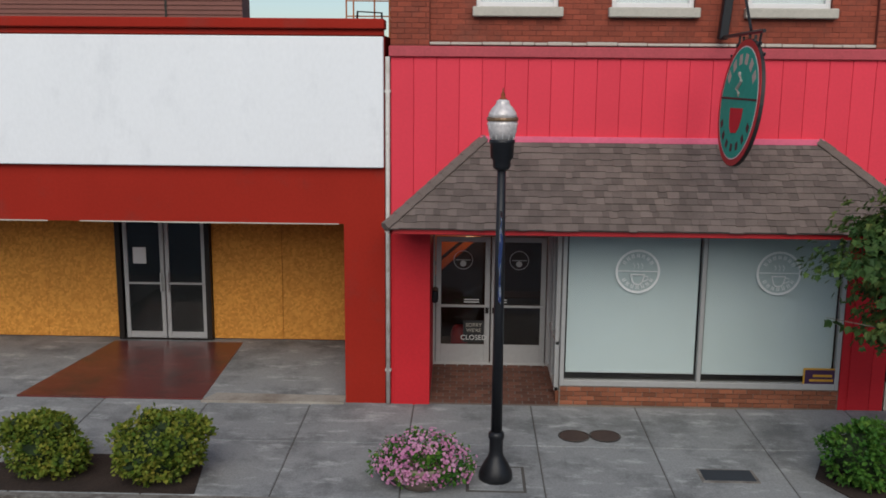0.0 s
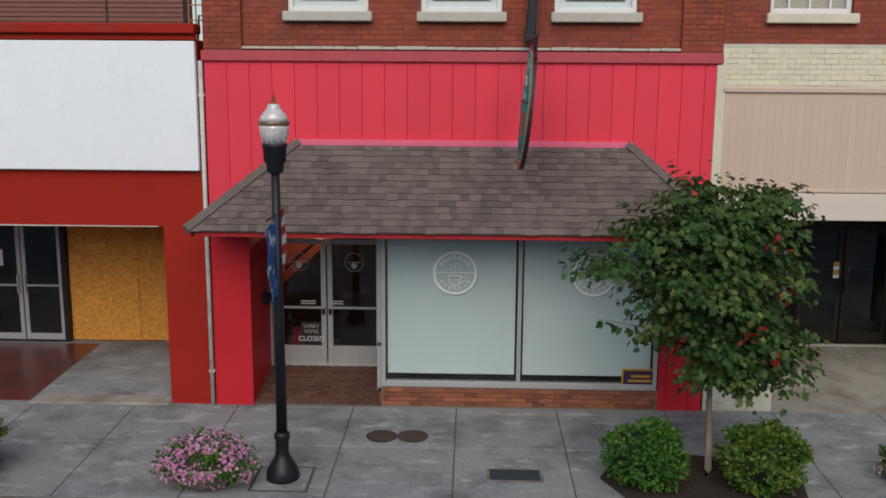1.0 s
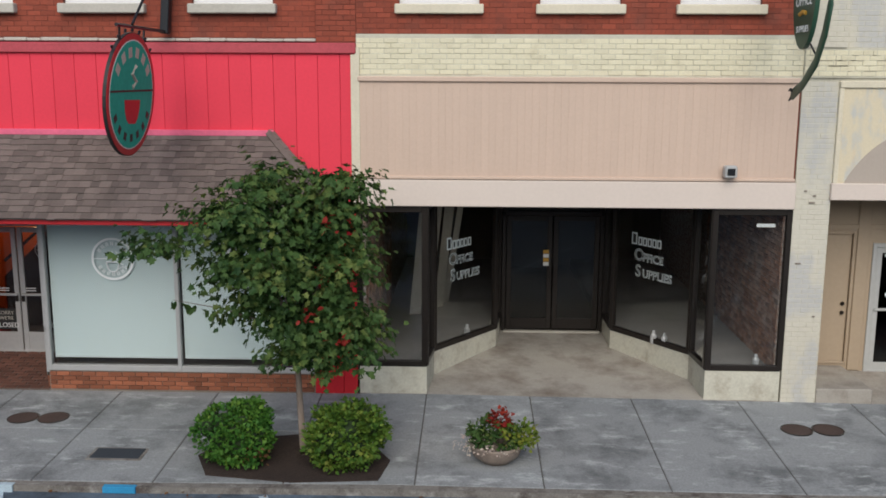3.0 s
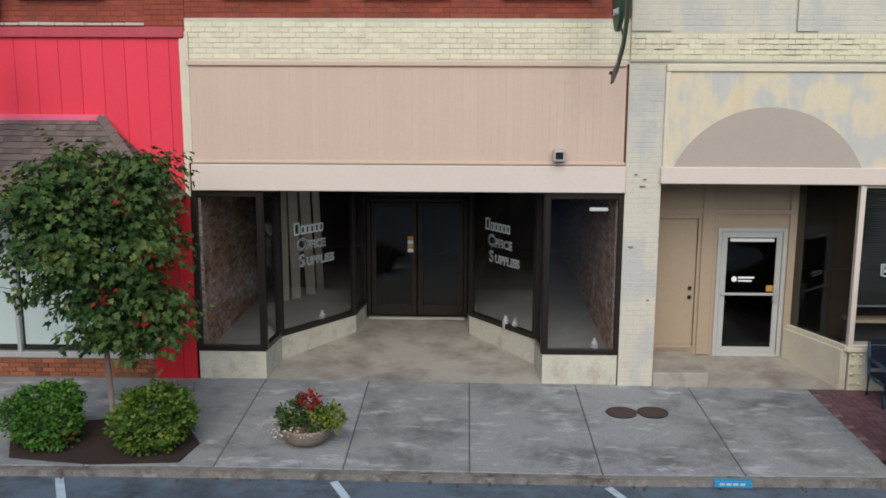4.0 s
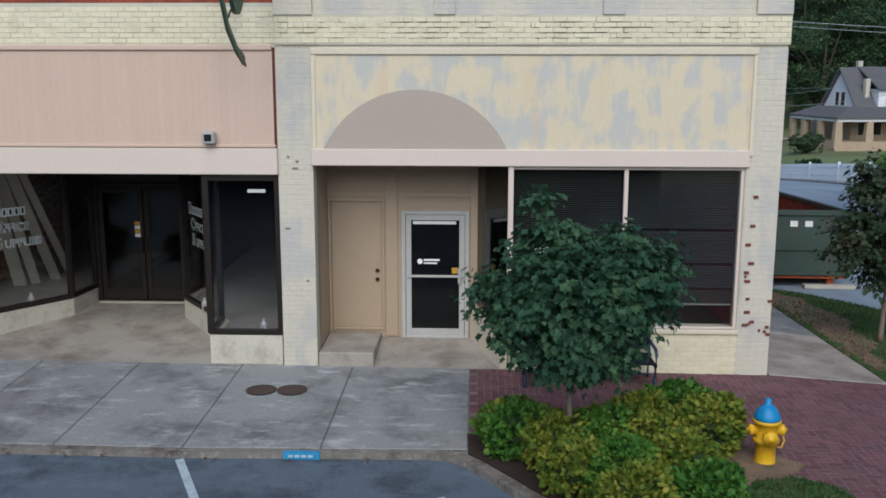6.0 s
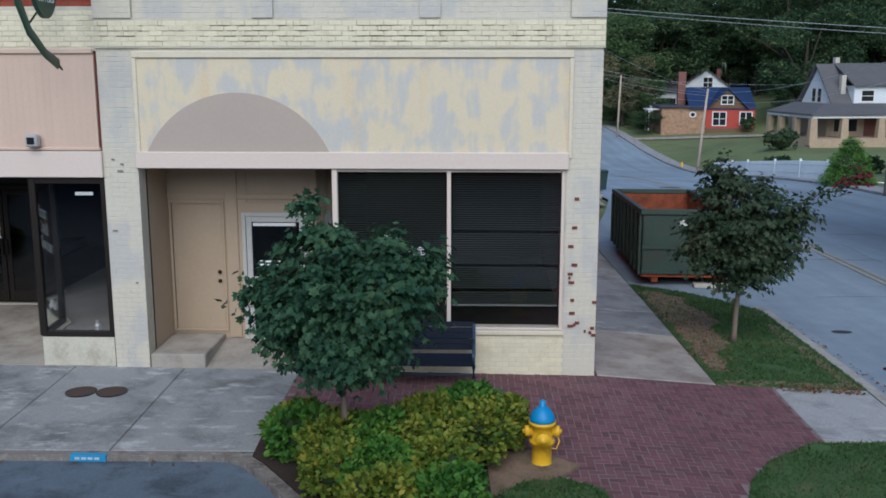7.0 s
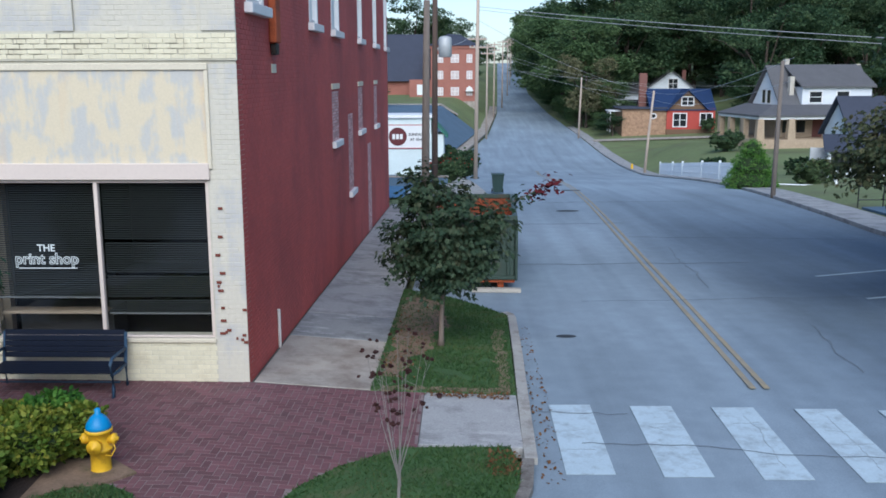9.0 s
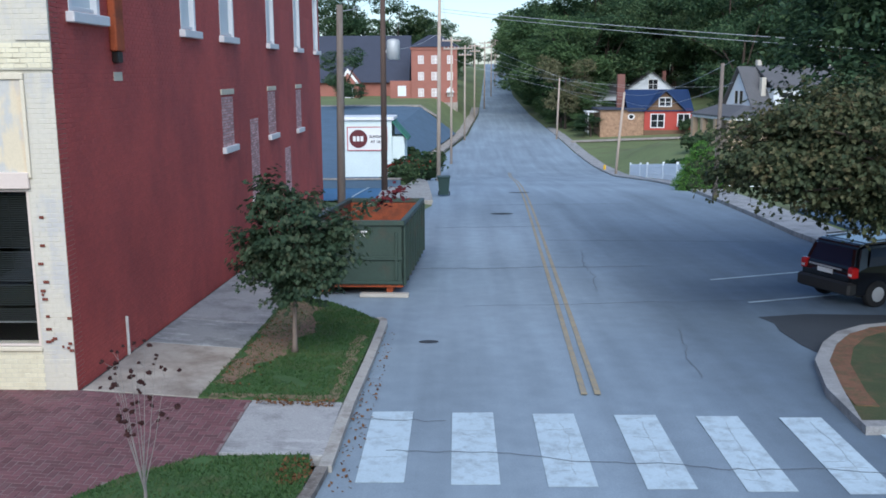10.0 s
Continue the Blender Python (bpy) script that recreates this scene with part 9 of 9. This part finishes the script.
part("rail", MB().tube([(48.9, 78, land_z(48.9, 78) + .9), (53.6, 78, land_z(53.6, 78) + .9)], .05, 4), M["fence_white"], pf)
p = part("picket", pk, M["fence_white"], pf)
p["kind"] = "stuff"
bf = thing("fallen_fence", "broken white fence boards lying by the bush", "fence", (46.0, 43.5, road_z(44, 43.5) + .2))
part("board", MB().tube([(-.5, 0, 0), (-1.0, .3, .9)], .09, 4), M["fence_white"], bf)
part("board", MB().tube([(-.6, 0, .05), (2.6, -1.2, .06)], .045, 4), M["fence_white"], bf)
part("post", box_mb(3.2, 3.4, -1.6, -1.4, -.3, 1.1), M["fence_white"], bf)
rnd = random.Random(55)
eg = thing("evergreen_shrub", "large bright green conical evergreen shrub", "shrub", (44.42, 42.5, -2.75))
blobs = [((0, 0, .9), (1.55, 1.45, 1.05)), ((0, 0, 1.8), (1.15, 1.1, 1.0)), ((.05, 0, 2.7), (.6, .58, .8))]
pts, outs, _e = crown_points(blobs, 15000, rnd, .09, 14, .9)
part("foliage", leaf_mesh(pts, [.085 * rnd.uniform(.7, 1.3) for _ in pts], rnd, -.6, outs, .6), M["leaf_conifer"], eg)
# dark core again, its colour carrying the shade inside the shrub
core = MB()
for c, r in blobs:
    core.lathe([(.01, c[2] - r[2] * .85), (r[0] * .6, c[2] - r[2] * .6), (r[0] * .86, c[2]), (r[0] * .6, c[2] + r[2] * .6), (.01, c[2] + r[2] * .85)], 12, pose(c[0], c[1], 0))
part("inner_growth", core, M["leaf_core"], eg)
for x, y, s, sd in ((58.3, 98, 2.0, 1), (50.4, 48, 1.1, 3), (48.6, 44, 1.1, 4), (51, 76, 1.4, 5), (57, 70, 1.2, 6)):
    bush("rounded dark green garden shrub", (x, y, land_z(x, y)), [((0, 0, .55 * s), (s, s * .9, .7 * s)), ((.3 * s, 0, .8 * s), (.55 * s, .5 * s, .45 * s))], 900, .24, "leaf_wood" if sd != 3 else "leaf_oak", 400 + sd, "garden shrubs")
fh = thing("fire_hydrant", "small distant yellow fire hydrant on a lawn corner", "fire hydrant", (48.6, 106, land_z(48.6, 106) + .1))
part("barrel", MB().lathe([(.3, 0), (.25, .1), (.25, .9), (.15, 1.15)], 10), M["hydrant_yellow"], fh)
fh.scale = (.62, .62, .68)
structure("driveway", strip([(x, 146.5) for x in range(49, 78, 3)], 3.6, lambda x, y: land_z(x, y), .1, .16), M["concrete_pale"], "pale concrete driveway before the red house", "road")
fb = thing("metal_fence", "black metal fence round a blue paved yard", "fence", (0, 0, 0))
for k in range(9):
    x, y = 44.6 + k * .95, 27.5 - k * .35
    z = land_z(x, y)
    part("post", MB().tube([(x, y, z - .3), (x, y, z + 1.0)], .03, 6), M["black_metal"], fb)
for dz in (.35, .95):
    part("rail", MB().tube([(44.6, 27.5, land_z(44.6, 27.5) + dz), (52.2, 24.7, land_z(52.2, 24.7) + dz)], .025, 6), M["black_metal"], fb)
structure("yard", polygon_slab([(44.5, 26.8), (44.3, 18), (56, 18), (56, 24)], land_z, .1, .12), M["asphalt_lot"], "blue-grey paved yard", "yard")
wb = thing("barricade", "white wooden folding barricade by the yard", "barricade", (46.4, 22.5, land_z(46.4, 22.5) + .12))
for s in (-.6, .6):
    part("leg", MB().tube([(s, -.3, 0), (s, 0, 1.0)], .06, 4), M["house_white"], wb)
    part("leg", MB().tube([(s, .3, 0), (s, 0, 1.0)], .06, 4), M["house_white"], wb)
part("board", cbox_mb(-.9, .9, -.06, .0, .6, .85, c=.01), M["house_white"], wb)

# overhanging street tree on the corner island
rnd = random.Random(61)
bt = thing("tree", "large street tree with browning autumn leaves", "tree", (40.2, 4.2, -.25))
part("trunk", MB().tube([(0, 0, -.2), (0, 0, 1.2), (-.2, .2, 2.6)], [.24, .18, .14], 12), M["bark_dark"], bt, smooth=True)
blobs = [((-1.0, 1.5, 3.5), (3.0, 2.6, 1.6)), ((-3.5, 1.6, 3.3), (1.5, 1.7, .95)), ((-2.8, 1.4, 4.1), (1.3, 1.4, .7)), ((2.0, 1.5, 3.6), (2.8, 2.4, 1.9)), ((-1.4, 1.2, 2.6), (1.7, 1.5, .75)), ((.6, 1.0, 2.5), (2.0, 1.6, .8))]
pts, outs, ends = spray_points(blobs, 52000, rnd, .34, .2, .06, 34, .5)
for q in rnd.sample(ends, 30):
    s = Vector((-.2, .2, 2.4))
    part("limb", MB().tube([s, s.lerp(q, .5) + Vector((0, 0, .3)), q], [.08, .04, .01], 5), M["bark_dark"], bt)
part("crown", lobed_leaves(pts, outs, .105, rnd, .7, .5, .45), M["leaf_oak"], bt)
rnd = random.Random(63)
gt = thing("tree", "tall green roadside tree behind the browning one", "tree", (41.9, 9.8, -.4))
part("trunk", MB().tube([(0, 0, -.4), (0, 0, 2.2), (-.1, .1, 4.5)], [.26, .2, .14], 12), M["bark_dark"], gt, smooth=True)
blobs = [((-1.4, .5, 5.6), (2.6, 2.4, 1.9)), ((-2.0, .5, 7.6), (2.2, 2.2, 1.7)), ((.8, .5, 6.4), (2.8, 2.4, 2.2)), ((-.6, .5, 9.2), (2.2, 2.0, 1.4)), ((1.0, .5, 4.0), (2.4, 2.0, 1.2))]
pts, outs, ends = spray_points(blobs, 26000, rnd, .36, .2, .07, 34, .5)
for q in rnd.sample(ends, 24):
    s = Vector((-.1, .1, 4.2))
    part("limb", MB().tube([s, s.lerp(q, .5) + Vector((0, 0, .3)), q], [.08, .04, .01], 5), M["bark_dark"], gt)
part("crown", leaf_mesh(pts, [.14 * rnd.uniform(.6, 1.3) for _ in pts], rnd, .3, outs, .9, .5), M["leaf_roadside"], gt)

# woods
wood_meshes = []
for k in range(6):
    rnd = random.Random(900 + k)
    blobs = []
    for j in range(11):
        a, z = rnd.uniform(0, 6.28), rnd.uniform(.3, .95)
        rr2 = .33 * math.sqrt(max(.1, 1 - ((z - .55) / .5) ** 2))
        blobs.append(((rr2 * .75 * math.cos(a), rr2 * .75 * math.sin(a), z), (rnd.uniform(.1, .19), rnd.uniform(.1, .19), rnd.uniform(.07, .12))))
    pts, outs, ends = crown_points(blobs, 11000, rnd, .022, 16, .62, .5)
    crown = leaf_mesh(pts, [.018 * rnd.uniform(.6, 1.4) for _ in pts], rnd, 0, outs, .9, full=False).mesh("crown", M["leaf_wood"])
    tk = MB().tube([(0, 0, -.08), (0, 0, .25), (.01, 0, .6)], [.022, .016, .008], 7)
    for q in ends[:10]:
        tk.tube([(0, 0, .3), q * .6 + Vector((0, 0, .15)), q], [.008, .005, .001], 4)
    wood_meshes.append((crown, tk.mesh("trunk", M["bark_dark"])))


def wood_tree(x, y, h, k, wide=1.0, label="tall dark green woodland tree", leaf=None):
    t = thing("tree", label, "tree", (x, y, land_z(x, y) - .2), group="woodland trees")
    c, tr = wood_meshes[k % 6]
    if leaf:
        c = c.copy()
        c.materials[0] = M[leaf]
    for nm, me in (("crown", c), ("trunk", tr)):
        o = part(nm, me, None, t)
        o.scale = (h * wide, h * wide, h)
        o.rotation_euler = (0, 0, k * 1.7)


rnd = random.Random(62)
n = 0
for d, x0, x1, step, hh in ((172, 78, 150, 8, 20), (190, 84, 160, 8, 24), (206, 52, 150, 8, 24), (225, 54, 165, 9, 25), (250, 55, 180, 10, 26), (285, 58, 200, 12, 28)):
    x = x0
    while x < x1:
        wood_tree(x + rnd.uniform(-2, 2), d - 14 + rnd.uniform(-6, 6), hh * rnd.uniform(.85, 1.2), n, rnd.uniform(.9, 1.25))
        n += 1
        x += step * rnd.uniform(.8, 1.2)
for y, off, h in ((166, 7, 9), (174, 5, 8), (183, 4, 9), (192, 4, 9), (203, 3.5, 9), (214, 3.5, 9), (228, 3.5, 9), (243, 3.5, 10), (258, 3.5, 10), (275, 3.5, 10), (295, 3.5, 10), (318, 4, 10), (345, 4, 10)):
    wood_tree(edge(y, True) + off, y, h, n, 1.5, "dense green understorey tree by the road", "leaf_bright")
    n += 1
for k in range(22):
    y = 152 + 8 * k
    wood_tree(edge(y, True) + 2.6 + (3 if y < 168 else 0), y, 4.2, n, 2.0, "low green roadside thicket", "leaf_bright" if k % 3 else None)
    n += 1
for k in range(20):
    wood_tree(78 + k * 4.6 + rnd.uniform(-1, 1), 150 + rnd.uniform(-4, 10) + 6 * (k % 2), rnd.uniform(8, 12), n, 1.5, "dense dark understorey tree by the houses")
    n += 1
wood_tree(50.3, 166, 16.8, 2, .95, "broad browning roadside tree", "leaf_olive")
for y, off, h in ((176, 3.5, 21), (184, 9, 24), (198, 3, 22), (192, 16, 25), (215, 9, 25), (224, 3, 22), (240, 9, 25), (250, 3.5, 23), (268, 9, 26), (280, 5, 24), (300, 9, 25), (312, 5, 23), (335, 6, 24), (365, 6, 23), (395, 6, 22), (430, 6, 22), (470, 6, 22)):
    wood_tree(edge(y, True) + off, y, h * rnd.uniform(.95, 1.1), n, 1.2, leaf="leaf_bright" if off < 7 else None)
    n += 1
for x, y, h in ((-2, 222, 24), (6, 228, 27), (14, 235, 25), (22, 240, 20), (29, 300, 15), (24, 305, 19), (18, 290, 20), (32, 350, 14), (37, 420, 12), (28, 260, 11), (2, 110, 9), (10, 150, 11)):
    wood_tree(x, y, h, n, 1.05)
    n += 1
for x, y in ((62, 203), (67, 198), (72, 201), (77, 197), (82, 190), (57, 206), (87, 180)):
    wood_tree(x, y, 12, n, 1.5, "dense dark understorey tree by the houses")
    n += 1
wood_tree(33, 520, 14, 3)
wood_tree(72, 520, 16, 4)
for x, h in ((44, 13), (51, 9), (58, 10), (65, 14)):
    wood_tree(x, 640 + h, h, n, 1.2)
    n += 1

# distant pickup at the top of the hill
van = thing("pickup_truck", "distant white pickup truck at the top of the hill", "truck", (52.5, 505, road_z(52, 505) + .05))
part("bed", cbox_mb(-1.0, 1.0, -2.4, .2, .55, 1.25, c=.06), M["fence_white"], van)
cab = part("cab", cbox_mb(-.95, .95, .2, 2.6, .55, 1.9, c=.12), M["fence_white"], van)
part("rear_window", box_mb(-.7, .7, .17, .19, 1.35, 1.8), M["window_dark"], cab)
for x in (-.85, .85):
    for y in (-1.6, 1.8):
        part("wheel", MB().lathe([(.38, -.12), (.38, .12)], 12, pose(x, y, .38, 0, 90)), M["tyre"], van)

# the brown building behind the low roof
cb = thing("brown_building", "large maroon-brown clapboard building behind the shops", "building", (-5.84, 28, 0))
part("wall", box_mb(-40, 0, 0, 1.5, -1, 13), M["brown_siding"], cb)
z = 5.5
while z < 12.9:
    part("clapboard", MB().add([(-38, -.06, z), (.03, -.06, z), (.03, -.008, z + .185), (-38, -.008, z + .185), (-38, 0, z), (.03, 0, z)], [(0, 1, 2, 3), (4, 5, 1, 0)]), M["brown_siding"], cb)
    z += .2
part("joint_cover", box_mb(-3.35, -3.25, -.06, -.03, 5, 13), M["bronze"], cb)

# unseen plain fronts added to close the street behind the camera and darken reflections
structure("wall_south", MB().box(-60, 27.5, -28, -27, -1, 7.5), M["mortar_red"], "plain unseen brick fronts added across the street", "wall")
structure("wall_south", MB().box(42, 90, -28, -27, -1, 7.5), M["mortar_grey"], "plain unseen brick fronts added across the street", "wall")
